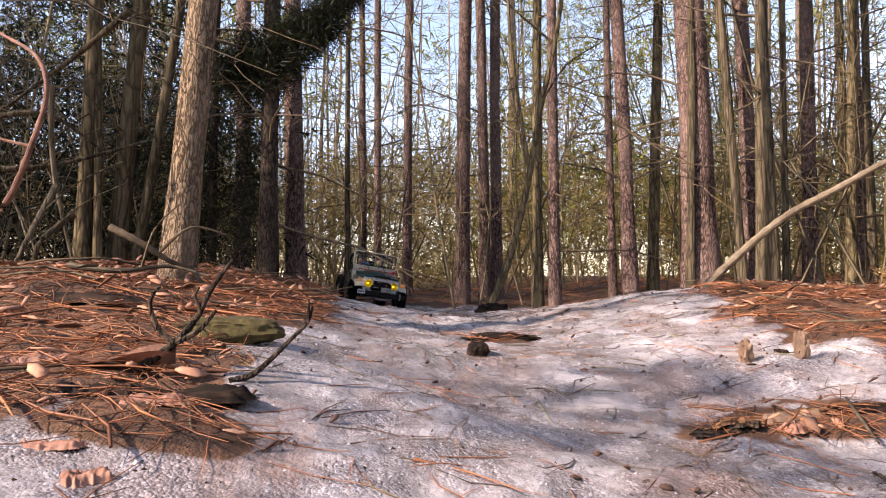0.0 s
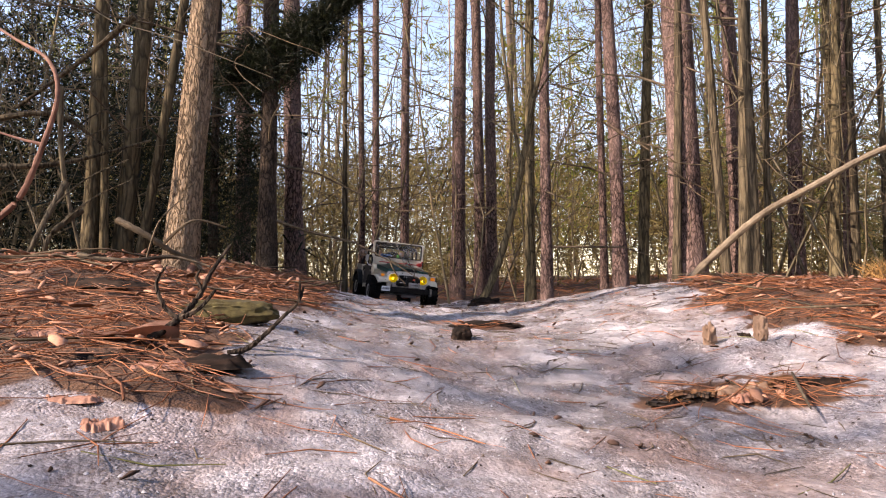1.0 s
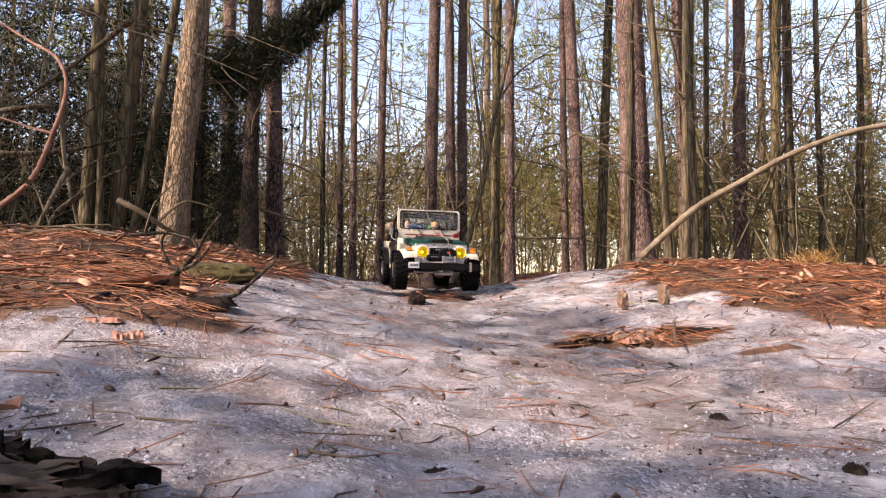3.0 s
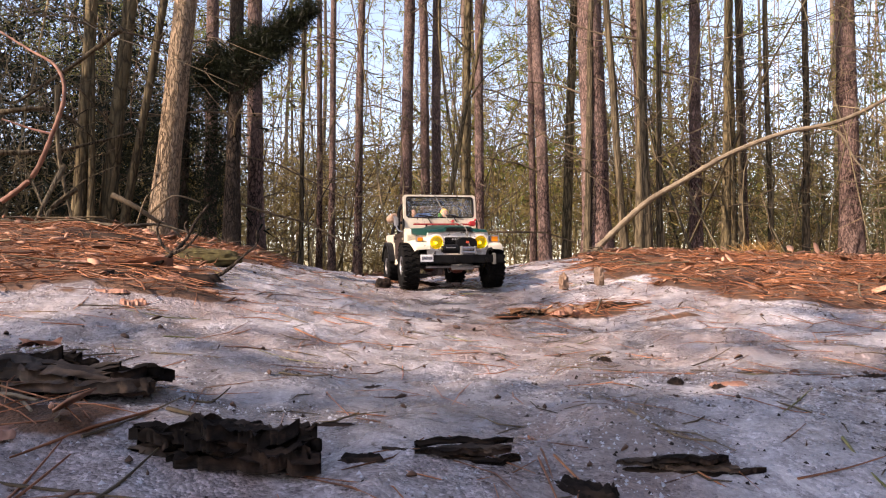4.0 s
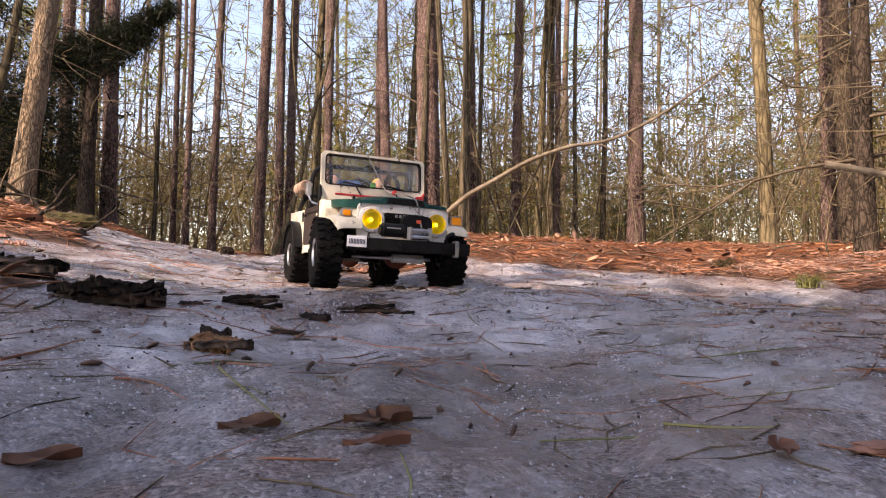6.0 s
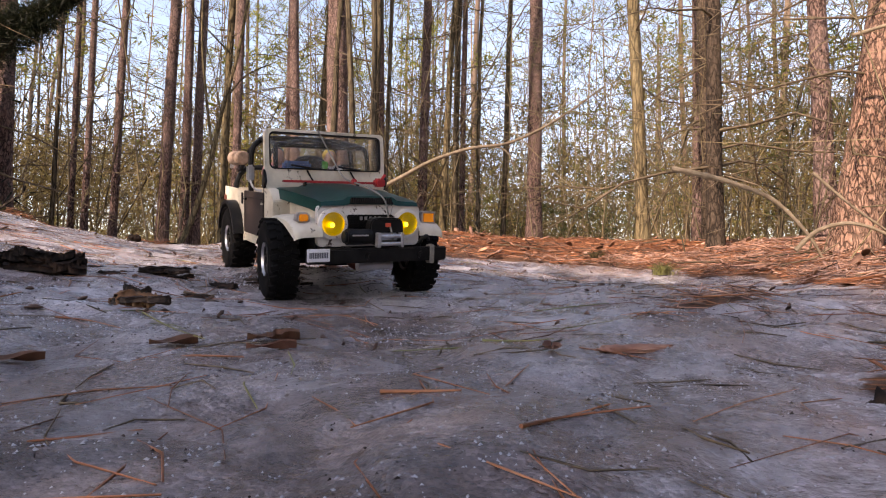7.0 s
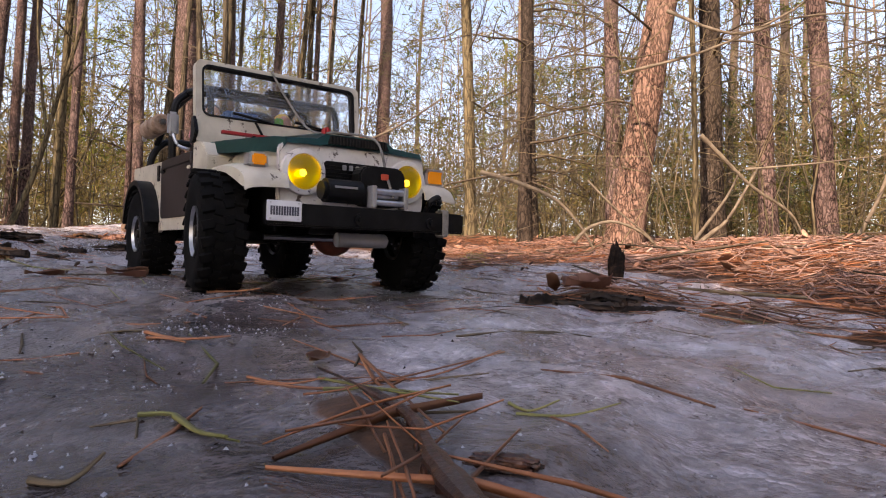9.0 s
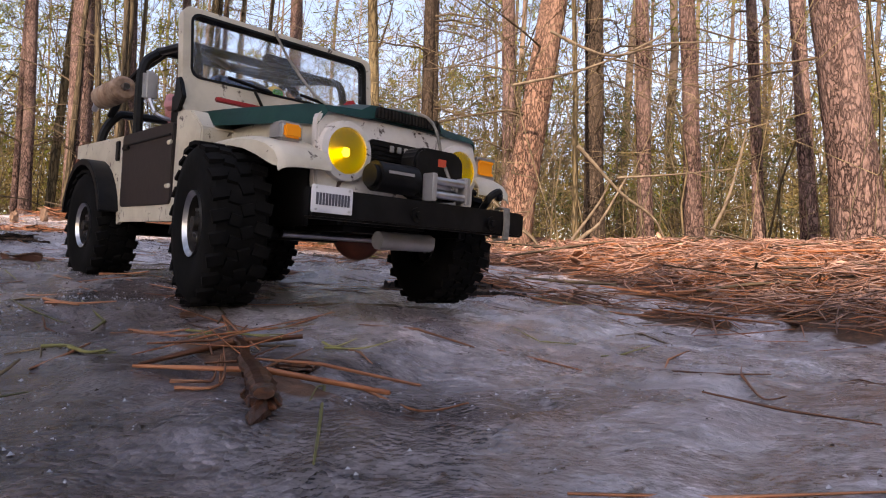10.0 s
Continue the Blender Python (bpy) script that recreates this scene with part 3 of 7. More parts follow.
def spruce_bough():
    """The dark green boughs that hang from the spruces beside the trail."""
    c = []
    for a, b, n, s, thin in (((-0.52, 1.62, 0.66), (-0.185, 1.55, 0.86), 1000, 0.034, 0.92), ((-0.47, 1.6, 0.6), (-0.24, 1.56, 0.78), 300, 0.018, 0.6), ((-0.56, 1.65, 0.68), (-0.43, 1.62, 0.7), 420, 0.036, 0.3),
                             ((-0.5, 1.66, 0.18), (-0.47, 1.66, 0.58), 330, 0.03, 0.0), ((-0.66, 1.78, 0.2), (-0.63, 1.78, 0.68), 650, 0.05, 0.2), ((-0.98, 1.95, 0.3), (-0.8, 2.0, 0.7), 700, 0.12, 0.3)):
        t = R.rand(n, 1)
        c.append(np.array(a) + (np.array(b) - np.array(a)) * t + R.normal(0, 1, (n, 3)) * s * (1.05 - thin * t))
    root = empty("spruce_bough", pose(-0.43, 1.6, 0.6), "dense dark green spruce boughs hanging over the bank", "branch")
    c = np.concatenate(c) - np.array([-0.43, 1.6, 0.6])
    raw("needles", *sprays(c, 10, 0.036, 0.0012), LEAF_DARK, root, smooth=False)
    ln = np.array([[(0, 0, -0.02), (0.08, -0.03, 0.1), (0.15, -0.04, 0.24), (0.2, -0.05, 0.36), (0.23, -0.05, 0.42)],
                   [(0, 0, 0.1), (-0.05, 0.05, 0.16), (-0.1, 0.08, 0.2), (-0.16, 0.07, 0.2), (-0.22, 0.06, 0.16)]], float)
    raw("limb", *tubes(ln, np.linspace(0.006, 0.001, 5)[None].repeat(2, 0), 6), BARK_SPRUCE, root)


spruce_bough()


def ring(n, r0, r1, rng):
    """Places round the trail, thinned where the trail itself runs."""
    out = []
    while len(out) < n:
        a, r = rng.uniform(0, 2 * math.pi), math.sqrt(rng.uniform(r0 * r0, r1 * r1))
        x, y = 0.2 + r * math.cos(a), 0.2 + r * math.sin(a)
        if -0.55 < x < 1.0 and -3.5 < y < 2.3:
            continue
        if x < -0.9 and y < 0.9 and rng.rand() < 0.93:      # a clearing on the sunny side
            continue
        out.append((x, y))
    return np.array(out)


def far_woods():
    xy = np.concatenate([ring(110, 3.2, 12, R), ring(240, 8, 26, R)])
    h = np.linspace(-0.1, 1, 7)
    n = len(xy)
    lean = R.normal(0, 0.025, (n, 1, 2))
    H = R.uniform(4, 8, (n, 1))
    z = lay(xy[:, 0], xy[:, 1])[:, None] + h * H
    p = np.concatenate([xy[:, None] + lean * (h * H)[..., None] + R.normal(0, 0.015, (n, 7, 2)), z[..., None]], -1)
    rad = R.uniform(0.009, 0.04, (n, 1)) * (1.1 - 0.6 * np.clip(h, 0, 1))
    ob = raw("far_woods", *tubes(p, rad, 7), WOODS)
    tagged(ob, "distant pine and hardwood trunks of the wood", "forest", kind="stuff")


def brush():
    side = np.concatenate([np.stack([R.uniform(1.3, 3.0, 170), R.uniform(-1.4, 1.7, 170)], -1), np.stack([R.uniform(-2.2, -0.8, 120), R.uniform(1.1, 2.6, 120)], -1)])
    xy = np.concatenate([ring(760, 1.9, 4.5, R), ring(600, 4.0, 10, R), side])
    n = len(xy)
    s = np.linspace(0, 1, 6)
    H = R.uniform(0.5, 2.6, n)
    H[-len(side):] *= 0.5
    d = R.normal(0, 0.16, (n, 2))
    cur = R.normal(0, 0.25, (n, 2))
    z0 = lay(xy[:, 0], xy[:, 1])
    main = np.concatenate([xy[:, None] + (d[:, None] * s[:, None] + cur[:, None] * (s ** 2)[:, None]) * H[:, None, None], (z0[:, None] + s * H[:, None])[..., None]], -1)
    main[:, 1:-1] += R.normal(0, 0.012, (n, 4, 3))
    r = R.uniform(0.0018, 0.007, (n, 1)) * (1 - 0.75 * s)
    r[-len(side):] *= 0.35
    lines, radii = [main], [r]
    for rep in range(8):
        i = R.randint(1, 5, n)
        o = main[np.arange(n), i]
        q = R.normal(0, 1, (n, 3)) * np.array([1, 1, 0.6]) + np.array([0, 0, 0.5])
        L = (R.uniform(0.12, 0.6, n) * np.minimum(H, 1.3))[:, None, None]
        lines.append(o[:, None] + q[:, None] * L * s[:, None] + R.normal(0, 0.02, (n, 6, 3)) * s[:, None])
        radii.append(R.uniform(0.0006, 0.0019, (n, 1)) * (1 - 0.7 * s))
    ob = raw("brush", *tubes(np.concatenate(lines), np.concatenate(radii), 3), BRUSH)
    tagged(ob, "bare brown saplings and dense twigs between the trees", "brush", kind="stuff")


def clumps(name, label, n, r0, r1, low, high, size, length, width, material, keep=None, count=9):
    """Foliage in loose clumps round the trail, thick and thin."""
    xy = ring(n, r0, r1, R)
    c = []
    for x, y in xy:
        if keep and not keep(x, y):
            continue
        k, h, w = R.randint(8, 36), R.uniform(low, high), R.uniform(0.4, 1.2) * size
        c.append(np.array([x, y, lay(x, y) + h]) + R.normal(0, 1, (k, 3)) * np.array([w, w, w * 0.5]))
    ob = raw(name, *sprays(np.concatenate(c), count, length, width), material, smooth=False)
    tagged(ob, label, "foliage", kind="stuff")


def shade_canopy():
    """Unseen dense conifer crowns, added on the sun's side to keep the sun from the trail's near end and crest."""
    c = []
    stems = []
    toward = np.array(SUN) / np.linalg.norm(SUN)
    # where the shade falls: x, y, half widths, tufts, how far off the crown hangs
    for x, y, u, w, n, far in ((0.1, -0.14, 0.5, 0.22, 200, 3.3), (0.05, -0.75, 0.42, 0.42, 280, 3.5), (0.44, -0.5, 0.18, 0.35, 110, 3.4), (0.15, -1.4, 0.6, 0.4, 300, 3.6), (0.75, 0.02, 0.35, 0.14, 70, 3.2),
                               (-0.2, 2.1, 0.2, 0.32, 60, 3.4), (-0.05, 1.62, 0.14, 0.12, 16, 3.2), (-1.0, 1.8, 0.28, 0.35, 150, 3.3), (-0.9, 2.4, 0.4, 0.3, 130, 3.5), (0.35, 0.44, 0.7, 0.03, 14, 3.3), (0.55, 0.82, 0.4, 0.03, 8, 3.3),
                               (0.9, 1.3, 0.35, 0.2, 20, 3.3)):
        if n > 60:
            foot = np.array([x, y, 0]) + toward * far
            h = np.linspace(0, foot[2] + 0.5, 8)
            stems.append(np.stack([foot[0] + 0.02 * h, foot[1] + 0 * h, float(lay(foot[0], foot[1])) - 0.05 + h], -1))
        c.append(np.array([x, y, 0]) + R.uniform(-1, 1, (n, 3)) * np.array([u, w, 0]) + R.normal(0, 0.07, (n, 3)) + toward * (far + R.normal(0, 0.3, (n, 1))))
    ob = raw("shade_crowns", *sprays(np.concatenate(c), 9, 0.16, 0.011), LEAF_DARK, smooth=False)
    tagged(ob, "unseen dense conifer crowns added to shade the trail", "foliage", kind="stuff")
    # trunks added below the larger unseen crowns
    for line in stems:
        tagged(raw("conifer_trunk", *tubes(line[None], np.linspace(0.035, 0.008, 8)[None], 12), BARK_SPRUCE), "dark trunk added under an unseen shading crown", "tree", "trees of the wood")


far_woods(), brush()
clumps("needle_foliage", "yellow green pine foliage among the far trunks", 1500, 3.2, 10, 0.5, 4.2, 0.3, 0.085, 0.0056, LEAF_GREEN, lambda x, y: (abs(x + 0.1 * y) > 0.16 * y and not (x > 0.45 * y and R.rand() < 0.45)) or y < 0 or R.rand() < 0.3, 12)
clumps("dry_thicket", "tan dry twigs and leaves of the thicket", 1900, 3.0, 9, 0.0, 1.15, 0.3, 0.13, 0.0036, LEAF_TAN, None, 8)
clumps("far_thicket", "deep olive brown thicket in the far wood", 1400, 9, 18, 0.0, 2.5, 0.6, 0.26, 0.013, LEAF_FAR, None, 5)
clumps("spruce_thicket", "dark young spruce thicket behind the bank", 3300, 1.9, 5, 0.05, 2.0, 0.22, 0.06, 0.0038, LEAF_DARK, lambda x, y: x < -0.8 and 1.2 < y < 3.8 and x < -0.42 * y)
clumps("green_thicket", "green young conifers among the trees", 750, 2.4, 6, 0.1, 0.95, 0.2, 0.05, 0.0022, LEAF_MID, lambda x, y: x > 1.3)
shade_canopy()


def branch(name, pts, r, material, label, category="branch", forks=()):
    """A bent branch that tapers, with its forks as parts."""
    base = Vector(pts[0])
    root = empty(name, Matrix.Translation(base), label, category)
    q = bent([Vector(p) - base for p in pts], 7)
    n = len(q)
    part("stem", pipe(bmesh.new(), q, [r * (1 - 0.65 * i / n) * (1 + 0.12 * math.sin(i * 2.7)) for i in range(n)], 9), material, root)
    for at, ends, fr in forks:
        o = q[int(at * (n - 1))]
        fq = bent([o] + [o + Vector(e) for e in ends], 5)
        part("fork", pipe(bmesh.new(), fq, [fr * (1 - 0.6 * i / len(fq)) for i in range(len(fq))], 6), material, root)
    return root


# ---------- the model off-roader ----------
def paint(name, base, worn, chip, amount=0.6, rough=0.45):
    """Brushed-on paint with grime and chips."""
    m, nt, b = mat(name, rough, 0, 0.45)
    v = coords(nt, "Object")
    g = noise_of(nt, v, 38, 5, 0.6)
    c = ramp(nt, g, [(0.3, worn), (0.6, base)])
    chips = ramp(nt, noise_of(nt, v, 95, 6, 0.7, 0.6), [(amount, (0, 0, 0)), (amount + 0.05, (1, 1, 1))])
    nt.links.new(mix(nt, chips, c, chip), b.inputs["Base Color"])
    bump(nt, b, noise_of(nt, v, 160, 4, 0.6), 0.25, 0.0006)
    return m


CREAM = paint("cream_paint", (0.56, 0.515, 0.42), (0.41, 0.365, 0.29), (0.07, 0.05, 0.04), 0.61)
WHITE = paint("worn_white_paint", (0.68, 0.65, 0.61), (0.5, 0.46, 0.42), (0.07, 0.045, 0.04), 0.585)
GREEN = paint("dark_green_paint", (0.006, 0.075, 0.062), (0.005, 0.05, 0.042), (0.25, 0.3, 0.12), 0.74, 0.28)
DOOR_BROWN = paint("dark_brown_paint", (0.03, 0.02, 0.018), (0.02, 0.014, 0.012), (0.13, 0.1, 0.08), 0.72, 0.5)
BLACK = grainy("black_plastic", [(0.002, 0.002, 0.0025), (0.005, 0.005, 0.0055), (0.012, 0.012, 0.012)], 70, 0.45, spec=0.2, depth=0.0003)
RUBBER = grainy("tyre_rubber", [(0.002, 0.002, 0.002), (0.004, 0.004, 0.004), (0.01, 0.009, 0.009)], 50, 0.85, spec=0.1, depth=0.0008)
STEEL = grainy("scuffed_steel", [(0.3, 0.3, 0.3), (0.55, 0.55, 0.56), (0.75, 0.75, 0.76)], 80, 0.3, 1.0)
SILVER = grainy("silver_paint", [(0.32, 0.32, 0.33), (0.5, 0.5, 0.51)], 60, 0.35, 0.6)
RED = paint("red_paint", (0.42, 0.025, 0.03), (0.25, 0.015, 0.02), (0.08, 0.02, 0.02), 0.7)
RUST = grainy("rusty_axle", [(0.05, 0.018, 0.012), (0.16, 0.045, 0.03), (0.24, 0.08, 0.05)], 70, 0.6)
AMBER, nt_, b_ = mat("amber_lens", 0.15)
b_.inputs["Base Color"].default_value = (0.6, 0.2, 0.015, 1)
b_.inputs["Emission Color"].default_value, b_.inputs["Emission Strength"].default_value = (1.0, 0.38, 0.03, 1), 0.1
BEAM, nt_, b_ = mat("yellow_reflector", 0.3, 0.85)
b_.inputs["Base Color"].default_value = (0.6, 0.46, 0.02, 1)
b_.inputs["Emission Color"].default_value, b_.inputs["Emission Strength"].default_value = (1.0, 0.72, 0.01, 1), 0.0
LENS, nt_, b_ = mat("yellow_lens", 0.08)
b_.inputs["Base Color"].default_value = (0.95, 0.86, 0.12, 1)
b_.inputs["Transmission Weight"].default_value, b_.inputs["IOR"].default_value = 0.9, 1.25
flute_ = node(nt_, "ShaderNodeTexWave", Scale=160.0, Distortion=0.4)
nt_.links.new(coords(nt_), flute_.inputs["Vector"])
bump(nt_, b_, flute_.outputs["Fac"], 0.35, 0.0006)
BULB, nt_, b_ = mat("lit_bulb", 0.3)
b_.inputs["Base Color"].default_value = (1, 0.8, 0.2, 1)
b_.inputs["Emission Color"].default_value, b_.inputs["Emission Strength"].default_value = (1.0, 0.78, 0.14, 1), 2.6
GLASS, nt_, b_ = mat("clear_pane", 0.03)
b_.inputs["Base Color"].default_value = (0.9, 0.93, 0.95, 1)
b_.inputs["Transmission Weight"].default_value, b_.inputs["IOR"].default_value = 1.0, 1.5
# pale diffuse haze painted into the pane for the sky's reflection
sky_sheen_ = nt_.nodes.new("ShaderNodeBsdfDiffuse")
sky_sheen_.inputs[0].default_value = (0.5, 0.5, 0.52, 1)
haze_ = nt_.nodes.new("ShaderNodeMixShader")
nt_.links.new(ramp(nt_, noise_of(nt_, coords(nt_, "Object"), 28, 5, 0.65, 0.5), [(0.4, (0.012,) * 3), (0.75, (0.13,) * 3)]), haze_.inputs[0])
nt_.links.new(b_.outputs[0], haze_.inputs[1]), nt_.links.new(sky_sheen_.outputs[0], haze_.inputs[2])
nt_.links.new(haze_.outputs[0], nt_.nodes["Material Output"].inputs[0])
ROPE = grainy("winch_rope", [(0.1, 0.092, 0.08), (0.26, 0.245, 0.22)], 300, 0.8, depth=0.0006)
PLATE = grainy("plate_white", [(0.6, 0.6, 0.62), (0.78, 0.78, 0.8)], 60, 0.5)
INK = grainy("plate_ink", [(0.05, 0.05, 0.07), (0.1, 0.1, 0.12)], 60, 0.6)
SKIN = grainy("doll_skin", [(0.4, 0.2, 0.12), (0.55, 0.32, 0.22)], 60, 0.6)
CLOTH = grainy("rolled_mat", [(0.12, 0.07, 0.045), (0.3, 0.2, 0.14), (0.42, 0.32, 0.25)], 150, 0.95, depth=0.001)
BLUE = grainy("blue_cloth", [(0.03, 0.08, 0.2), (0.06, 0.15, 0.34)], 90, 0.8)
LOGO = grainy("red_badge", [(0.5, 0.06, 0.03), (0.65, 0.1, 0.05)], 60, 0.5)
LIME = grainy("bright_green", [(0.05, 0.4, 0.05), (0.1, 0.6, 0.08)], 60, 0.5)

GUNMETAL = grainy("gunmetal", [(0.012, 0.010, 0.009), (0.04, 0.034, 0.03)], 80, 0.5, 0.4)
WHEELBASE, FRONT_Y, TRACK, TYRE_R, TYRE_W = 0.262, -0.014, 0.0865, 0.0465, 0.0320


def build_wheel():
    """Mud tyre with lugs on a steel rim; its axle lies along x."""
    wheel = new("wheel")
    wheel.empty_display_size = 0.01
    bm = bmesh.new()
    half, n = TYRE_W / 2, 40
    section = [(-half * 0.84, 0.41), (-half, 0.70), (-half * 0.98, 0.88), (-half * 0.8, 0.955), (0, 0.965), (half * 0.8, 0.955), (half * 0.98, 0.88), (half, 0.70), (half * 0.84, 0.41)]
    rings = [[bm.verts.new((x, TYRE_R * r * math.cos(2 * math.pi * i / n), TYRE_R * r * math.sin(2 * math.pi * i / n))) for i in range(n)] for x, r in section]
    for u, w in zip(rings, rings[1:] + rings[:1]):
        for i in range(n):
            bm.faces.new((u[i], u[(i + 1) % n], w[(i + 1) % n], w[i]))
    tyre = part("tyre", bm, RUBBER, wheel, "black knobbly mud tyre")
    for row, (x0, x1, turn) in enumerate(((-half * 1.02, -half * 0.45, 0), (-half * 0.38, half * 0.02, 0.5), (half * 0.06, half * 0.42, 0), (half * 0.48, half * 1.02, 0.5))):
        shared = None
        for i in range(24):
            if shared is None:
                bm = bmesh.new()
                for v in bmesh.ops.create_cube(bm, size=1.0)["verts"]:
                    v.co = Vector(((x0 + x1) / 2 + v.co.x * (x1 - x0), v.co.y * 0.0072 * (1 - 0.2 * (v.co.z > 0)), TYRE_R * 0.970 + v.co.z * TYRE_R * 0.050))
                lug = part("tread_lug", bm, RUBBER, wheel, smooth=False)
                shared = lug.data
            else:
                lug = new("tread_lug", shared)
                lug.parent = wheel
            lug.matrix_basis = Matrix.Rotation(2 * math.pi * (i + turn) / 24, 4, "X") @ Matrix.Rotation(0.25 if row % 2 else -0.25, 4, "Z")
    bm = bmesh.new()
    for side in (-1, 1):
        for r0, r1, x0, x1 in ((0.0186, 0.0188, 0.0100, 0.0148), (0.0188, 0.0162, 0.0148, 0.0125)):
            m = 28
            ra = [bm.verts.new((side * x0, r0 * math.cos(2 * math.pi * i / m), r0 * math.sin(2 * math.pi * i / m))) for i in range(m)]
            rb = [bm.verts.new((side * x1, r1 * math.cos(2 * math.pi * i / m), r1 * math.sin(2 * math.pi * i / m))) for i in range(m)]
            for i in range(m):
                bm.faces.new((ra[i], ra[(i + 1) % m], rb[(i + 1) % m], rb[i]))
    bmesh.ops.remove_doubles(bm, verts=bm.verts, dist=0.0001)
    part("rim", bm, STEEL, wheel, "scuffed bright steel rim")
    bm = bmesh.new()
    rod(bm, (-0.0080, 0, 0), (0.0080, 0, 0), 0.0172, 28)
    rod(bm, (-0.0100, 0, 0), (0.0100, 0, 0), 0.0112, 24, 0.0112)
    rod(bm, (-0.0140, 0, 0), (0.0140, 0, 0), 0.0042, 16, 0.0042)
    for side in (-1, 1):
        ra, rb = ([bm.verts.new((side * x, r * math.cos(2 * math.pi * i / 28), r * math.sin(2 * math.pi * i / 28))) for i in range(28)] for x, r in ((0.0125, 0.0162), (0.0075, 0.0155)))
        for i in range(28):
            bm.faces.new((ra[i], ra[(i + 1) % 28], rb[(i + 1) % 28], rb[i]))
    part("wheel_disc", bm, GUNMETAL, wheel, "dark grey wheel disc")
    for i in range(6):
        bm = bmesh.new()
        a = 2 * math.pi * i / 6
        rod(bm, (-0.0115, 0.0085 * math.cos(a), 0.0085 * math.sin(a)), (0.0115, 0.0085 * math.cos(a), 0.0085 * math.sin(a)), 0.0011, 6)
        part("wheel_nut", bm, STEEL, wheel)
    return wheel


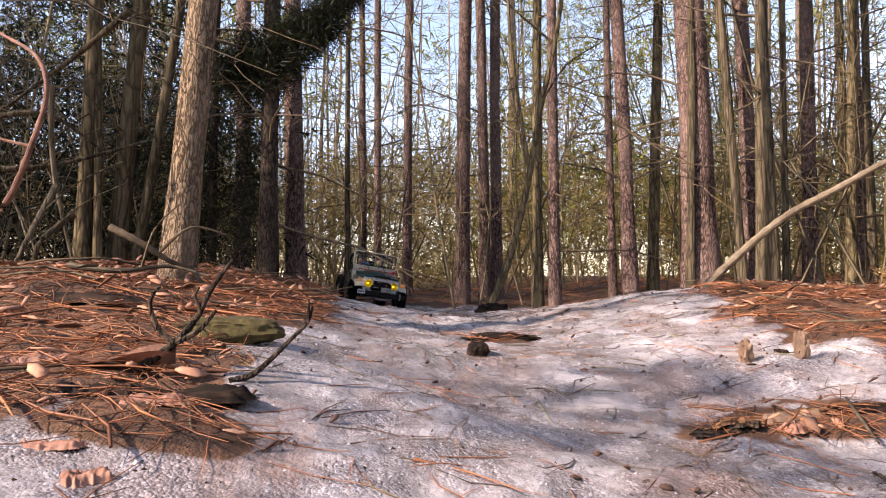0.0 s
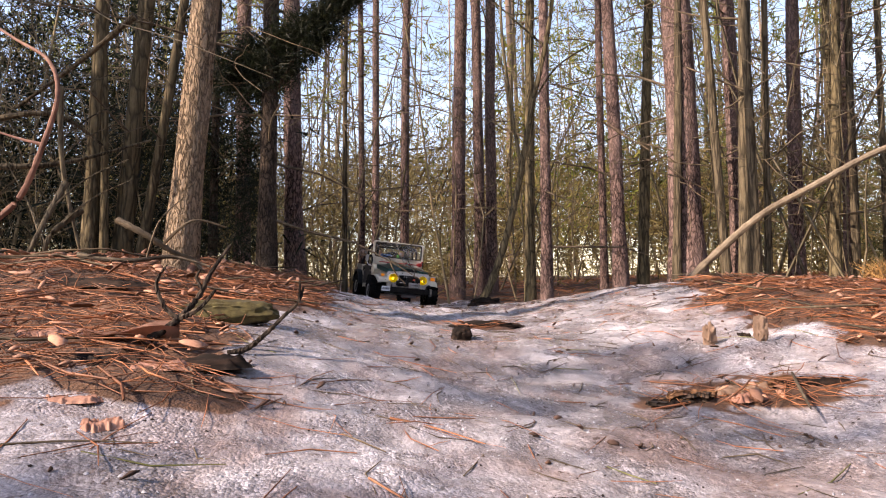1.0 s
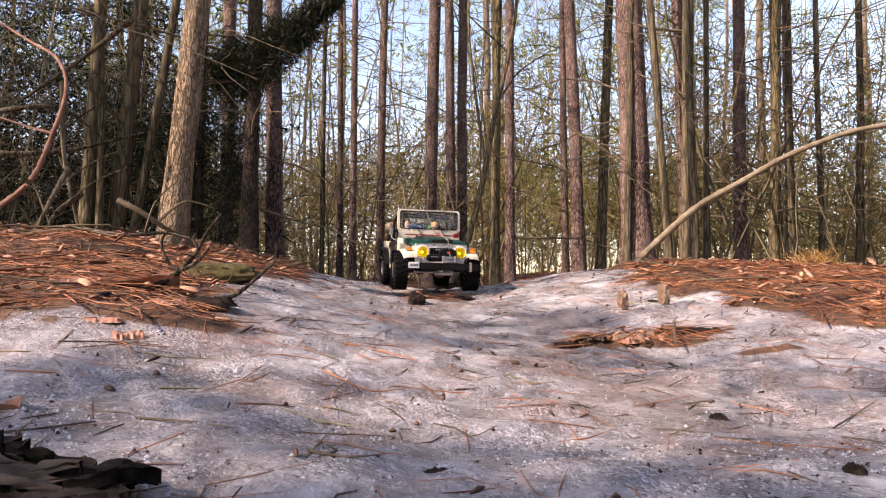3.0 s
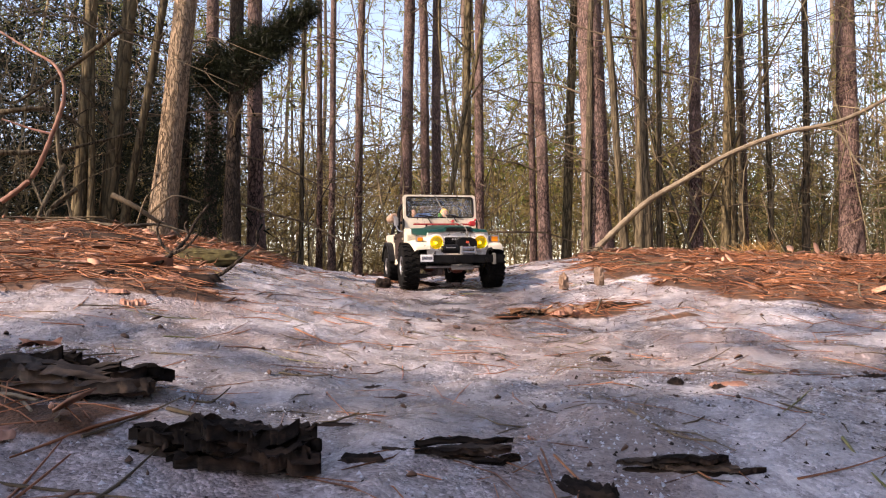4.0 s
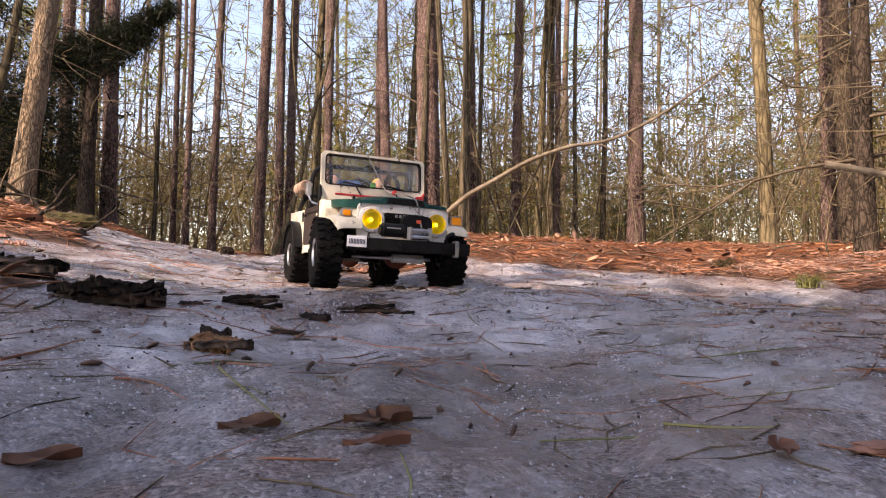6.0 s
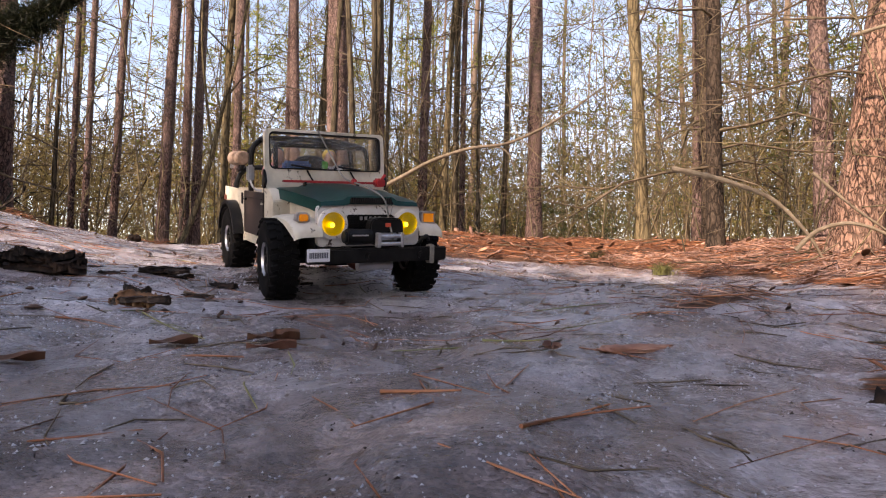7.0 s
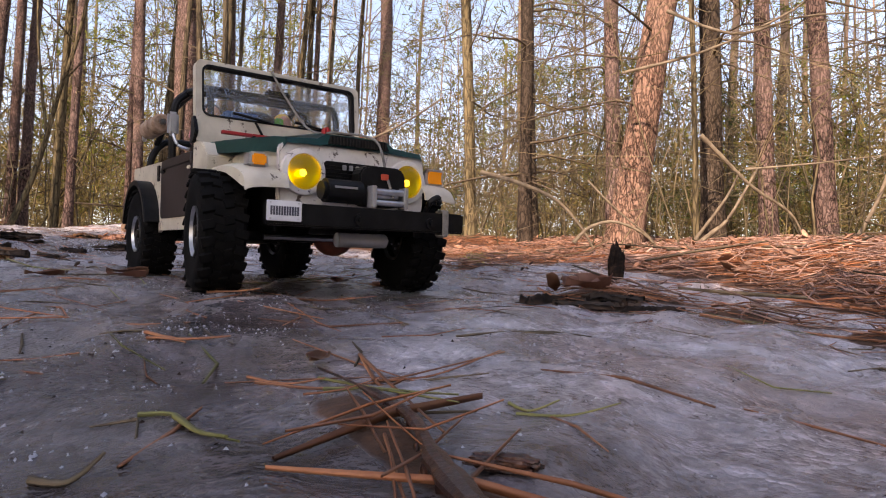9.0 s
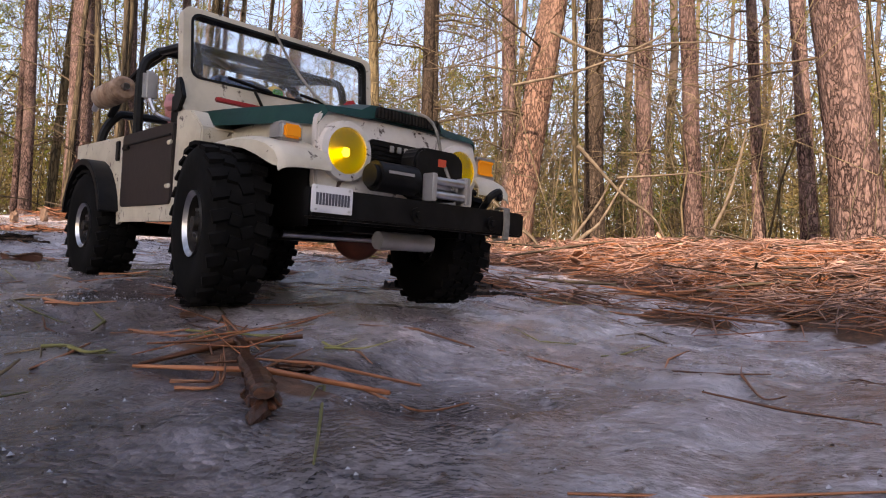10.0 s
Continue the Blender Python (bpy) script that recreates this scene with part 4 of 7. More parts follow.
def build_car():
    car = empty("model_offroader", pose(0, 0, 0), "cream model off-roader with green bonnet and yellow headlights", "model car")
    # chassis
    bm = bmesh.new()
    for s in (-1, 1):
        box(bm, s * 0.026, s * 0.034, -0.34, 0.062, 0.054, 0.066, 0.001)
    box(bm, -0.03, 0.03, -0.16, -0.08, 0.046, 0.064, 0.002)
    part("chassis_frame", bm, BLACK, car)
    bm = bmesh.new()
    box(bm, -0.034, 0.034, -0.15, 0.034, 0.047, 0.069, 0.004)
    rod(bm, (0.008, -0.2, 0.05), (0.008, -0.1, 0.05), 0.011, 12)
    part("gearbox", bm, BLACK, car)
    for s in (-1, 1):
        bm = bmesh.new()
        box(bm, s * 0.0588, s * 0.0602, -0.088, 0.038, 0.048, 0.0925, 0.0004)
        part("inner_arch", bm, BLACK, car)
    for y, nm in ((FRONT_Y, "front_axle"), (-WHEELBASE, "rear_axle")):
        bm = bmesh.new()
        rod(bm, (-0.066, y, TYRE_R), (0.066, y, TYRE_R), 0.006, 12)
        part(nm, bm, BLACK, car)
        bm = bmesh.new()
        bmesh.ops.create_uvsphere(bm, u_segments=16, v_segments=10, radius=0.0165, matrix=Matrix.Translation((-0.012, y + 0.002, TYRE_R)) @ Matrix.Diagonal((1.1, 0.85, 1, 1)))
        part("differential", bm, RUST, car, "rust red axle housing")
    bm = bmesh.new()
    rod(bm, (-0.055, 0.004, 0.044), (0.055, 0.004, 0.044), 0.0022, 8)
    part("steering_rod", bm, STEEL, car)
    bm = bmesh.new()
    rod(bm, (-0.03, 0.040, 0.043), (0.012, 0.040, 0.043), 0.0055, 14)
    part("steering_damper", bm, SILVER, car, "pale grey damper below the bumper")
    for s in (-1, 1):
        for y in (FRONT_Y + 0.012, -WHEELBASE + 0.012):
            bm = bmesh.new()
            rod(bm, (s * 0.048, y, 0.042), (s * 0.042, y - 0.012, 0.088), 0.0045, 10)
            part("shock_absorber", bm, BLACK, car)
    # engine bay, grille panel
    bm = bmesh.new()
    box(bm, -0.0585, 0.0585, -0.092, 0.040, 0.068, 0.1125, 0.003)
    part("engine_bay", bm, CREAM, car)
    bm = bmesh.new()
    outer = rounded(-0.0615, 0.0615, 0.0655, 0.1115, 0.006)
    prism(bm, outer, 0.0400, 0.0465, "xz", 0.0012)
    front = part("grille_panel", bm, WHITE, car, "worn white front panel")
    bm = bmesh.new()
    prism(bm, rounded(-0.0275, 0.0275, 0.0745, 0.1005, 0.003), 0.0455, 0.0478, "xz")
    grille = part("grille", bm, BLACK, front, "black grille recess")
    bm = bmesh.new()
    for i in range(9):
        z = 0.0765 + i * 0.0026
        box(bm, -0.0265, 0.0265, 0.0478, 0.0486, z, z + 0.0011)
    part("grille_bars", bm, BLACK, front)
    bm = bmesh.new()
    for i in range(5):
        box(bm, 0.010 - i * 0.0055, 0.0135 - i * 0.0055, 0.0486, 0.0494, 0.0945, 0.0985, 0.0004)
    part("name_badge", bm, SILVER, front, "small silver bars of a badge")
    for s in (-1, 1):
        bm = bmesh.new()
        n = 36
        rings = []
        for r, y in ((0.0170, 0.0460), (0.0165, 0.0500), (0.0130, 0.0510), (0.0124, 0.0480)):
            rings.append([bm.verts.new((s * 0.044 + r * math.cos(2 * math.pi * i / n), y, 0.0905 + r * math.sin(2 * math.pi * i / n))) for i in range(n)])
        for u, w in zip(rings, rings[1:]):
            for i in range(n):
                bm.faces.new((u[i], u[(i + 1) % n], w[(i + 1) % n], w[i]))
        bezel = part("headlight_ring", bm, WHITE, car)
        def dish(r0, y0, deep, steps=7):
            """A round shell at the lamp's place, bulging forward (deep > 0) or hollow."""
            bm = bmesh.new()
            rings = []
            for k in range(steps):
                a = k / (steps - 1) * math.pi / 2
                r, y = max(r0 * math.cos(a), 0.0002), y0 + deep * math.sin(a)
                rings.append([bm.verts.new((s * 0.044 + r * math.cos(2 * math.pi * i / n), y, 0.0905 + r * math.sin(2 * math.pi * i / n))) for i in range(n)])
            for u, w in zip(rings, rings[1:]):
                for i in range(n):
                    bm.faces.new((u[i], u[(i + 1) % n], w[(i + 1) % n], w[i]))
            return bm
        bowl = part("headlight", dish(0.0128, 0.0500, -0.0030), BEAM, car, "lit yellow headlight")
        part("lens", dish(0.0127, 0.0502, 0.0034), LENS, bowl, "fluted yellow glass lens").visible_shadow = False
        bm = bmesh.new()
        bmesh.ops.create_uvsphere(bm, u_segments=14, v_segments=8, radius=0.0026, matrix=Matrix.Translation((s * 0.044 + 0.0015, 0.0500, 0.0895)))
        part("bulb", bm, BULB, bowl, "glowing bulb")
    # bonnet with its raised middle and the dark intake
    bm = bmesh.new()
    xs = [-0.064, -0.060, -0.034, -0.027, 0.0, 0.027, 0.034, 0.060, 0.064]
    ys = [(0.0495, 0.1105), (0.0460, 0.1160), (0.03, 0.1185), (-0.02, 0.1225), (-0.06, 0.1255), (-0.090, 0.1270)]
    top = []
    for y, z in ys:
        row = []
        w = 0.96 + 0.17 * (0.0465 - y) / 0.1365
        for i, x in enumerate(xs):
            rise = {0: -0.013, 1: -0.002, 2: 0.0, 3: 0.004, 4: 0.005, 5: 0.004, 6: 0.0, 7: -0.002, 8: -0.013}[i]
            row.append(bm.verts.new((x * w, y - (0.004 if i in (0, 8) else 0), z + rise * (1.0 if y < 0.049 else (0.6 if i in (0, 8) else 0.3)))))
        top.append(row)
    for u, w in zip(top, top[1:]):
        for i in range(len(xs) - 1):
            bm.faces.new((u[i], u[i + 1], w[i + 1], w[i]))
    bmesh.ops.solidify(bm, geom=bm.faces[:], thickness=0.002)
    bonnet = part("bonnet", bm, GREEN, car, "glossy dark green bonnet")
    bm = bmesh.new()
    prism(bm, [(-0.026, 0.1125), (0.026, 0.1125), (0.023, 0.1190), (-0.023, 0.1190)], 0.0455, 0.0502, "xz")
    intake = part("intake", bm, BLACK, bonnet, "black slatted bonnet intake")
    bm = bmesh.new()
    for i in range(19):
        box(bm, -0.0235 + i * 0.0026, -0.0223 + i * 0.0026, 0.0498, 0.0510, 0.1130, 0.1184)
    part("intake_slats", bm, GUNMETAL, bonnet)
    for s in (-1, 1):
        # wings over the front tyres
        bm = bmesh.new()
        sweep = []
        # along the arch: y, height, depth of the rolled lip
        for y, z, d in ((0.0560, 0.0760, 0.002), (0.0552, 0.0810, 0.005), (0.0505, 0.0865, 0.0095), (0.0420, 0.0905, 0.0105), (0.0300, 0.0935, 0.0095), (0.0160, 0.0955, 0.0072),
                        (0.0000, 0.0963, 0.0052), (-0.0180, 0.0962, 0.0042), (-0.0330, 0.0945, 0.0038), (-0.0440, 0.0900, 0.0036), (-0.0520, 0.0835, 0.0034)):
            sweep.append([bm.verts.new((s * x, y - (0.0012 if x > 0.088 and y > 0.04 else 0), z + up)) for x, up in ((0.0575, 0.0012), (0.0660, 0.0012), (0.0770, 0.0008), (0.0835, 0.0), (0.0865, -0.0009), (0.0882, -0.0022), (0.0886, -d))])
        for u, w in zip(sweep, sweep[1:]):
            for k in range(6):
                bm.faces.new((u[k], u[k + 1], w[k + 1], w[k]))
        bmesh.ops.recalc_face_normals(bm, faces=bm.faces)
        bmesh.ops.solidify(bm, geom=bm.faces[:], thickness=0.0012)
        wing = part("front_wing", bm, CREAM, car, "worn cream wheel arch with a rolled chipped edge")
        bm = bmesh.new()
        prism(bm, [(-0.0535, 0.0835), (-0.066, 0.064), (-0.074, 0.050), (-0.070, 0.050), (-0.062, 0.064), (-0.0495, 0.0800)], s * 0.0575, s * 0.0882, "yz")
        part("arch_liner", bm, BLACK, wing, "black rear edge of the arch")
        # indicator on the wing
        bm = bmesh.new()
        box(bm, s * 0.0675, s * 0.0815, 0.030, 0.0430, 0.0915, 0.1020, 0.0018)
        ind = part("indicator", bm, SILVER, car, "grey indicator housing")
        bm = bmesh.new()
        box(bm, s * 0.0695, s * 0.0798, 0.0420, 0.0445, 0.0930, 0.1005, 0.0012)
        part("indicator_lens", bm, AMBER, ind, "amber lens")
        # cowl sides, body sides with the door opening, rear arch
        bm = bmesh.new()
        prism(bm, [(-0.074, 0.050), (-0.062, 0.072), (-0.060, 0.110), (-0.078, 0.123), (-0.100, 0.126), (-0.103, 0.050)], s * 0.0555, s * 0.0790, "yz", 0.001)
        part("cowl_side", bm, CREAM, car)
        bm = bmesh.new()
        arch = [(-WHEELBASE + 0.050 * math.cos(a), 0.048 + 0.050 * math.sin(a)) for a in [math.pi * i / 12 for i in range(13)]]
        prism(bm, [(-0.100, 0.050), (-0.100, 0.066), (-0.204, 0.066), (-0.206, 0.118), (-0.330, 0.121), (-0.334, 0.054)] + arch[::-1][0:13] + [(-0.206, 0.050)], s * 0.0760, s * 0.0790, "yz")
        part("body_side", bm, CREAM, car)
        bm = bmesh.new()
        prism(bm, rounded(-0.203, -0.103, 0.0615, 0.1180, 0.004), s * 0.0765, s * 0.0802, "yz", 0.0006)
        door = part("door", bm, DOOR_BROWN, car, "dark brown half door")
        bm = bmesh.new()
        box(bm, s * 0.0800, s * 0.0825, -0.198, -0.186, 0.1055, 0.1085, 0.0006)
        part("door_handle", bm, BLACK, door)
        bm = bmesh.new()
        box(bm, s * 0.0800, s * 0.0812, -0.200, -0.106, 0.1090, 0.1100)
        part("door_trim", bm, BLACK, door)
        for z in (0.074, 0.104):
            part("door_hinge", box(bmesh.new(), s * 0.0798, s * 0.0815, -0.110, -0.103, z - 0.0015, z + 0.0015, 0.0005), CREAM, door)
        bm = bmesh.new()
        a0 = [(-WHEELBASE + r * math.cos(a), 0.048 + r * math.sin(a)) for r, seq in ((0.0545, range(13)), (0.050, range(12, -1, -1))) for a in [math.pi * (0.06 + 0.88 * i / 12) for i in seq]]
        prism(bm, a0, s * 0.0765, s * 0.0935, "yz", 0.0006)
        part("rear_arch", bm, BLACK, car, "black rear arch flare")
        bm = bmesh.new()
        box(bm, s * 0.0790, s * 0.0805, -0.219, -0.211, 0.099, 0.115, 0.0006)
        part("side_vent", bm, BLACK, car)
        bm = bmesh.new()
        box(bm, s * 0.0790, s * 0.0812, -0.328, -0.320, 0.100, 0.108, 0.0006)
        part("side_reflector", bm, RUST, car)
        bm = bmesh.new()
        prism(bm, [(-0.094, 0.124), (-0.087, 0.133), (-0.094, 0.147), (-0.1, 0.147), (-0.103, 0.124)], s * 0.0785, s * 0.0815, "yz", 0.0006)
        part("screen_hinge", bm, BLACK, car, "black windscreen hinge bracket")
    # mirror on its arm
    bm = bmesh.new()
    pipe(bm, bent([(0.079, -0.112, 0.120), (0.088, -0.114, 0.123), (0.092, -0.117, 0.133)]), 0.0015, 6)
    arm = part("mirror_arm", bm, STEEL, car)
    bm = bmesh.new()
    box(bm, 0.0870, 0.0965, -0.121, -0.115, 0.1310, 0.1520, 0.0022)
    part("mirror", bm, SILVER, arm, "grey wing mirror")
    # scuttle, windscreen
    bm = bmesh.new()
    box(bm, -0.0785, 0.0785, -0.103, -0.088, 0.062, 0.1235, 0.002)
    part("scuttle", bm, CREAM, car)
    tilt = Matrix.Translation((0, -0.095, 0.123)) @ Matrix.Rotation(radians(6), 4, "X")
    bm = bmesh.new()
    frame_plate(bm, rounded(-0.0795, 0.0795, 0.0, 0.0745, 0.006), rounded(-0.0735, 0.0735, 0.0255, 0.0700, 0.006), -0.004, 0.004)
    bmesh.ops.bevel(bm, geom=[e for e in bm.edges if e.calc_face_angle(0) > 0.7], offset=0.0008, segments=1, affect="EDGES")
    screen = part("windscreen_frame", bm, CREAM, car, "cream folding windscreen frame")
    screen.matrix_basis = tilt
    bm = bmesh.new()
    frame_plate(bm, rounded(-0.0743, 0.0743, 0.0247, 0.0708, 0.0066), rounded(-0.0726, 0.0726, 0.0264, 0.0691, 0.0055), -0.0046, 0.0046)
    part("rubber_seal", bm, BLACK, screen)
    bm = bmesh.new()
    prism(bm, rounded(-0.0732, 0.0732, 0.0258, 0.0697, 0.006), -0.0005, 0.0005, "xz")
    pane = part("windscreen_pane", bm, GLASS, screen, "clear windscreen with a painted haze of reflected sky", smooth=False)
    pane.visible_shadow = False
    for x in (0.030, -0.028):
        bm = bmesh.new()
        pipe(bm, [(x - 0.014, 0.006, 0.0035), (x - 0.002, 0.0068, 0.024)], 0.0011, 6)
        pipe(bm, [(x + 0.018, 0.006, 0.0300), (x - 0.016, 0.006, 0.0260)], 0.0013, 6)
        part("wiper", bm, BLACK, screen)
    bm = bmesh.new()
    box(bm, -0.012, 0.012, -0.014, -0.006, 0.055, 0.0615, 0.0015)
    part("inner_mirror", bm, BLACK, screen)
    # red jack carried across the scuttle
    bm = bmesh.new()
    box(bm, -0.066, 0.062, -0.0815, -0.0775, 0.1320, 0.1350, 0.0006)
    jack = part("jack", bm, RED, car, "red lifting jack across the scuttle")
    bm = bmesh.new()
    box(bm, -0.073, -0.060, -0.086, -0.073, 0.1290, 0.1400, 0.002)
    pipe(bm, [(-0.07, -0.079, 0.139), (-0.074, -0.078, 0.145)], 0.002, 8)
    part("jack_foot", bm, RED, jack)
    for x in (0.034, -0.036):
        part("jack_mount", box(bmesh.new(), x - 0.0015, x + 0.0015, -0.082, -0.077, 0.126, 0.1330), BLACK, jack)
    # tub
    bm = bmesh.new()
    box(bm, -0.0762, 0.0762, -0.330, -0.100, 0.058, 0.066, 0.001)
    box(bm, -0.0762, 0.0762, -0.334, -0.328, 0.058, 0.119, 0.001)
    for s in (-1, 1):
        box(bm, s * 0.050, s * 0.0758, -0.328, -0.205, 0.066, 0.101, 0.002)
    part("tub", bm, CREAM, car)
    bm = bmesh.new()
    box(bm, -0.074, 0.074, -0.128, -0.1035, 0.095, 0.143, 0.004)
    part("dashboard", bm, BLACK, car)
    for s in (-1, 1):
        bm = bmesh.new()
        box(bm, s * 0.014, s * 0.056, -0.182, -0.140, 0.066, 0.090, 0.006)
        box(bm, s * 0.014, s * 0.056, -0.196, -0.180, 0.070, 0.128, 0.006)
        part("seat", bm, BLACK, car)
    bm = bmesh.new()
    ringv = [(-0.034 + 0.016 * math.cos(a), -0.127 + 0.006 * math.sin(a), 0.142 + 0.014 * math.sin(a)) for a in [2 * math.pi * i / 24 for i in range(25)]]
    pipe(bm, ringv, 0.0016, 6)
    rod(bm, (-0.034, -0.127, 0.142), (-0.034, -0.108, 0.124), 0.002, 6)
    part("steering_wheel", bm, BLACK, car)
    # roll cage
    for y, zt in ((-0.195, 0.190), (-0.285, 0.150)):
        bm = bmesh.new()
        pipe(bm, bent([(-0.072, y, 0.100), (-0.072, y, zt - 0.024), (-0.062, y, zt - 0.005), (-0.044, y, zt), (0.044, y, zt), (0.062, y, zt - 0.005), (0.072, y, zt - 0.024), (0.072, y, 0.100)], 5), 0.0038, 8)
        part("roll_bar", bm, BLACK, car, "black tubular roll bar")
    for s in (-1, 1):
        bm = bmesh.new()
        pipe(bm, bent([(s * 0.062, -0.108, 0.120), (s * 0.062, -0.112, 0.165), (s * 0.060, -0.128, 0.180), (s * 0.058, -0.195, 0.1890)], 5), 0.0032, 8)
        part("cage_tube", bm, BLACK, car)
        bm = bmesh.new()
        pipe(bm, bent([(s * 0.055, -0.195, 0.188), (s * 0.062, -0.245, 0.174), (s * 0.066, -0.285, 0.146)], 4), 0.0032, 8)
        part("cage_tube", bm, BLACK, car)
        bm = bmesh.new()
        pipe(bm, [(s * 0.056, -0.128, 0.1795), (-s * 0.0, -0.195, 0.190)], 0.0028, 8)
        part("cage_brace", bm, BLACK, car)
    bm = bmesh.new()
    pipe(bm, [(-0.060, -0.126, 0.1790), (0.060, -0.126, 0.1790)], 0.0032, 8)
    part("cage_tube", bm, BLACK, car)
    bm = bmesh.new()
    pipe(bm, bent([(0.079, -0.205, 0.158), (0.083, -0.245, 0.157), (0.079, -0.286, 0.150)], 4), 0.0028, 8)
    part("grab_rail", bm, STEEL, car)
    bm = bmesh.new()
    box(bm, 0.016, 0.050, -0.128, -0.108, 0.143, 0.159, 0.003)
    part("dash_bag", bm, BLUE, car, "blue bundle on the dashboard")
    bm = bmesh.new()
    bmesh.ops.create_uvsphere(bm, u_segments=18, v_segments=10, radius=0.02, matrix=Matrix.Translation((0.008, -0.14, 0.150)) @ Matrix.Diagonal((1.3, 0.7, 0.9, 1)))
    part("gear_bag", bm, BLACK, car)
    bm = bmesh.new()
    box(bm, -0.009, -0.001, -0.120, -0.116, 0.150, 0.160, 0.001)
    part("green_tag", bm, LIME, car, "bright green tag behind the windscreen")
    # bumper, plate, winch
    bm = bmesh.new()
    box(bm, -0.0830, 0.0805, 0.0665, 0.0735, 0.0505, 0.0660, 0.0012)
    bumper = part("bumper", bm, BLACK, car, "black steel channel bumper")
    for x in (-0.050, 0.012):
        bm = bmesh.new()
        rod(bm, (x, 0.0735, 0.0575), (x, 0.0755, 0.0575), 0.0042, 14)
        rod(bm, (x, 0.0755, 0.0575), (x, 0.0770, 0.0575), 0.0022, 8)
        part("bumper_bolt", bm, BLACK, bumper)
    bm = bmesh.new()
    box(bm, 0.0565, 0.0810, 0.0742, 0.0752, 0.0535, 0.0670, 0.0004)
    plate = part("number_plate", bm, PLATE, bumper, "small white number plate with dark bars")
    for i in range(11):
        bm = bmesh.new()
        box(bm, 0.0587 + i * 0.00185, 0.0600 + i * 0.00185, 0.0751, 0.0755, 0.0573, 0.0632)
        part("plate_bar", bm, INK, plate, smooth=False)
    bm = bmesh.new()
    for x, z in ((0.059, 0.0550), (0.0785, 0.0550), (0.059, 0.0655), (0.0785, 0.0655)):
        rod(bm, (x, 0.0750, z), (x, 0.0757, z), 0.0006, 8)
    part("plate_screws", bm, STEEL, plate)
    bm = bmesh.new()
    pipe(bm, bent([(-0.052, 0.064, 0.066), (-0.052, 0.070, 0.074), (-0.058, 0.072, 0.078), (-0.061, 0.070, 0.0735)], 4), 0.0024, 8)
    part("tow_hook", bm, BLACK, bumper)
    bm = bmesh.new()
    for i in range(4):
        x = -0.0620 - i * 0.0012
        pipe(bm, [(x, 0.0745, 0.0485), (x, 0.0750, 0.058), (x, 0.0745, 0.0678), (x, 0.070, 0.0682), (x, 0.0655, 0.0676), (x, 0.0655, 0.049), (x, 0.067, 0.0482), (x, 0.0745, 0.0485)], 0.0010, 6)
    part("rope_lashing", bm, ROPE, bumper, "grey cord wound round the bumper")
    winch = new("winch")
    winch.parent = car
    tagged(winch, "black electric winch on the bumper")
    bm = bmesh.new()
    rod(bm, (0.006, 0.062, 0.0775), (0.034, 0.062, 0.0775), 0.0085, 20)
    rod(bm, (0.034, 0.062, 0.0775), (0.037, 0.062, 0.0775), 0.0065, 16)
    part("motor", bm, BLACK, winch)
    bm = bmesh.new()
    prism(bm, rounded(-0.032, 0.008, 0.068, 0.098, 0.008), 0.0515, 0.066, "xz", 0.002)
    part("housing", bm, BLACK, winch)
    bm = bmesh.new()
    rod(bm, (-0.022, 0.066, 0.0765), (0.0, 0.066, 0.0765), 0.0055, 16)
    part("drum", bm, STEEL, winch)
    bm = bmesh.new()
    box(bm, -0.0160, -0.0095, 0.066, 0.0668, 0.0880, 0.0925, 0.0003)
    part("badge", bm, LOGO, winch, "small red badge")
    bm = bmesh.new()
    box(bm, 0.012, 0.030, 0.0700, 0.0708, 0.0790, 0.0805)
    part("motor_stripe", bm, SILVER, winch)
    for x in (-0.026, 0.001):
        bm = bmesh.new()
        box(bm, x - 0.0018, x + 0.0018, 0.067, 0.0765, 0.0665, 0.0825, 0.0006)
        part("fairlead_cheek", bm, SILVER, winch)
    for z in (0.0705, 0.0785):
        bm = bmesh.new()
        rod(bm, (-0.0245, 0.0735, z), (-0.0005, 0.0735, z), 0.0024, 14)
        part("fairlead_roller", bm, STEEL, winch, "bright steel fairlead roller")
    bm = bmesh.new()
    pipe(bm, bent([(-0.016, 0.074, 0.0745), (-0.0155, 0.064, 0.092), (-0.013, 0.0515, 0.1190), (-0.010, 0.0, 0.1315), (-0.006, -0.05, 0.140), (0.001, -0.086, 0.172), (0.012, -0.098, 0.1985)], 6), 0.0010, 8)
    part("winch_rope", bm, ROPE, car, "grey winch rope run up to the windscreen")
    bm = bmesh.new()
    box(bm, -0.0115, -0.0065, -0.03, -0.02, 0.132, 0.139, 0.0015)
    part("rope_hook", bm, RED, car)
    # wheels
    base = build_wheel()
    wheels = []
    for i, (x, y) in enumerate(((TRACK, FRONT_Y), (-TRACK, FRONT_Y), (TRACK - 0.0110, -WHEELBASE), (-TRACK + 0.0110, -WHEELBASE))):
        w = base if i == 0 else copy_thing(base, pose(0, 0, 0))
        w.name = "wheel"
        w.parent = car
        w.matrix_basis = pose(x, y, TYRE_R)
        wheels.append((w, x, y))
    return car, wheels


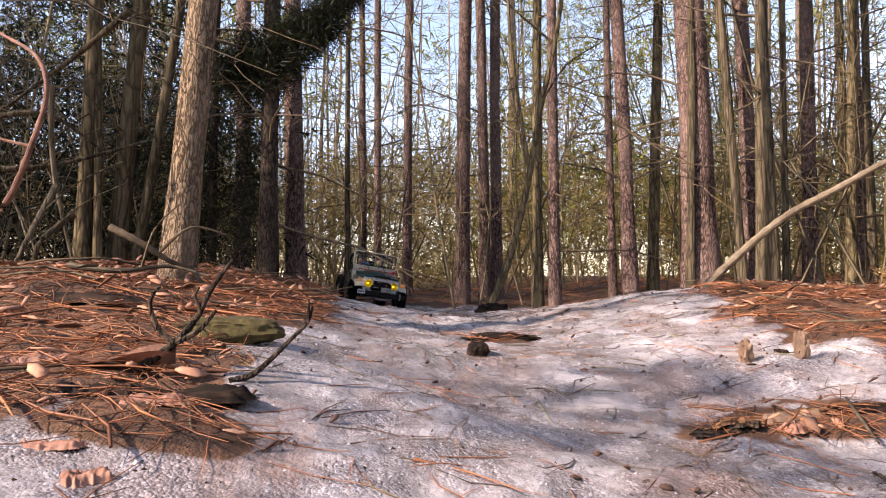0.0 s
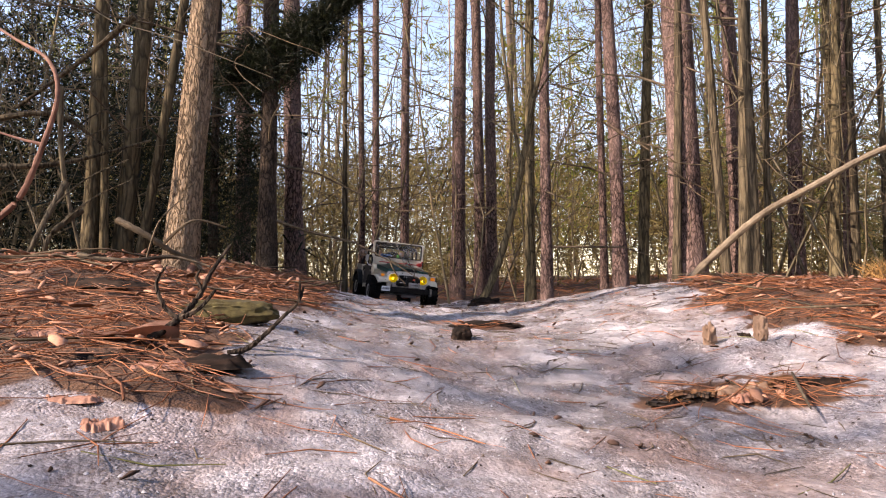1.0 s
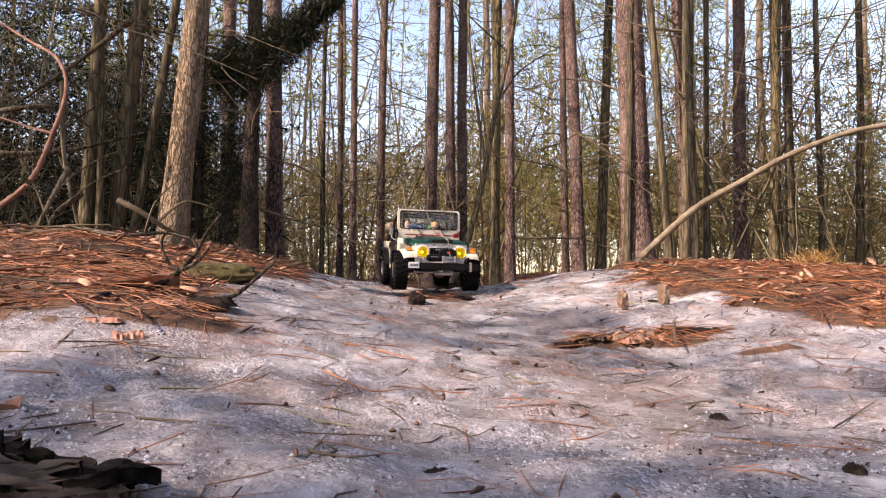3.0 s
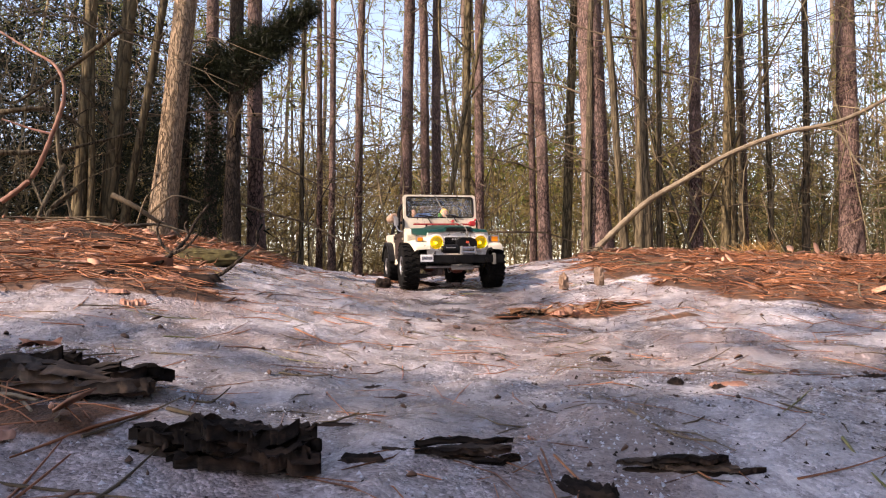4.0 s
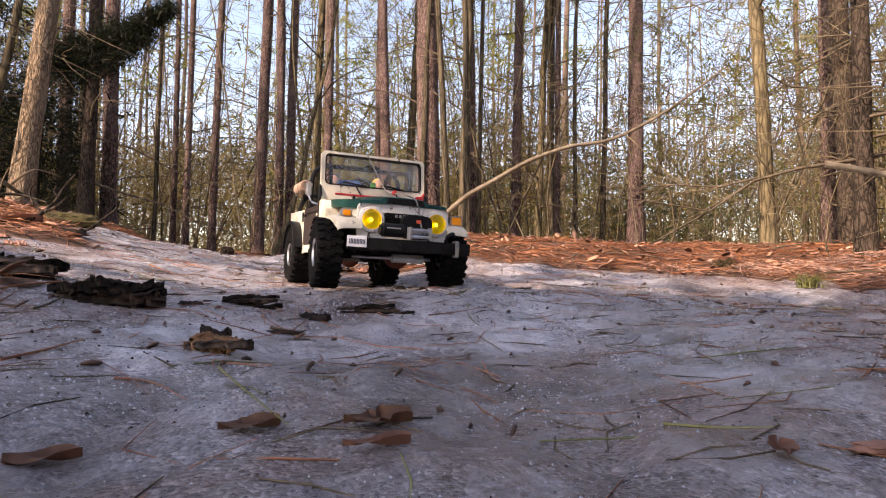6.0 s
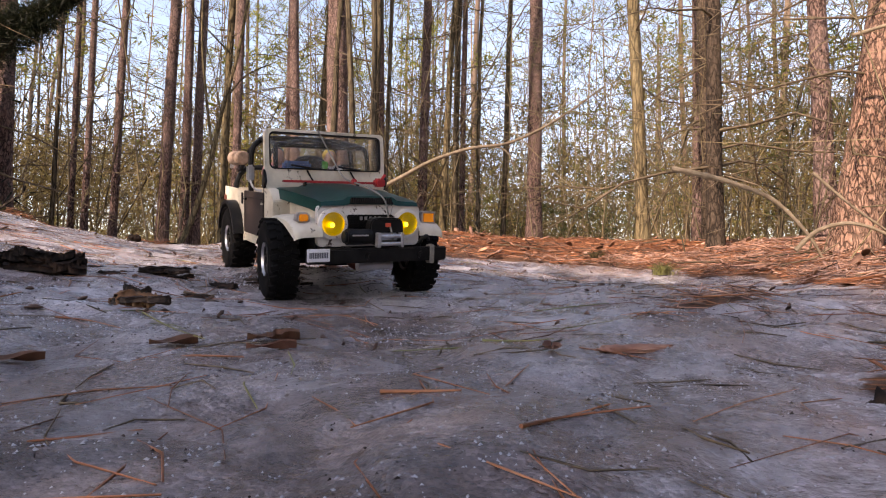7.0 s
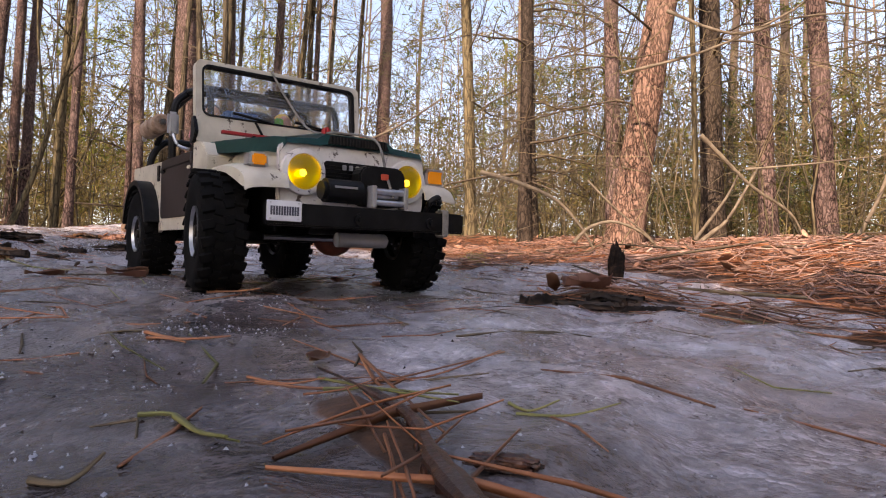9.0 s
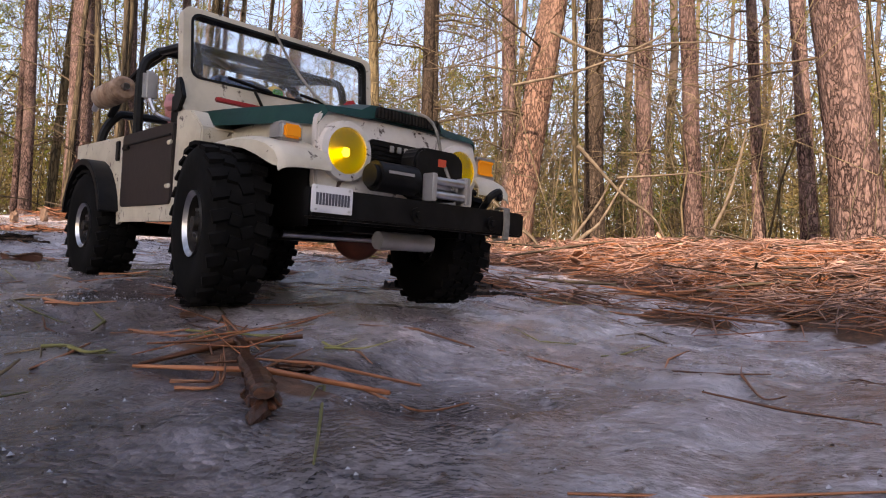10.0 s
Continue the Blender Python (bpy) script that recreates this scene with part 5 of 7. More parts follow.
def build_doll(label, skin, hair, shirt):
    """A seated toy figure, one plain shape in three colours."""
    bm = bmesh.new()
    for slot, c, r, sx, sy, sz in ((0, (0, 0.001, 0.047), 0.0096, 0.88, 0.95, 1.2), (1, (0, -0.003, 0.051), 0.0100, 0.96, 0.9, 1.0), (2, (0, -0.002, 0.024), 0.016, 1.15, 0.62, 1.1), (2, (0.0, 0.010, 0.008), 0.012, 1.3, 1.3, 0.6)):
        old = set(bm.faces)
        bmesh.ops.create_uvsphere(bm, u_segments=18, v_segments=12, radius=r, matrix=Matrix.Translation(c) @ Matrix.Diagonal((sx, sy, sz, 1)))
        for f in set(bm.faces) - old:
            f.material_index = slot
    for s in (-1, 1):
        old = set(bm.faces)
        pipe(bm, bent([(s * 0.015, 0, 0.033), (s * 0.020, 0.012, 0.024), (s * 0.012, 0.028, 0.030)], 4), 0.0038, 8)
        for f in set(bm.faces) - old:
            f.material_index = 2
    ob = part("toy_figure", bm, skin)
    ob.data.materials.append(hair), ob.data.materials.append(shirt)
    return tagged(ob, label, "doll")


HAIR_DARK = grainy("doll_dark_hair", [(0.012, 0.008, 0.006), (0.03, 0.02, 0.015)], 90, 0.6)
HAIR_YELLOW = grainy("doll_yellow_cap", [(0.5, 0.3, 0.04), (0.68, 0.44, 0.08)], 60, 0.6)
SHIRT_PINK = grainy("doll_pink_shirt", [(0.4, 0.16, 0.17), (0.55, 0.26, 0.26)], 90, 0.8)
SHIRT_WHITE = grainy("doll_white_shirt", [(0.6, 0.57, 0.52), (0.75, 0.72, 0.68)], 90, 0.8)
offroader, wheels = build_car()
doll_a = build_doll("seated toy figure with a yellow cap at the wheel", SKIN, HAIR_YELLOW, SHIRT_WHITE)
doll_b = build_doll("seated dark-haired toy figure in the passenger seat", SKIN, HAIR_DARK, SHIRT_PINK)


def build_roll():
    bm = bmesh.new()
    n = 22
    for k in range(3):
        pipe(bm, [(0.0, -0.030 + k * 0.019, 0), (0.0, -0.028 + k * 0.019, 0), (0.0, -0.013 + k * 0.019, 0), (0.0, -0.011 + k * 0.019, 0)], [0.0078, 0.0098, 0.0098, 0.0078], n)
    return tagged(part("rolled_blanket", bm, CLOTH), "rolled brown blanket tied to the roll bar of the model car", "blanket")


blanket = build_roll()


# ---------- what lies on the ground ----------
Q = np.random.RandomState(21)


def needles_over(name, label, n, sample, length, width, lift, material, flat=0.25, bend=0.25):
    """Loose needles as thin bent rods at the places that sample gives."""
    xy = sample(n)
    n = len(xy)
    a = Q.uniform(0, 2 * math.pi, n)
    L = length * Q.uniform(0.45, 1.15, n)
    s = np.linspace(-0.5, 0.5, 3)
    d = np.stack([np.cos(a), np.sin(a)], -1)
    side = np.stack([-d[:, 1], d[:, 0]], -1)
    curve = Q.normal(0, bend, n)[:, None] * (s ** 2)[None] * L[:, None]
    p = xy[:, None] + d[:, None] * (L[:, None] * s)[..., None] + side[:, None] * curve[..., None]
    z = floor_z(p[..., 0], p[..., 1])
    z = np.maximum(z, z.mean(1, keepdims=True) - 0.004) + Q.uniform(0.0005, 1, n)[:, None] * lift + Q.normal(0, flat, n)[:, None] * s * L[:, None] * 0.3
    z = np.maximum(z, floor_z(p[..., 0], p[..., 1]) + width * 0.5)
    r = width * Q.uniform(0.6, 1.2, (n, 1)) * np.array([0.7, 1, 0.5])
    ob = raw(name, *tubes(np.concatenate([p, z[..., None]], -1), r, 3), material)
    return tagged(ob, label, "needles", kind="stuff")


def on_litter(x0, x1, y0, y1, least=0.5):
    def pick(n):
        xy = np.stack([Q.uniform(x0, x1, n), Q.uniform(y0, y1, n)], -1)
        return xy[litter(xy[:, 0], xy[:, 1]) > least]
    return pick


def on_ice(x0, x1, y0, y1):
    def pick(n):
        xy = np.stack([Q.uniform(x0, x1, n), Q.uniform(y0, y1, n)], -1)
        return xy[litter(xy[:, 0], xy[:, 1]) < 0.4]
    return pick


needles_over("needle_litter", "thick mat of orange brown pine needles on the bank", 42000, on_litter(-1.0, 1.7, -1.25, 1.9), 0.07, 0.00062, 0.012, NEEDLE)
needles_over("needle_litter", "brown pine needles under the far trees", 9000, on_litter(-2.2, 3.2, -1.2, 3.6), 0.11, 0.0016, 0.012, NEEDLE)
needles_over("loose_needles", "single brown pine needles frozen onto the ice", 800, on_ice(-0.5, 1.1, -1.15, 1.9), 0.07, 0.0006, 0.001, NEEDLE, 0.03)
needles_over("loose_needles", "long curved brown pine needles lying on the ice", 230, on_ice(-0.45, 0.9, -0.75, 0.6), 0.1, 0.00055, 0.002, NEEDLE, 0.06, 0.7)
needles_over("dark_twiglets", "short dark twigs scattered on the ice", 1000, on_ice(-0.5, 1.1, -0.85, 1.9), 0.045, 0.0007, 0.001, TWIG, 0.05, 0.6)
needles_over("green_needles", "fresh green pine needles on the ice", 90, on_ice(-0.4, 0.9, -1.1, 1.2), 0.08, 0.0007, 0.001, GREEN_BLADE, 0.04)


def flakes(name, label, n, pick, size, material, lift):
    """Thin chips of bark and leaf, each a bent plate with a broken outline."""
    xy = pick(n)
    n = len(xy)
    a, s = Q.uniform(0, 6.28, n), size * (0.35 + Q.rand(n) ** 2)
    ang = np.arange(6) / 6 * 2 * np.pi
    r = Q.uniform(0.5, 1.0, (n, 6))
    u, w = np.cos(ang) * r * s[:, None], np.sin(ang) * r * s[:, None] * Q.uniform(0.25, 0.6, (n, 1))
    x, y = u * np.cos(a)[:, None] - w * np.sin(a)[:, None], u * np.sin(a)[:, None] + w * np.cos(a)[:, None]
    tx, ty = Q.normal(0, 0.3, (n, 1)), Q.normal(0, 0.3, (n, 1))
    z = x * tx + y * ty
    z = z - z.min(1, keepdims=True) + Q.uniform(0.001, lift, (n, 1))
    p = np.stack([x + xy[:, :1], y + xy[:, 1:], z + floor_z(xy[:, 0], xy[:, 1])[:, None]], -1)
    mid = p.mean(1, keepdims=True) + np.array([0, 0, 0.002])
    low = np.concatenate([p - np.array([0, 0, 0.0012]), mid - np.array([0, 0, 0.0012])], 1)
    v = np.concatenate([p, mid, low], 1)
    i = np.arange(6)
    j = (i + 1) % 6
    f = np.concatenate([np.stack([i, j, i * 0 + 6], -1), np.stack([j + 7, i + 7, i * 0 + 13], -1), np.stack([i, i + 7, j + 7], -1), np.stack([i, j + 7, j], -1)])
    ob = raw(name, v.reshape(-1, 3), (np.arange(n)[:, None, None] * 14 + f[None]).reshape(-1, 3), material, smooth=False)
    return tagged(ob, label, "bark", kind="stuff")


flakes("bark_litter", "reddish brown bark flakes and dead leaves over the needle banks", 7500, on_litter(-1.0, 2.4, -0.6, 2.4), 0.015, FLAKES, 0.014)
flakes("bark_litter", "pale pinkish bark flakes and dry leaves beside the trail", 2600, on_litter(0.55, 1.9, -1.1, 0.6), 0.0095, PALE_FLAKES, 0.012)
needles_over("twig_litter", "tangle of pinkish brown twigs and needles beside the trail", 9000, on_litter(0.55, 1.7, -1.15, 0.5), 0.065, 0.001, 0.016, PALE_FLAKES, 0.4, 0.6)
flakes("bark_chips", "small dark chips of bark on the ice", 640, on_ice(-0.5, 1.1, -0.4, 1.8), 0.006, BARK_CHIPS, 0.0015)
needles_over("stick_litter", "dry sticks lying on the forest floor", 900, on_litter(-1.2, 2.6, -1.2, 2.6), 0.16, 0.0022, 0.02, TWIG, 0.5, 0.5)


def crumbs():
    """Ice crystals and crumbs of bark too small to count."""
    n, m = 40000, 56000
    xy = np.stack([Q.uniform(-0.5, 1.0, n), -1.15 + 2.4 * Q.rand(n) ** 1.6], -1)
    rough = np.stack([Q.uniform(-0.35, 0.75, m), Q.uniform(-1.0, 0.25, m)], -1)
    rough = rough[grain(rough[:, 0] * 9, rough[:, 1] * 13) + 0.5 * grain(rough[:, 0] * 31, rough[:, 1] * 37) > 0.05]
    xy = np.concatenate([xy, rough])[Q.permutation(n + len(rough))]
    xy = xy[litter(xy[:, 0], xy[:, 1]) < 0.45]
    n = len(xy)
    r = (0.0005 + 0.0016 * Q.rand(n) ** 3) * np.clip(0.3 + (xy[:, 1] + 1.15) * 0.6, 0.3, 1)
    base = np.array([(1, 0, 0), (-0.5, 0.87, 0), (-0.5, -0.87, 0), (0.1, 0.1, 0.8)])
    a = Q.uniform(0, 6.28, n)
    c, s = np.cos(a), np.sin(a)
    v = base[None] * r[:, None, None]
    v = np.stack([v[..., 0] * c[:, None] - v[..., 1] * s[:, None], v[..., 0] * s[:, None] + v[..., 1] * c[:, None], v[..., 2]], -1) * Q.uniform(0.6, 1.4, (n, 4, 1))
    v += np.stack([xy[:, 0], xy[:, 1], floor_z(xy[:, 0], xy[:, 1]) - 0.0002], -1)[:, None]
    f = (np.arange(n)[:, None, None] * 4 + np.array([[0, 1, 3], [1, 2, 3], [2, 0, 3]])[None]).reshape(-1, 3)
    k = int(n * 0.8)
    tagged(raw("ice_crystals", v[:k].reshape(-1, 3), f[: k * 3], ICE_GRAIN, smooth=False), "clear coarse ice crystals on the trail", "ice", kind="stuff")
    tagged(raw("bark_crumbs", v[k:].reshape(-1, 3), f[: (n - k) * 3], BARK_DARK, smooth=False), "dark crumbs of bark on the ice", "bark", kind="stuff")


ICE_GRAIN, nt_, b_ = mat("ice_grain", 0.12, 0, 0.6)
b_.inputs["Base Color"].default_value = (0.52, 0.525, 0.56, 1)
b_.inputs["Transmission Weight"].default_value = 0.3
crumbs()


def leaf(x, y, size, turn, tilt, curl, material, label, category="leaf", lift=0.002, wide=0.42, jag=0.06):
    """A dry curled leaf or flake with a pointed, uneven outline."""
    root_z = float(floor_z(x, y)) + lift
    bm = bmesh.new()
    rows, cols = 13, 7
    twist = Q.uniform(-0.2, 0.2)
    grid = []
    for i in range(rows):
        u = i / (rows - 1)
        half = wide * size * (math.sin(math.pi * min(1, u * 0.95 + 0.03)) ** 0.8) * (1 + 1.6 * jag * Q.normal())
        line = []
        for j in range(cols):
            w = j / (cols - 1) * 2 - 1
            line.append(bm.verts.new(((u - 0.5) * size, w * half, size * curl * (w * w * 0.9 + 0.5 * (u - 0.4) ** 2) + 0.05 * size * math.sin(u * 6 + w * 3) + size * wide * twist * (u - 0.5) * w)))
        grid.append(line)
    for a, b in zip(grid, grid[1:]):
        for j in range(cols - 1):
            bm.faces.new((a[j], a[j + 1], b[j + 1], b[j]))
    bmesh.ops.solidify(bm, geom=bm.faces[:], thickness=0.0005)
    ob = part(category.replace(" ", "_"), bm, material)
    ob.matrix_basis = pose(x, y, root_z, tilt, 0, turn)
    return tagged(ob, label, category)


def splinters(x, y, lx, ly, lz, turn, material, label, name="bark_piece", category="bark"):
    """A rotten piece of bark or wood: broken ends, fibres along it, layers flaked off."""
    lz = min(lz, 0.45 * ly)
    u, w = np.meshgrid(np.linspace(-1, 1, 46), np.linspace(-1, 1, 20), indexing="ij")
    a, b = Q.uniform(0, 99), Q.uniform(0, 99)
    end = 0.82 + 0.2 * grain(w * 5 + a, w * 0 + b)
    side = (0.72 + 0.22 * grain(u * 3 + a, u * 0 + b * 2) + 0.14 * grain(u * 11 + b, u * 0)) * (1 - 0.35 * np.abs(u) ** 3)
    inside = np.clip(np.minimum((end - np.abs(u)) * 9, (side - np.abs(w)) * 5), 0, 1)
    layer = np.round(1.6 + 1.5 * grain(u * 2.2 + b, w * 2.5 + a)) / 3
    fibre = 0.42 * grain(u * 3.5 + a, w * 13 + b) + 0.16 * grain(u * 9, w * 22 + a)
    z = lz * (inside * (0.3 + 0.45 * np.clip(layer, 0.1, 1) + fibre * 0.75) - 0.25)
    warp = 0.05 * ly * grain(u * 4 + a, w * 4)
    v = np.stack([u * lx * 0.56 + 0.02 * lx * grain(w * 9, u * 3), w * ly * 0.62 + warp, z], -1).reshape(-1, 3)
    k = np.arange(u.size).reshape(u.shape)
    f = np.stack([k[:-1, :-1], k[1:, :-1], k[1:, 1:], k[:-1, 1:]], -1)
    keep = (inside[:-1, :-1] + inside[1:, 1:] + inside[1:, :-1] + inside[:-1, 1:]) > 0
    ob = raw(name, v, f[keep].reshape(-1, 4), material, smooth=False)
    ob.matrix_basis = pose(x, y, float(floor_z(x, y)) + lz * 0.1, 0, 0, turn)
    return tagged(ob, label, category)


def sheath(pts, widths, label):
    """A brown papery pine twig with swollen scales along it."""
    base = Vector(pts[0])
    q = bent([Vector(p) - base for p in pts], 5)
    w = [widths[min(len(widths) - 1, i // 5)] * (1 + 0.14 * math.sin(i * 1.9)) for i in range(len(q))]
    root = empty("pine_twig", Matrix.Translation(base), label, "twig")
    part("stem", pipe(bmesh.new(), q, w, 9), SHEATH, root).scale = (1, 1, 0.6)
    for i in range(2, len(q) - 2, 2):
        d = (q[i + 2] - q[i - 1]).normalized()
        side = Vector((-d.y, d.x, 0.4)) * (1 if i % 8 < 4 else -1)
        part("scale", pipe(bmesh.new(), [q[i], q[i] + d * w[i] * 1.5 + side * w[i] * 0.7, q[i] + d * w[i] * 3.2 + side * w[i] * 1.0], [w[i] * 0.8, w[i] * 0.6, w[i] * 0.08], 7), SHEATH, root)
    return root


def rotten_bark(x, y, lx, ly, lz, turn, materials, label, n=9):
    """A thick piece of rotten bark or wood: split layers, one over another, with frayed ends."""
    root = empty("bark_piece", pose(x, y, float(floor_z(x, y)), 0, 0, turn), label, "bark")
    for k in range(n):
        f = k / (n - 1)
        length, off = lx * Q.uniform(0.35, 1.0) * (1.05 - 0.3 * f), lx * Q.uniform(-0.2, 0.2)
        w, side = ly * Q.uniform(0.15, 0.55) * (1 - 0.35 * f), ly * Q.uniform(-0.34, 0.34) * (1 - 0.4 * f)
        rows, cols = 34, 9
        u, v = np.meshgrid(np.linspace(-1, 1, rows), np.linspace(-1, 1, cols), indexing="ij")
        half = np.clip(1.15 - np.abs(u) ** 4 * Q.uniform(0.7, 1.1), 0.06, 1) * (0.75 + 0.35 * grain(u * 5 + k * 7, v * 0 + np.sign(v) + k) + 0.2 * grain(u * 17 + k, v * 0 + np.sign(v) * 3))
        top = lz * (0.05 + 0.7 * f) + 0.14 * lz * grain(u * 2 + 9, v * 0 + k) + lz * Q.uniform(-0.2, 0.12) * v * v
        ridge = lz * (0.10 * grain(u * 3 + k, v * 5 + k * 3) + 0.06 * grain(u * 9, v * 9 + k))
        px, py = off + u * length / 2 + 0.05 * lx * grain(v * 4 + k, v * 0 + k) * np.abs(u) ** 2, side + v * w * half + 0.1 * ly * grain(u * 2 + k * 5, v * 0)
        thick = lz * 0.16
        p = np.concatenate([np.stack([px, py, top + ridge], -1).reshape(-1, 3), np.stack([px, py, top + ridge * 0.4 - thick - 0.1 * lz], -1).reshape(-1, 3)])
        a = np.arange(rows * cols).reshape(rows, cols)
        b = a + rows * cols
        rim = np.concatenate([a[:, 0], a[-1, 1:], a[-2::-1, -1], a[0, -2:0:-1]])
        nxt = np.roll(rim, -1)
        faces = np.concatenate([np.stack([a[:-1, :-1], a[1:, :-1], a[1:, 1:], a[:-1, 1:]], -1).reshape(-1, 4), np.stack([b[:-1, :-1], b[:-1, 1:], b[1:, 1:], b[1:, :-1]], -1).reshape(-1, 4), np.stack([rim, nxt, nxt + rows * cols, rim + rows * cols], -1)])
        raw("layer", p, faces, materials[k % len(materials)], root, smooth=False)
    return root


def slab(x, y, lx, ly, lz, turn, material, label, name="bark_piece", category="bark", rough=0.3, sink=0.3, tilt=0):
    """A weathered lump of bark, wood or stone with a broken outline."""
    if category == "bark":
        return splinters(x, y, lx, ly, lz, turn, material, label, name)
    bm = bmesh.new()
    bmesh.ops.create_icosphere(bm, subdivisions=4, radius=0.5)
    seed = Vector((x * 31, y * 17, 3))
    for v in bm.verts:
        p = v.co.copy()
        q = Vector((math.copysign(abs(p.x * 2) ** 0.75, p.x), math.copysign(abs(p.y * 2) ** 0.8, p.y), math.copysign(abs(p.z * 2) ** 0.8, p.z))) / 2
        n = noise.noise(q * 4 + seed) + 0.5 * noise.noise(q * 11 + seed)
        q *= 1 + rough * n
        ridge = 0.12 * noise.noise(Vector((q.x * 2, q.y * 16, q.z * 9)) + seed)
        v.co = Vector((q.x * lx, q.y * ly * (1 + ridge), q.z * lz * (1 + 2 * ridge)))
    ob = part(name, bm, material)
    ob.matrix_basis = pose(x, y, float(floor_z(x, y)) + lz * (0.5 - sink), tilt, 0, turn)
    return tagged(ob, label, category)


def G(x, y, up=0.0):
    return (x, y, float(floor_z(x, y)) + up)


def tuft(x, y, height, n, material, label):
    a, s = Q.uniform(0, 2 * math.pi, n), np.linspace(0, 1, 4)
    out = Q.uniform(0.1, 0.8, n) * height
    d = np.stack([np.cos(a), np.sin(a)], -1)
    o = Q.normal(0, height * 0.28, (n, 2))
    z = float(floor_z(x, y))
    p = np.concatenate([o[:, None] + d[:, None] * (out[:, None] * s ** 2)[..., None], (Q.uniform(0.4, 1, n)[:, None] * height * s * (1.2 - 0.3 * s))[..., None]], -1)
    ob = raw("grass_tuft", *tubes(p, 0.0011 * np.array([[1, 0.9, 0.6, 0.2]]).repeat(n, 0), 3), material)
    ob.matrix_basis = pose(x, y, z)
    return tagged(ob, label, "grass")


slab(0.049, 0.930, 0.03, 0.026, 0.024, 20, BARK_DARK, "small round dark stone frozen into the ice", "stone", "stone", 0.2, 0.25)
slab(0.098, 1.141, 0.13, 0.045, 0.024, 4, BARK_DARK, "dark rotten log end lying in a melt hollow", "rotten_log", "log", 0.35, 0.35)
slab(0.393, 0.856, 0.018, 0.014, 0.03, 15, WOOD_STUB, "pale broken wooden stub in the ice", "wood_stub", "stub", 0.35, 0.12)
slab(0.455, 0.836, 0.018, 0.015, 0.036, -10, WOOD_STUB, "grey broken wooden stub in the ice", "wood_stub", "stub", 0.35, 0.12)
slab(0.455, 0.890, 0.022, 0.012, 0.014, 5, BARK_DARK, "small dark bark chip", rough=0.4)
rotten_bark(0.274, 0.637, 0.08, 0.03, 0.014, 12, (BARK_DARK, BARK_ROT, BARK_TAN), "weathered bark piece in the melted patch", 6)
slab(0.310, 0.667, 0.06, 0.022, 0.014, -5, WOOD_STUB, "weathered bark piece in the melted patch", rough=0.4)
slab(0.353, 0.672, 0.07, 0.028, 0.014, 8, WOOD_STUB, "weathered bark piece in the melted patch", rough=0.4)
rotten_bark(0.405, 0.672, 0.09, 0.026, 0.014, 2, (BARK_ROT, BARK_DARK, BARK_TAN), "weathered bark piece in the melted patch", 6)
slab(0.345, 0.637, 0.05, 0.02, 0.014, 25, BARK_FLAKE, "weathered bark piece in the melted patch", rough=0.4)
slab(0.439, 0.672, 0.08, 0.022, 0.014, 0, BARK_DARK, "weathered bark piece in the melted patch", rough=0.4)
leaf(-0.275, 0.564, 0.085, 12, 4, 0.10, BARK_FLAKE, "large smooth reddish brown leaf on the needles", lift=0.006, wide=0.2, jag=0.02)
slab(-0.237, 0.723, 0.115, 0.035, 0.03, 8, MOSS, "short mossy green log on the needle bank", "mossy_log", "log", 0.2, 0.2)
slab(-0.218, 0.524, 0.13, 0.03, 0.013, 3, BARK_DARK, "flat piece of bark among the needles", rough=0.4)
slab(-0.267, 0.514, 0.07, 0.03, 0.013, 8, BARK_DARK, "flat piece of bark among the needles", rough=0.4)
slab(-0.219, 0.495, 0.05, 0.02, 0.013, 10, BARK_FLAKE, "flat piece of bark among the needles", rough=0.4)
slab(-0.201, 0.515, 0.03, 0.012, 0.013, 20, WOOD_STUB, "flat piece of bark among the needles", rough=0.4)
slab(-0.443, 0.761, 0.18, 0.04, 0.013, 2, BARK_DARK, "flat piece of bark among the needles", rough=0.4)
slab(-0.357, 0.573, 0.06, 0.02, 0.013, 30, BARK_FLAKE, "flat piece of bark among the needles", rough=0.4)
slab(-0.217, 0.400, 0.03, 0.02, 0.013, 30, BARK_FLAKE, "flat piece of bark among the needles", rough=0.4)
slab(-0.253, 0.425, 0.04, 0.016, 0.013, 10, BARK_FLAKE, "flat piece of bark among the needles", rough=0.4)
branch("forked_twig", [(-0.257, 0.559, 0.079), (-0.242, 0.568, 0.090), (-0.230, 0.578, 0.103), (-0.220, 0.587, 0.119), (-0.211, 0.596, 0.143), (-0.195, 0.605, 0.170)], 0.0042, BARK_SPRUCE, "black forked twig lying on the needle bank", "twig", [(0.34, [(-0.014, 0.0, 0.012), (-0.022, 0.0, 0.035), (-0.012, 0.0, 0.052)], 0.0028), (0.34, [(0.02, 0.0, 0.01), (0.036, 0.0, 0.028)], 0.003), (0.66, [(-0.006, 0, 0.012), (-0.002, 0.0, 0.02)], 0.002)])
branch("mossy_twig", [(-0.188, 0.576, 0.063), (-0.171, 0.584, 0.067), (-0.156, 0.594, 0.080), (-0.140, 0.603, 0.097), (-0.127, 0.612, 0.111), (-0.123, 0.617, 0.126)], 0.0032, BARK_SPRUCE, "dark mossy twig sticking up from the ice", "twig", [(0.85, [(0.0, 0.0, 0.02)], 0.002)])
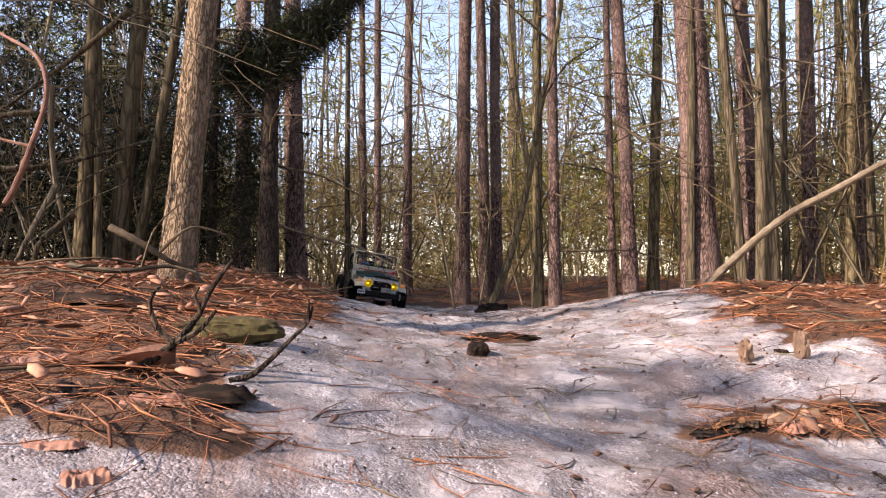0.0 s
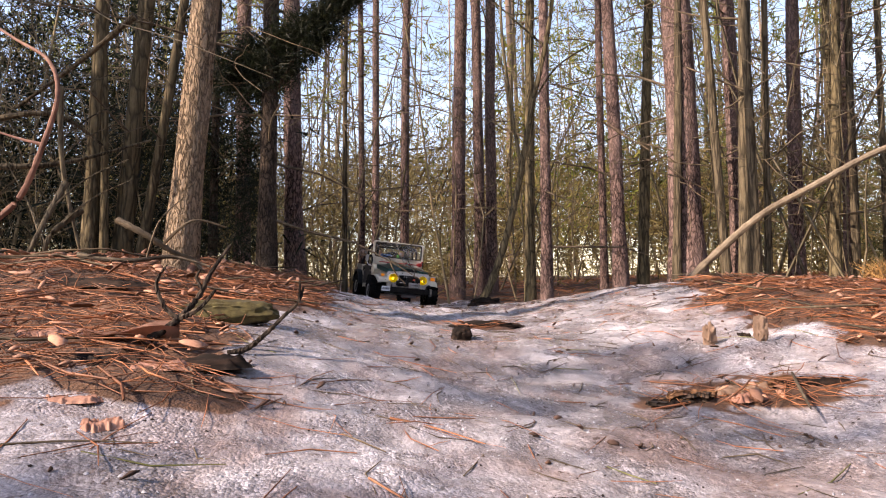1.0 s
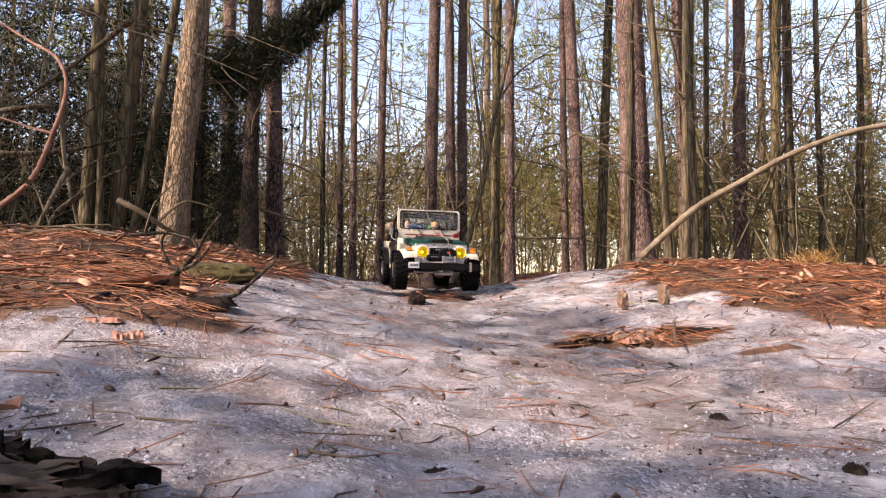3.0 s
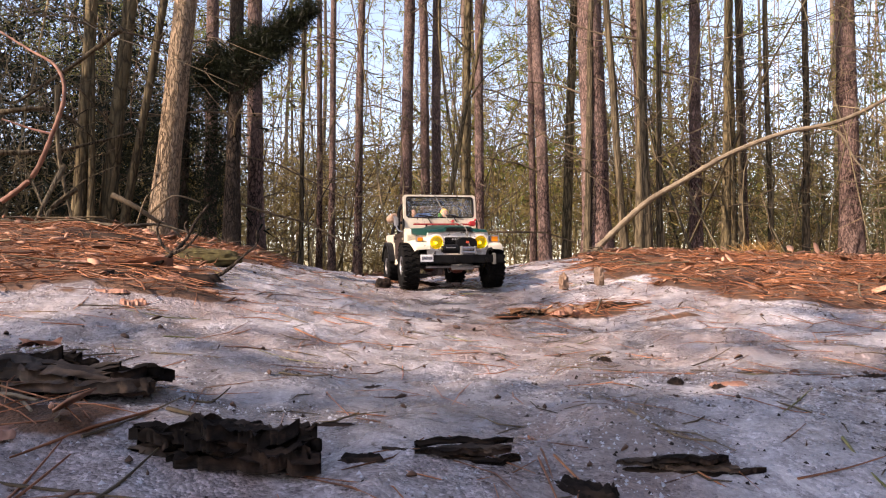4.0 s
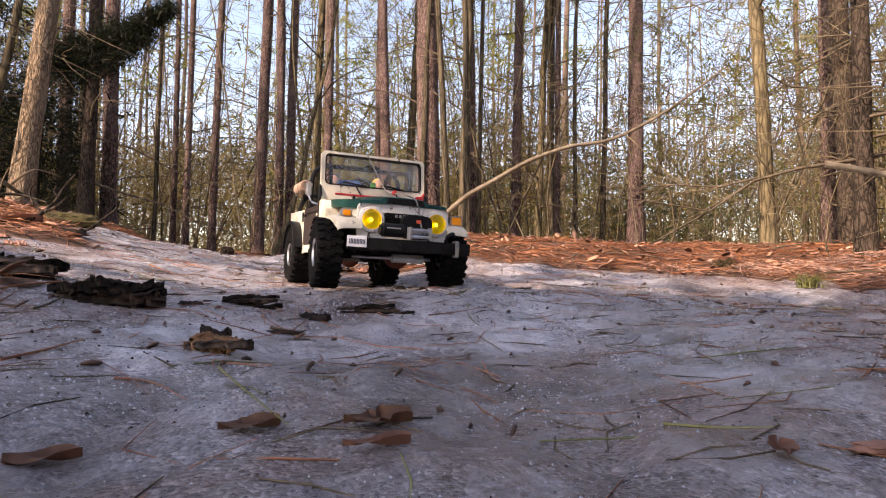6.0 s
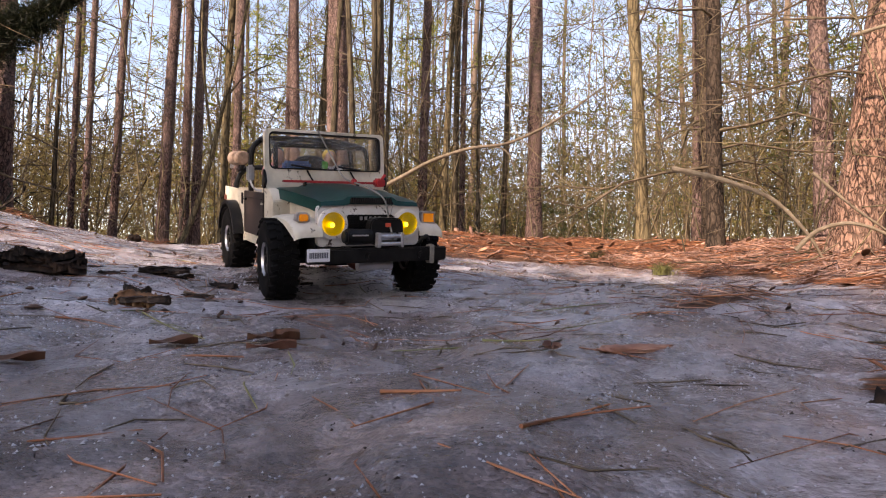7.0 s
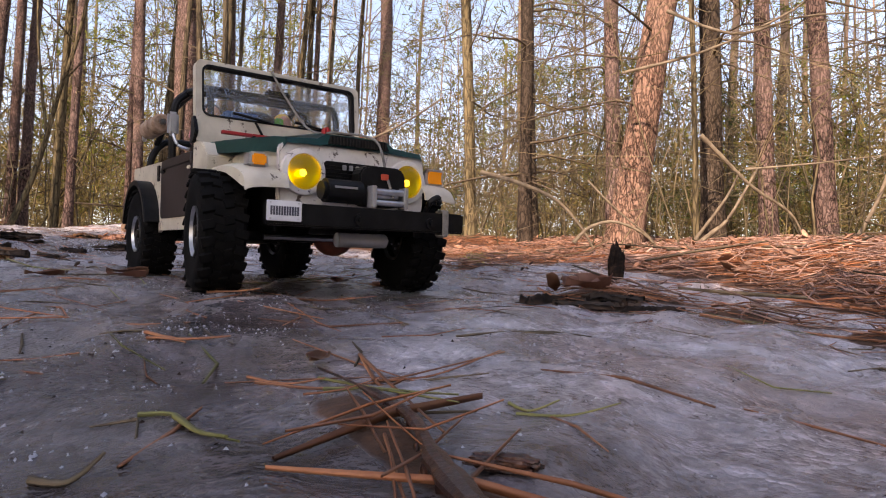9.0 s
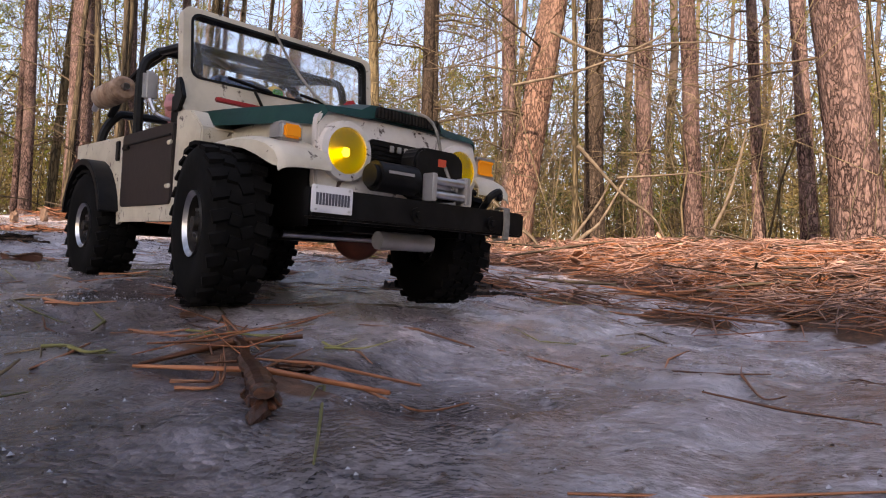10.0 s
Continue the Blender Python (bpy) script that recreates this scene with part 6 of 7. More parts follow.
branch("dead_branch", [(-0.509, 0.997, 0.233), (-0.462, 0.999, 0.208), (-0.427, 1.020, 0.181), (-0.399, 1.050, 0.165), (-0.385, 1.052, 0.133)], 0.006, TWIG, "dead brown branch lying along the bank", "branch", [(0.4, [(0.05, 0, 0.04), (0.1, 0.02, 0.03)], 0.003), (0.7, [(0.03, 0, -0.03), (0.06, 0.02, -0.06)], 0.003)])
branch("dead_branch", [(-0.545, 0.950, 0.174), (-0.472, 0.950, 0.165), (-0.419, 1.000, 0.172), (-0.358, 1.001, 0.156)], 0.005, TWIG, "dead brown branch lying along the bank", "branch", [(0.5, [(0.02, 0, 0.06), (0.05, 0.02, 0.1)], 0.002)])
branch("hanging_vine", [(-0.729, 0.998, 0.219), (-0.669, 0.996, 0.270), (-0.629, 0.992, 0.357), (-0.605, 0.989, 0.438), (-0.632, 1.006, 0.501), (-0.705, 1.034, 0.547), (-0.800, 1.082, 0.606)], 0.0055, VINE, "reddish brown bare branch arching beside the bank", "branch", [(0.35, [(-0.04, 0, 0.01), (-0.1, 0, 0.03)], 0.003)])
branch("bare_branch", [(-0.889, 1.242, 0.365), (-0.812, 1.292, 0.376), (-0.778, 1.390, 0.409), (-0.678, 1.488, 0.469)], 0.007, BARK_STEM, "bare dark branch among the trees on the bank", "branch", [(0.4, [(0.05, 0.03, 0.06), (0.12, 0.05, 0.1)], 0.002), (0.7, [(-0.04, 0.03, 0.06), (-0.1, 0.05, 0.15)], 0.002)])
branch("bare_branch", [(-0.913, 1.287, 0.474), (-0.823, 1.287, 0.485), (-0.785, 1.337, 0.480), (-0.741, 1.389, 0.437)], 0.007, BARK_STEM, "bare dark branch among the trees on the bank", "branch", [(0.4, [(0.05, 0.03, 0.06), (0.12, 0.05, 0.1)], 0.002), (0.7, [(-0.04, 0.03, 0.06), (-0.1, 0.05, 0.15)], 0.002)])
branch("bare_branch", [(-0.709, 1.194, 0.324), (-0.719, 1.147, 0.248), (-0.727, 1.100, 0.168)], 0.007, BARK_STEM, "bare dark branch among the trees on the bank", "branch", [(0.4, [(0.05, 0.03, 0.06), (0.12, 0.05, 0.1)], 0.002), (0.7, [(-0.04, 0.03, 0.06), (-0.1, 0.05, 0.15)], 0.002)])
branch("bare_branch", [(-0.777, 1.285, 0.541), (-0.773, 1.292, 0.372), (-0.735, 1.300, 0.181)], 0.007, BARK_STEM, "bare dark branch among the trees on the bank", "branch", [(0.4, [(0.05, 0.03, 0.06), (0.12, 0.05, 0.1)], 0.002), (0.7, [(-0.04, 0.03, 0.06), (-0.1, 0.05, 0.15)], 0.002)])
branch("bare_branch", [(-0.619, 1.278, 0.686), (-0.772, 1.332, 0.602), (-0.934, 1.385, 0.523)], 0.007, BARK_STEM, "bare dark branch among the trees on the bank", "branch", [(0.4, [(0.05, 0.03, 0.06), (0.12, 0.05, 0.1)], 0.002), (0.7, [(-0.04, 0.03, 0.06), (-0.1, 0.05, 0.15)], 0.002)])
branch("bare_branch", [(-0.706, 1.246, 0.277), (-0.741, 1.198, 0.221), (-0.751, 1.201, 0.159)], 0.007, BARK_STEM, "bare dark branch among the trees on the bank", "branch", [(0.4, [(0.05, 0.03, 0.06), (0.12, 0.05, 0.1)], 0.002), (0.7, [(-0.04, 0.03, 0.06), (-0.1, 0.05, 0.15)], 0.002)])
branch("fallen_branch", [(0.657, 1.648, 0.121), (0.757, 1.617, 0.224), (0.833, 1.569, 0.297), (0.924, 1.520, 0.353), (1.027, 1.470, 0.416), (1.164, 1.429, 0.469), (1.297, 1.388, 0.493), (1.416, 1.358, 0.549), (1.532, 1.327, 0.625), (1.677, 1.292, 0.739)], 0.0105, PALE_TWIG, "long pale fallen branch leaning over the needle bank", "branch", [(0.62, [(0.06, -0.02, -0.02), (0.1, -0.03, -0.1), (0.15, -0.04, -0.16)], 0.004), (0.8, [(0.05, 0, 0.06), (0.12, 0, 0.12)], 0.003)])
branch("leaning_sapling", [(0.130, 2.006, 0.045), (0.174, 2.003, 0.126), (0.222, 1.997, 0.273), (0.263, 1.989, 0.445), (0.299, 1.981, 0.652), (0.352, 1.970, 0.894), (0.380, 1.961, 1.101), (0.399, 1.951, 1.342)], 0.0135, BARK_BEECH, "bare leaning sapling with a forked top", "tree", [(0.45, [(-0.03, 0, 0.2), (-0.06, 0, 0.5), (-0.05, 0, 0.9)], 0.007), (0.6, [(0.08, 0.02, 0.12), (0.2, 0.03, 0.2)], 0.004), (0.7, [(-0.1, 0.02, 0.1), (-0.22, 0.03, 0.22)], 0.004)])
slab(0.149, 1.986, 0.09, 0.05, 0.035, 5, BARK_DARK, "low dark root stump at the foot of the sapling", "root_stump", "stump", 0.4, 0.3)
rotten_bark(0.003, -0.004, 0.12, 0.034, 0.026, -10, (BARK_DARK, BARK_DARK, BARK_ROT), "rotten dark bark slab half frozen in the ice", 14)
rotten_bark(-0.139, 0.083, 0.17, 0.045, 0.026, -12, (BARK_DARK, BARK_ROT), "rotten dark bark slab half frozen in the ice", 12)
slab(-0.128, -0.002, 0.05, 0.03, 0.006, 20, BARK_FLAKE, "thin pinkish flake of bark", rough=0.42, sink=0.25)
rotten_bark(0.127, 0.006, 0.085, 0.014, 0.01, -3, (BARK_DARK, BARK_ROT), "thin strip of dark bark", 5)
slab(0.196, -0.023, 0.035, 0.018, 0.012, -35, BARK_DARK, "small dark bark chip", rough=0.42, sink=0.25)
rotten_bark(0.248, -0.002, 0.085, 0.014, 0.010, -8, (BARK_DARK, BARK_ROT), "thin strip of dark bark", 5)
slab(0.353, 0.135, 0.03, 0.009, 0.005, 0, BARK_FLAKE, "small orange chip of bark", rough=0.42, sink=0.25)
slab(0.303, 0.299, 0.015, 0.012, 0.008, 10, BARK_DARK, "small dark bark chip", rough=0.42, sink=0.25)
slab(0.070, 0.170, 0.03, 0.008, 0.004, 10, BARK_DARK, "small dark bark chip", rough=0.42, sink=0.25)
slab(0.494, 0.166, 0.03, 0.01, 0.005, 4, BARK_DARK, "small dark bark chip", rough=0.42, sink=0.25)
leaf(-0.213, 0.203, 0.06, -30, 3, 0.04, BARK_FLAKE, "pale flat flake of bark on the ice", "bark flake", 0.002, 0.2)
rotten_bark(0.110, -0.165, 0.058, 0.022, 0.02, -16, (BARK_ROT, BARK_TAN, BARK_TAN), "lumpy tan and brown bark chunk on the ice", 7)
leaf(0.206, -0.376, 0.034, 0, 2, 0.12, DEAD_LEAF, "torn pale brown leaf on the ice", lift=0.002, wide=0.3, jag=0.2)
leaf(0.368, -0.459, 0.02, 60, 3, 0.15, BARK_FLAKE, "small tan leaf on the ice", lift=0.002, wide=0.3)
leaf(0.061, -0.380, 0.03, 10, 3, 0.1, DEAD_LEAF, "dark red brown leaf on the ice", lift=0.002, wide=0.3)
leaf(0.145, -0.360, 0.03, 10, 3, 0.1, DEAD_LEAF, "dark brown leaf on the ice", lift=0.002, wide=0.3)
slab(0.434, -0.462, 0.06, 0.012, 0.006, -3, BARK_FLAKE, "orange sliver of wood on the ice", "wood_sliver", "wood", 0.25, 0.1)
leaf(0.200, -0.411, 0.03, 0, 2, 0.1, BARK_FLAKE, "thin pale leaf on the ice", lift=0.002, wide=0.16)
slab(0.708, -0.495, 0.02, 0.012, 0.05, 8, BARK_DARK, "short dark stump beside the needle bank", "small_stump", "stump", 0.35, 0.15)
leaf(0.534, -0.610, 0.06, 2, 6, 0.16, BARK_FLAKE, "orange brown plate of bark", "bark plate", 0.01, 0.3, 0.15)
slab(0.490, -0.609, 0.06, 0.02, 0.014, -4, BARK_DARK, "dark bark strip among the needles", rough=0.42, sink=0.2)
rotten_bark(0.541, -0.631, 0.10, 0.022, 0.014, -6, (BARK_DARK, BARK_ROT), "dark bark strip among the needles", 6)
slab(0.575, -0.649, 0.08, 0.018, 0.014, -4, BARK_DARK, "dark bark strip among the needles", rough=0.42, sink=0.2)
slab(0.605, -0.614, 0.05, 0.014, 0.014, -12, BARK_DARK, "dark bark strip among the needles", rough=0.42, sink=0.2)
leaf(0.217, -0.758, 0.016, 40, 6, 0.1, DEAD_LEAF, "small curled brown leaf on the ice", lift=0.004, wide=0.3)
branch("pine_needle", [G(0.186, -0.773, 0.0010), G(0.208, -0.787, 0.0010), G(0.235, -0.791, 0.0010), G(0.278, -0.803, 0.0050)], 0.0007, NEEDLE, "long brown pine needle on the ice", "twig")
branch("pine_needle", [G(0.210, -0.775, 0.0010), G(0.214, -0.818, 0.0010), G(0.223, -0.847, 0.0050)], 0.0007, GREEN_BLADE, "long green pine needle on the ice", "twig")
branch("pine_needle", [G(0.236, -0.758, 0.0010), G(0.217, -0.822, 0.0010), G(0.202, -0.869, 0.0050)], 0.0008, NEEDLE, "long brown pine needle on the ice", "twig")
branch("pine_needle", [G(0.158, -0.902, 0.0010), G(0.170, -0.907, 0.0010), G(0.194, -0.854, 0.0050)], 0.0007, NEEDLE, "bent brown pine needle on the ice", "twig")
branch("pine_needle", [G(0.222, -0.907, 0.0010), G(0.221, -0.940, 0.0010), G(0.212, -0.972, 0.0050)], 0.0006, NEEDLE, "long brown pine needle on the ice", "twig")
branch("pine_needle", [G(0.207, -0.907, 0.0010), G(0.174, -0.957, 0.0010), G(0.154, -0.987, 0.0050)], 0.0006, GREEN_BLADE, "long yellow pine needle on the ice", "twig")
branch("pine_needle", [G(0.151, -0.808, 0.0010), G(0.152, -0.829, 0.0010), G(0.153, -0.850, 0.0050)], 0.001, GREEN_BLADE, "short green twig on the ice", "twig")
branch("pine_needle", [G(0.242, -0.851, 0.0010), G(0.254, -0.862, 0.0010), G(0.266, -0.872, 0.0050)], 0.0006, GREEN_BLADE, "green pine needle on the ice", "twig")
branch("pine_needle", [G(0.369, -0.980, 0.0010), G(0.345, -0.998, 0.0010), G(0.314, -1.018, 0.0050)], 0.0006, NEEDLE, "brown pine needle on the ice", "twig")
branch("pine_needle", [G(0.565, -0.700, 0.0010), G(0.598, -0.777, 0.0010), G(0.639, -0.841, 0.0010), G(0.672, -0.865, 0.0050)], 0.0012, NEEDLE, "reddish twig on the ice", "twig")
branch("pine_needle", [G(0.236, -0.520, 0.0010), G(0.254, -0.530, 0.0010), G(0.266, -0.547, 0.0050)], 0.0012, NEEDLE, "brown twig on the ice", "twig")
branch("pine_needle", [G(0.268, -0.599, 0.0010), G(0.300, -0.582, 0.0010), G(0.337, -0.590, 0.0050)], 0.0009, NEEDLE, "brown pine needle on the ice", "twig")
branch("pine_needle", [G(0.164, -0.691, 0.0010), G(0.174, -0.713, 0.0010), G(0.192, -0.723, 0.0050)], 0.001, NEEDLE, "brown pine needle on the ice", "twig")
branch("pine_needle", [G(0.064, -0.267, 0.0010), G(0.086, -0.273, 0.0010), G(0.111, -0.321, 0.0050)], 0.0008, NEEDLE, "bent brown pine needle on the ice", "twig")
branch("pine_needle", [G(0.121, -0.241, 0.0010), G(0.142, -0.298, 0.0010), G(0.163, -0.380, 0.0050)], 0.0008, GREEN_BLADE, "long green pine needle on the ice", "twig")
branch("pine_needle", [G(0.344, -0.407, 0.0010), G(0.366, -0.423, 0.0010), G(0.383, -0.437, 0.0050)], 0.0008, GREEN_BLADE, "long green pine needle on the ice", "twig")
branch("pine_needle", [G(-0.010, -0.228, 0.0010), G(0.004, -0.200, 0.0010), G(0.027, -0.186, 0.0050)], 0.0011, NEEDLE, "reddish pine twig on the ice", "twig")
branch("pine_needle", [G(0.179, 0.052, 0.0010), G(0.178, -0.012, 0.0010), G(0.177, -0.062, 0.0050)], 0.0009, NEEDLE, "brown pine needle on the ice", "twig")
branch("pine_needle", [G(0.262, -0.008, 0.0010), G(0.289, -0.035, 0.0010), G(0.321, -0.057, 0.0050)], 0.0006, NEEDLE, "brown pine needle on the ice", "twig")
branch("pine_needle", [G(0.316, -0.017, 0.0010), G(0.351, -0.009, 0.0010), G(0.394, 0.003, 0.0050)], 0.0007, NEEDLE, "reddish pine needle on the ice", "twig")
branch("pine_needle", [G(-0.023, 0.493, 0.0010), G(0.015, 0.488, 0.0010), G(0.055, 0.459, 0.0050)], 0.0012, NEEDLE, "reddish pine twig on the ice", "twig")
branch("pine_needle", [G(-0.252, 0.346, 0.0010), G(-0.215, 0.362, 0.0010), G(-0.176, 0.372, 0.0050)], 0.0009, TWIG, "thin dark twig on the ice", "twig")
branch("pine_needle", [G(-0.172, 0.495, 0.0010), G(-0.140, 0.485, 0.0010), G(-0.092, 0.476, 0.0010), G(-0.067, 0.471, 0.0050)], 0.0008, NEEDLE, "long brown pine needle on the ice", "twig")
branch("pine_needle", [G(-0.187, 0.485, 0.0010), G(-0.174, 0.460, 0.0010), G(-0.156, 0.460, 0.0010), G(-0.131, 0.470, 0.0050)], 0.001, TWIG, "bent dark twig on the ice", "twig")
sheath([G(0.214, -0.767, 0.002), G(0.206, -0.824, 0.002), G(0.202, -0.853, 0.002), G(0.188, -0.886, 0.002), G(0.177, -0.916, 0.002), G(0.169, -0.935, 0.002), G(0.165, -0.944, 0.002)], [0.0008, 0.0022, 0.002, 0.0034, 0.0038, 0.0034, 0.0026], "dark brown papery pine twig frozen into the ice")
branch("pine_needle", [G(0.188, -0.759, 0.0010), G(0.196, -0.778, 0.0010), G(0.207, -0.787, 0.0050)], 0.000675, NEEDLE, "reddish pine needle on the ice", "twig")
branch("pine_needle", [G(0.227, -0.790, 0.0010), G(0.249, -0.795, 0.0010), G(0.279, -0.799, 0.0050)], 0.0006, NEEDLE, "reddish pine needle on the ice", "twig")
branch("pine_needle", [G(0.225, -0.801, 0.0010), G(0.239, -0.812, 0.0010), G(0.253, -0.824, 0.0050)], 0.0006, TWIG, "dark straight twig on the ice", "twig")
branch("pine_needle", [G(0.207, -0.787, 0.0010), G(0.211, -0.816, 0.0010), G(0.222, -0.824, 0.0010), G(0.227, -0.841, 0.0050)], 0.000825, GREEN_BLADE, "green pine needle across the brown twig", "twig")
branch("pine_needle", [G(0.236, -0.759, 0.0010), G(0.225, -0.795, 0.0010), G(0.219, -0.822, 0.0050)], 0.0009, NEEDLE, "orange pine needle across the brown twig", "twig")
branch("pine_needle", [G(0.191, -0.805, 0.0010), G(0.203, -0.809, 0.0010), G(0.213, -0.817, 0.0050)], 0.00045, NEEDLE, "thin pine needle on the ice", "twig")
branch("pine_needle", [G(0.194, -0.853, 0.0010), G(0.175, -0.895, 0.0010), G(0.160, -0.928, 0.0050)], 0.000525, NEEDLE, "orange pine needle standing out of the ice", "twig")
branch("pine_needle", [G(0.159, -0.895, 0.0010), G(0.166, -0.900, 0.0010), G(0.173, -0.894, 0.0010), G(0.185, -0.871, 0.0050)], 0.000675, NEEDLE, "bent orange pine needle on the ice", "twig")
branch("pine_needle", [G(0.206, -0.907, 0.0010), G(0.194, -0.923, 0.0010), G(0.177, -0.947, 0.0050)], 0.00045, GREEN_BLADE, "yellow pine needle on the ice", "twig")
branch("pine_needle", [G(0.143, -0.799, 0.0010), G(0.151, -0.806, 0.0010), G(0.153, -0.826, 0.0010), G(0.155, -0.853, 0.0050)], 0.000825, GREEN_BLADE, "split green sprig on the ice", "twig")
branch("pine_needle", [G(0.163, -0.701, 0.0010), G(0.169, -0.711, 0.0010), G(0.174, -0.722, 0.0050)], 0.000825, NEEDLE, "tan pine needle on the ice", "twig")
branch("pine_needle", [G(0.115, -0.834, 0.0010), G(0.122, -0.840, 0.0010), G(0.129, -0.839, 0.0050)], 0.00105, TWIG, "dark twig on the ice", "twig")
branch("pine_needle", [G(0.246, -0.843, 0.0010), G(0.248, -0.851, 0.0010), G(0.255, -0.857, 0.0050)], 0.000675, GREEN_BLADE, "yellow green needle on the ice", "twig")
slab(0.206, -0.888, 0.018, 0.006, 0.004, -50, SHEATH, "brown split bud scale on the ice", "bud_scale", "bud", 0.3, 0.15)
branch("pine_needle", [G(-0.111, -0.048, 0.0010), G(-0.069, -0.046, 0.0010), G(-0.019, -0.059, 0.0050)], 0.0011, TWIG, "long dark twig on the ice", "twig")
branch("pine_needle", [G(-0.221, 0.138, 0.0010), G(-0.176, 0.150, 0.0010), G(-0.135, 0.178, 0.0050)], 0.0012, TWIG, "straight dark twig on the ice", "twig")
branch("pine_needle", [G(-0.206, 0.112, 0.0010), G(-0.159, 0.074, 0.0010), G(-0.111, 0.011, 0.0050)], 0.0022, PALE_TWIG, "tan curved twig over the rotten bark", "twig")
branch("pine_needle", [G(-0.172, 0.055, 0.0010), G(-0.149, 0.049, 0.0010), G(-0.122, 0.037, 0.0050)], 0.0024, PALE_TWIG, "tan twig over the rotten bark", "twig")
branch("pine_needle", [G(-0.094, 0.005, 0.0010), G(-0.111, 0.051, 0.0010), G(-0.133, 0.108, 0.0050)], 0.0013, PALE_TWIG, "pale twig over the rotten bark", "twig")
branch("pine_needle", [G(-0.045, -0.063, 0.0010), G(-0.039, -0.038, 0.0010), G(-0.034, -0.003, 0.0050)], 0.0012, TWIG, "brown twig beside the rotten bark", "twig")
branch("pine_needle", [G(-0.077, -0.001, 0.0010), G(-0.061, 0.033, 0.0010), G(-0.046, 0.072, 0.0050)], 0.001, TWIG, "dark twig beside the rotten bark", "twig")
branch("pine_needle", [G(-0.051, 0.053, 0.0010), G(-0.001, 0.039, 0.0010), G(0.053, 0.001, 0.0050)], 0.0016, TWIG, "dark bent twig across the rotten bark", "twig")
branch("pine_needle", [G(-0.087, -0.090, 0.0010), G(-0.080, -0.055, 0.0010), G(-0.073, -0.021, 0.0050)], 0.0012, NEEDLE, "brown pine twig on the ice", "twig")
branch("pine_needle", [G(-0.084, -0.080, 0.0010), G(-0.084, -0.045, 0.0010), G(-0.083, -0.010, 0.0050)], 0.001, NEEDLE, "brown pine twig on the ice", "twig")
branch("pine_needle", [G(0.188, 0.017, 0.0010), G(0.203, -0.039, 0.0010), G(0.219, -0.070, 0.0050)], 0.0008, NEEDLE, "brown pine needle on the ice", "twig")
branch("pine_needle", [G(0.373, 0.029, 0.0010), G(0.360, -0.020, 0.0010), G(0.354, -0.074, 0.0050)], 0.001, GREEN_BLADE, "long green needle on the ice", "twig")
branch("pine_needle", [G(0.253, 0.077, 0.0010), G(0.269, 0.036, 0.0010), G(0.286, 0.015, 0.0050)], 0.0012, TWIG, "dark twig on the ice", "twig")
branch("pine_needle", [G(0.153, -0.075, 0.0010), G(0.174, -0.077, 0.0010), G(0.186, -0.083, 0.0050)], 0.0016, TWIG, "dark twig on the ice", "twig")
branch("pine_needle", [G(0.386, 0.283, 0.0010), G(0.421, 0.311, 0.0010), G(0.448, 0.319, 0.0050)], 0.0009, TWIG, "thin dark twig on the ice", "twig")
branch("pine_needle", [G(-0.047, 0.082, 0.0010), G(-0.032, 0.081, 0.0010), G(-0.026, 0.106, 0.0050)], 0.001, TWIG, "thin dark twig on the ice", "twig")
branch("pine_needle", [G(-0.004, 0.169, 0.0010), G(0.020, 0.163, 0.0010), G(0.042, 0.167, 0.0050)], 0.0009, TWIG, "thin dark twig on the ice", "twig")
branch("pine_needle", [G(-0.026, 0.366, 0.0010), G(0.017, 0.343, 0.0010), G(0.048, 0.346, 0.0050)], 0.0009, NEEDLE, "reddish pine needle on the ice", "twig")
branch("pine_needle", [G(-0.117, 0.197, 0.0010), G(-0.085, 0.195, 0.0010), G(-0.053, 0.183, 0.0050)], 0.0009, TWIG, "thin dark twig on the ice", "twig")
slab(0.344, 0.131, 0.012, 0.008, 0.005, 5, BARK_DARK, "small dark bark chip on the ice")
slab(0.403, 0.212, 0.026, 0.01, 0.007, 0, BARK_DARK, "small dark bark chip on the ice")
slab(0.469, 0.122, 0.014, 0.004, 0.003, 15, BARK_DARK, "small dark bark chip on the ice")
slab(0.393, 0.403, 0.012, 0.004, 0.003, 20, BARK_DARK, "small dark bark chip on the ice")
slab(0.548, 0.217, 0.02, 0.004, 0.006, 0, BARK_DARK, "small dark bark chip on the ice")
slab(0.318, 0.153, 0.012, 0.012, 0.006, 60, BARK_DARK, "small dark bark chip on the ice")
slab(0.157, -0.081, 0.05, 0.008, 0.006, -5, BARK_DARK, "small dark bark chip on the ice")
slab(0.103, 0.387, 0.02, 0.004, 0.003, 0, BARK_DARK, "small dark bark chip on the ice")
slab(0.054, 0.051, 0.03, 0.006, 0.005, -10, BARK_DARK, "small dark bark chip on the ice")
slab(0.075, -0.001, 0.03, 0.01, 0.006, 0, BARK_DARK, "small dark bark chip on the ice")
tuft(1.275, 1.786, 0.10, 260, GRASS, "tuft of orange dry grass on the bank")
tuft(1.123, 0.311, 0.035, 90, GREEN_BLADE, "small fresh green sprig on the bank")
tuft(1.084, 0.501, 0.03, 80, MOSS, "yellow green moss tuft on the bank")
branch("bare_cane", [(1.019, 0.167, 0.185), (1.095, 0.116, 0.162), (1.167, 0.069, 0.125), (1.218, 0.038, 0.063), (1.242, 0.025, 0.018)], 0.006, PALE_TWIG, "pale bare cane arching beside the trail", "branch")
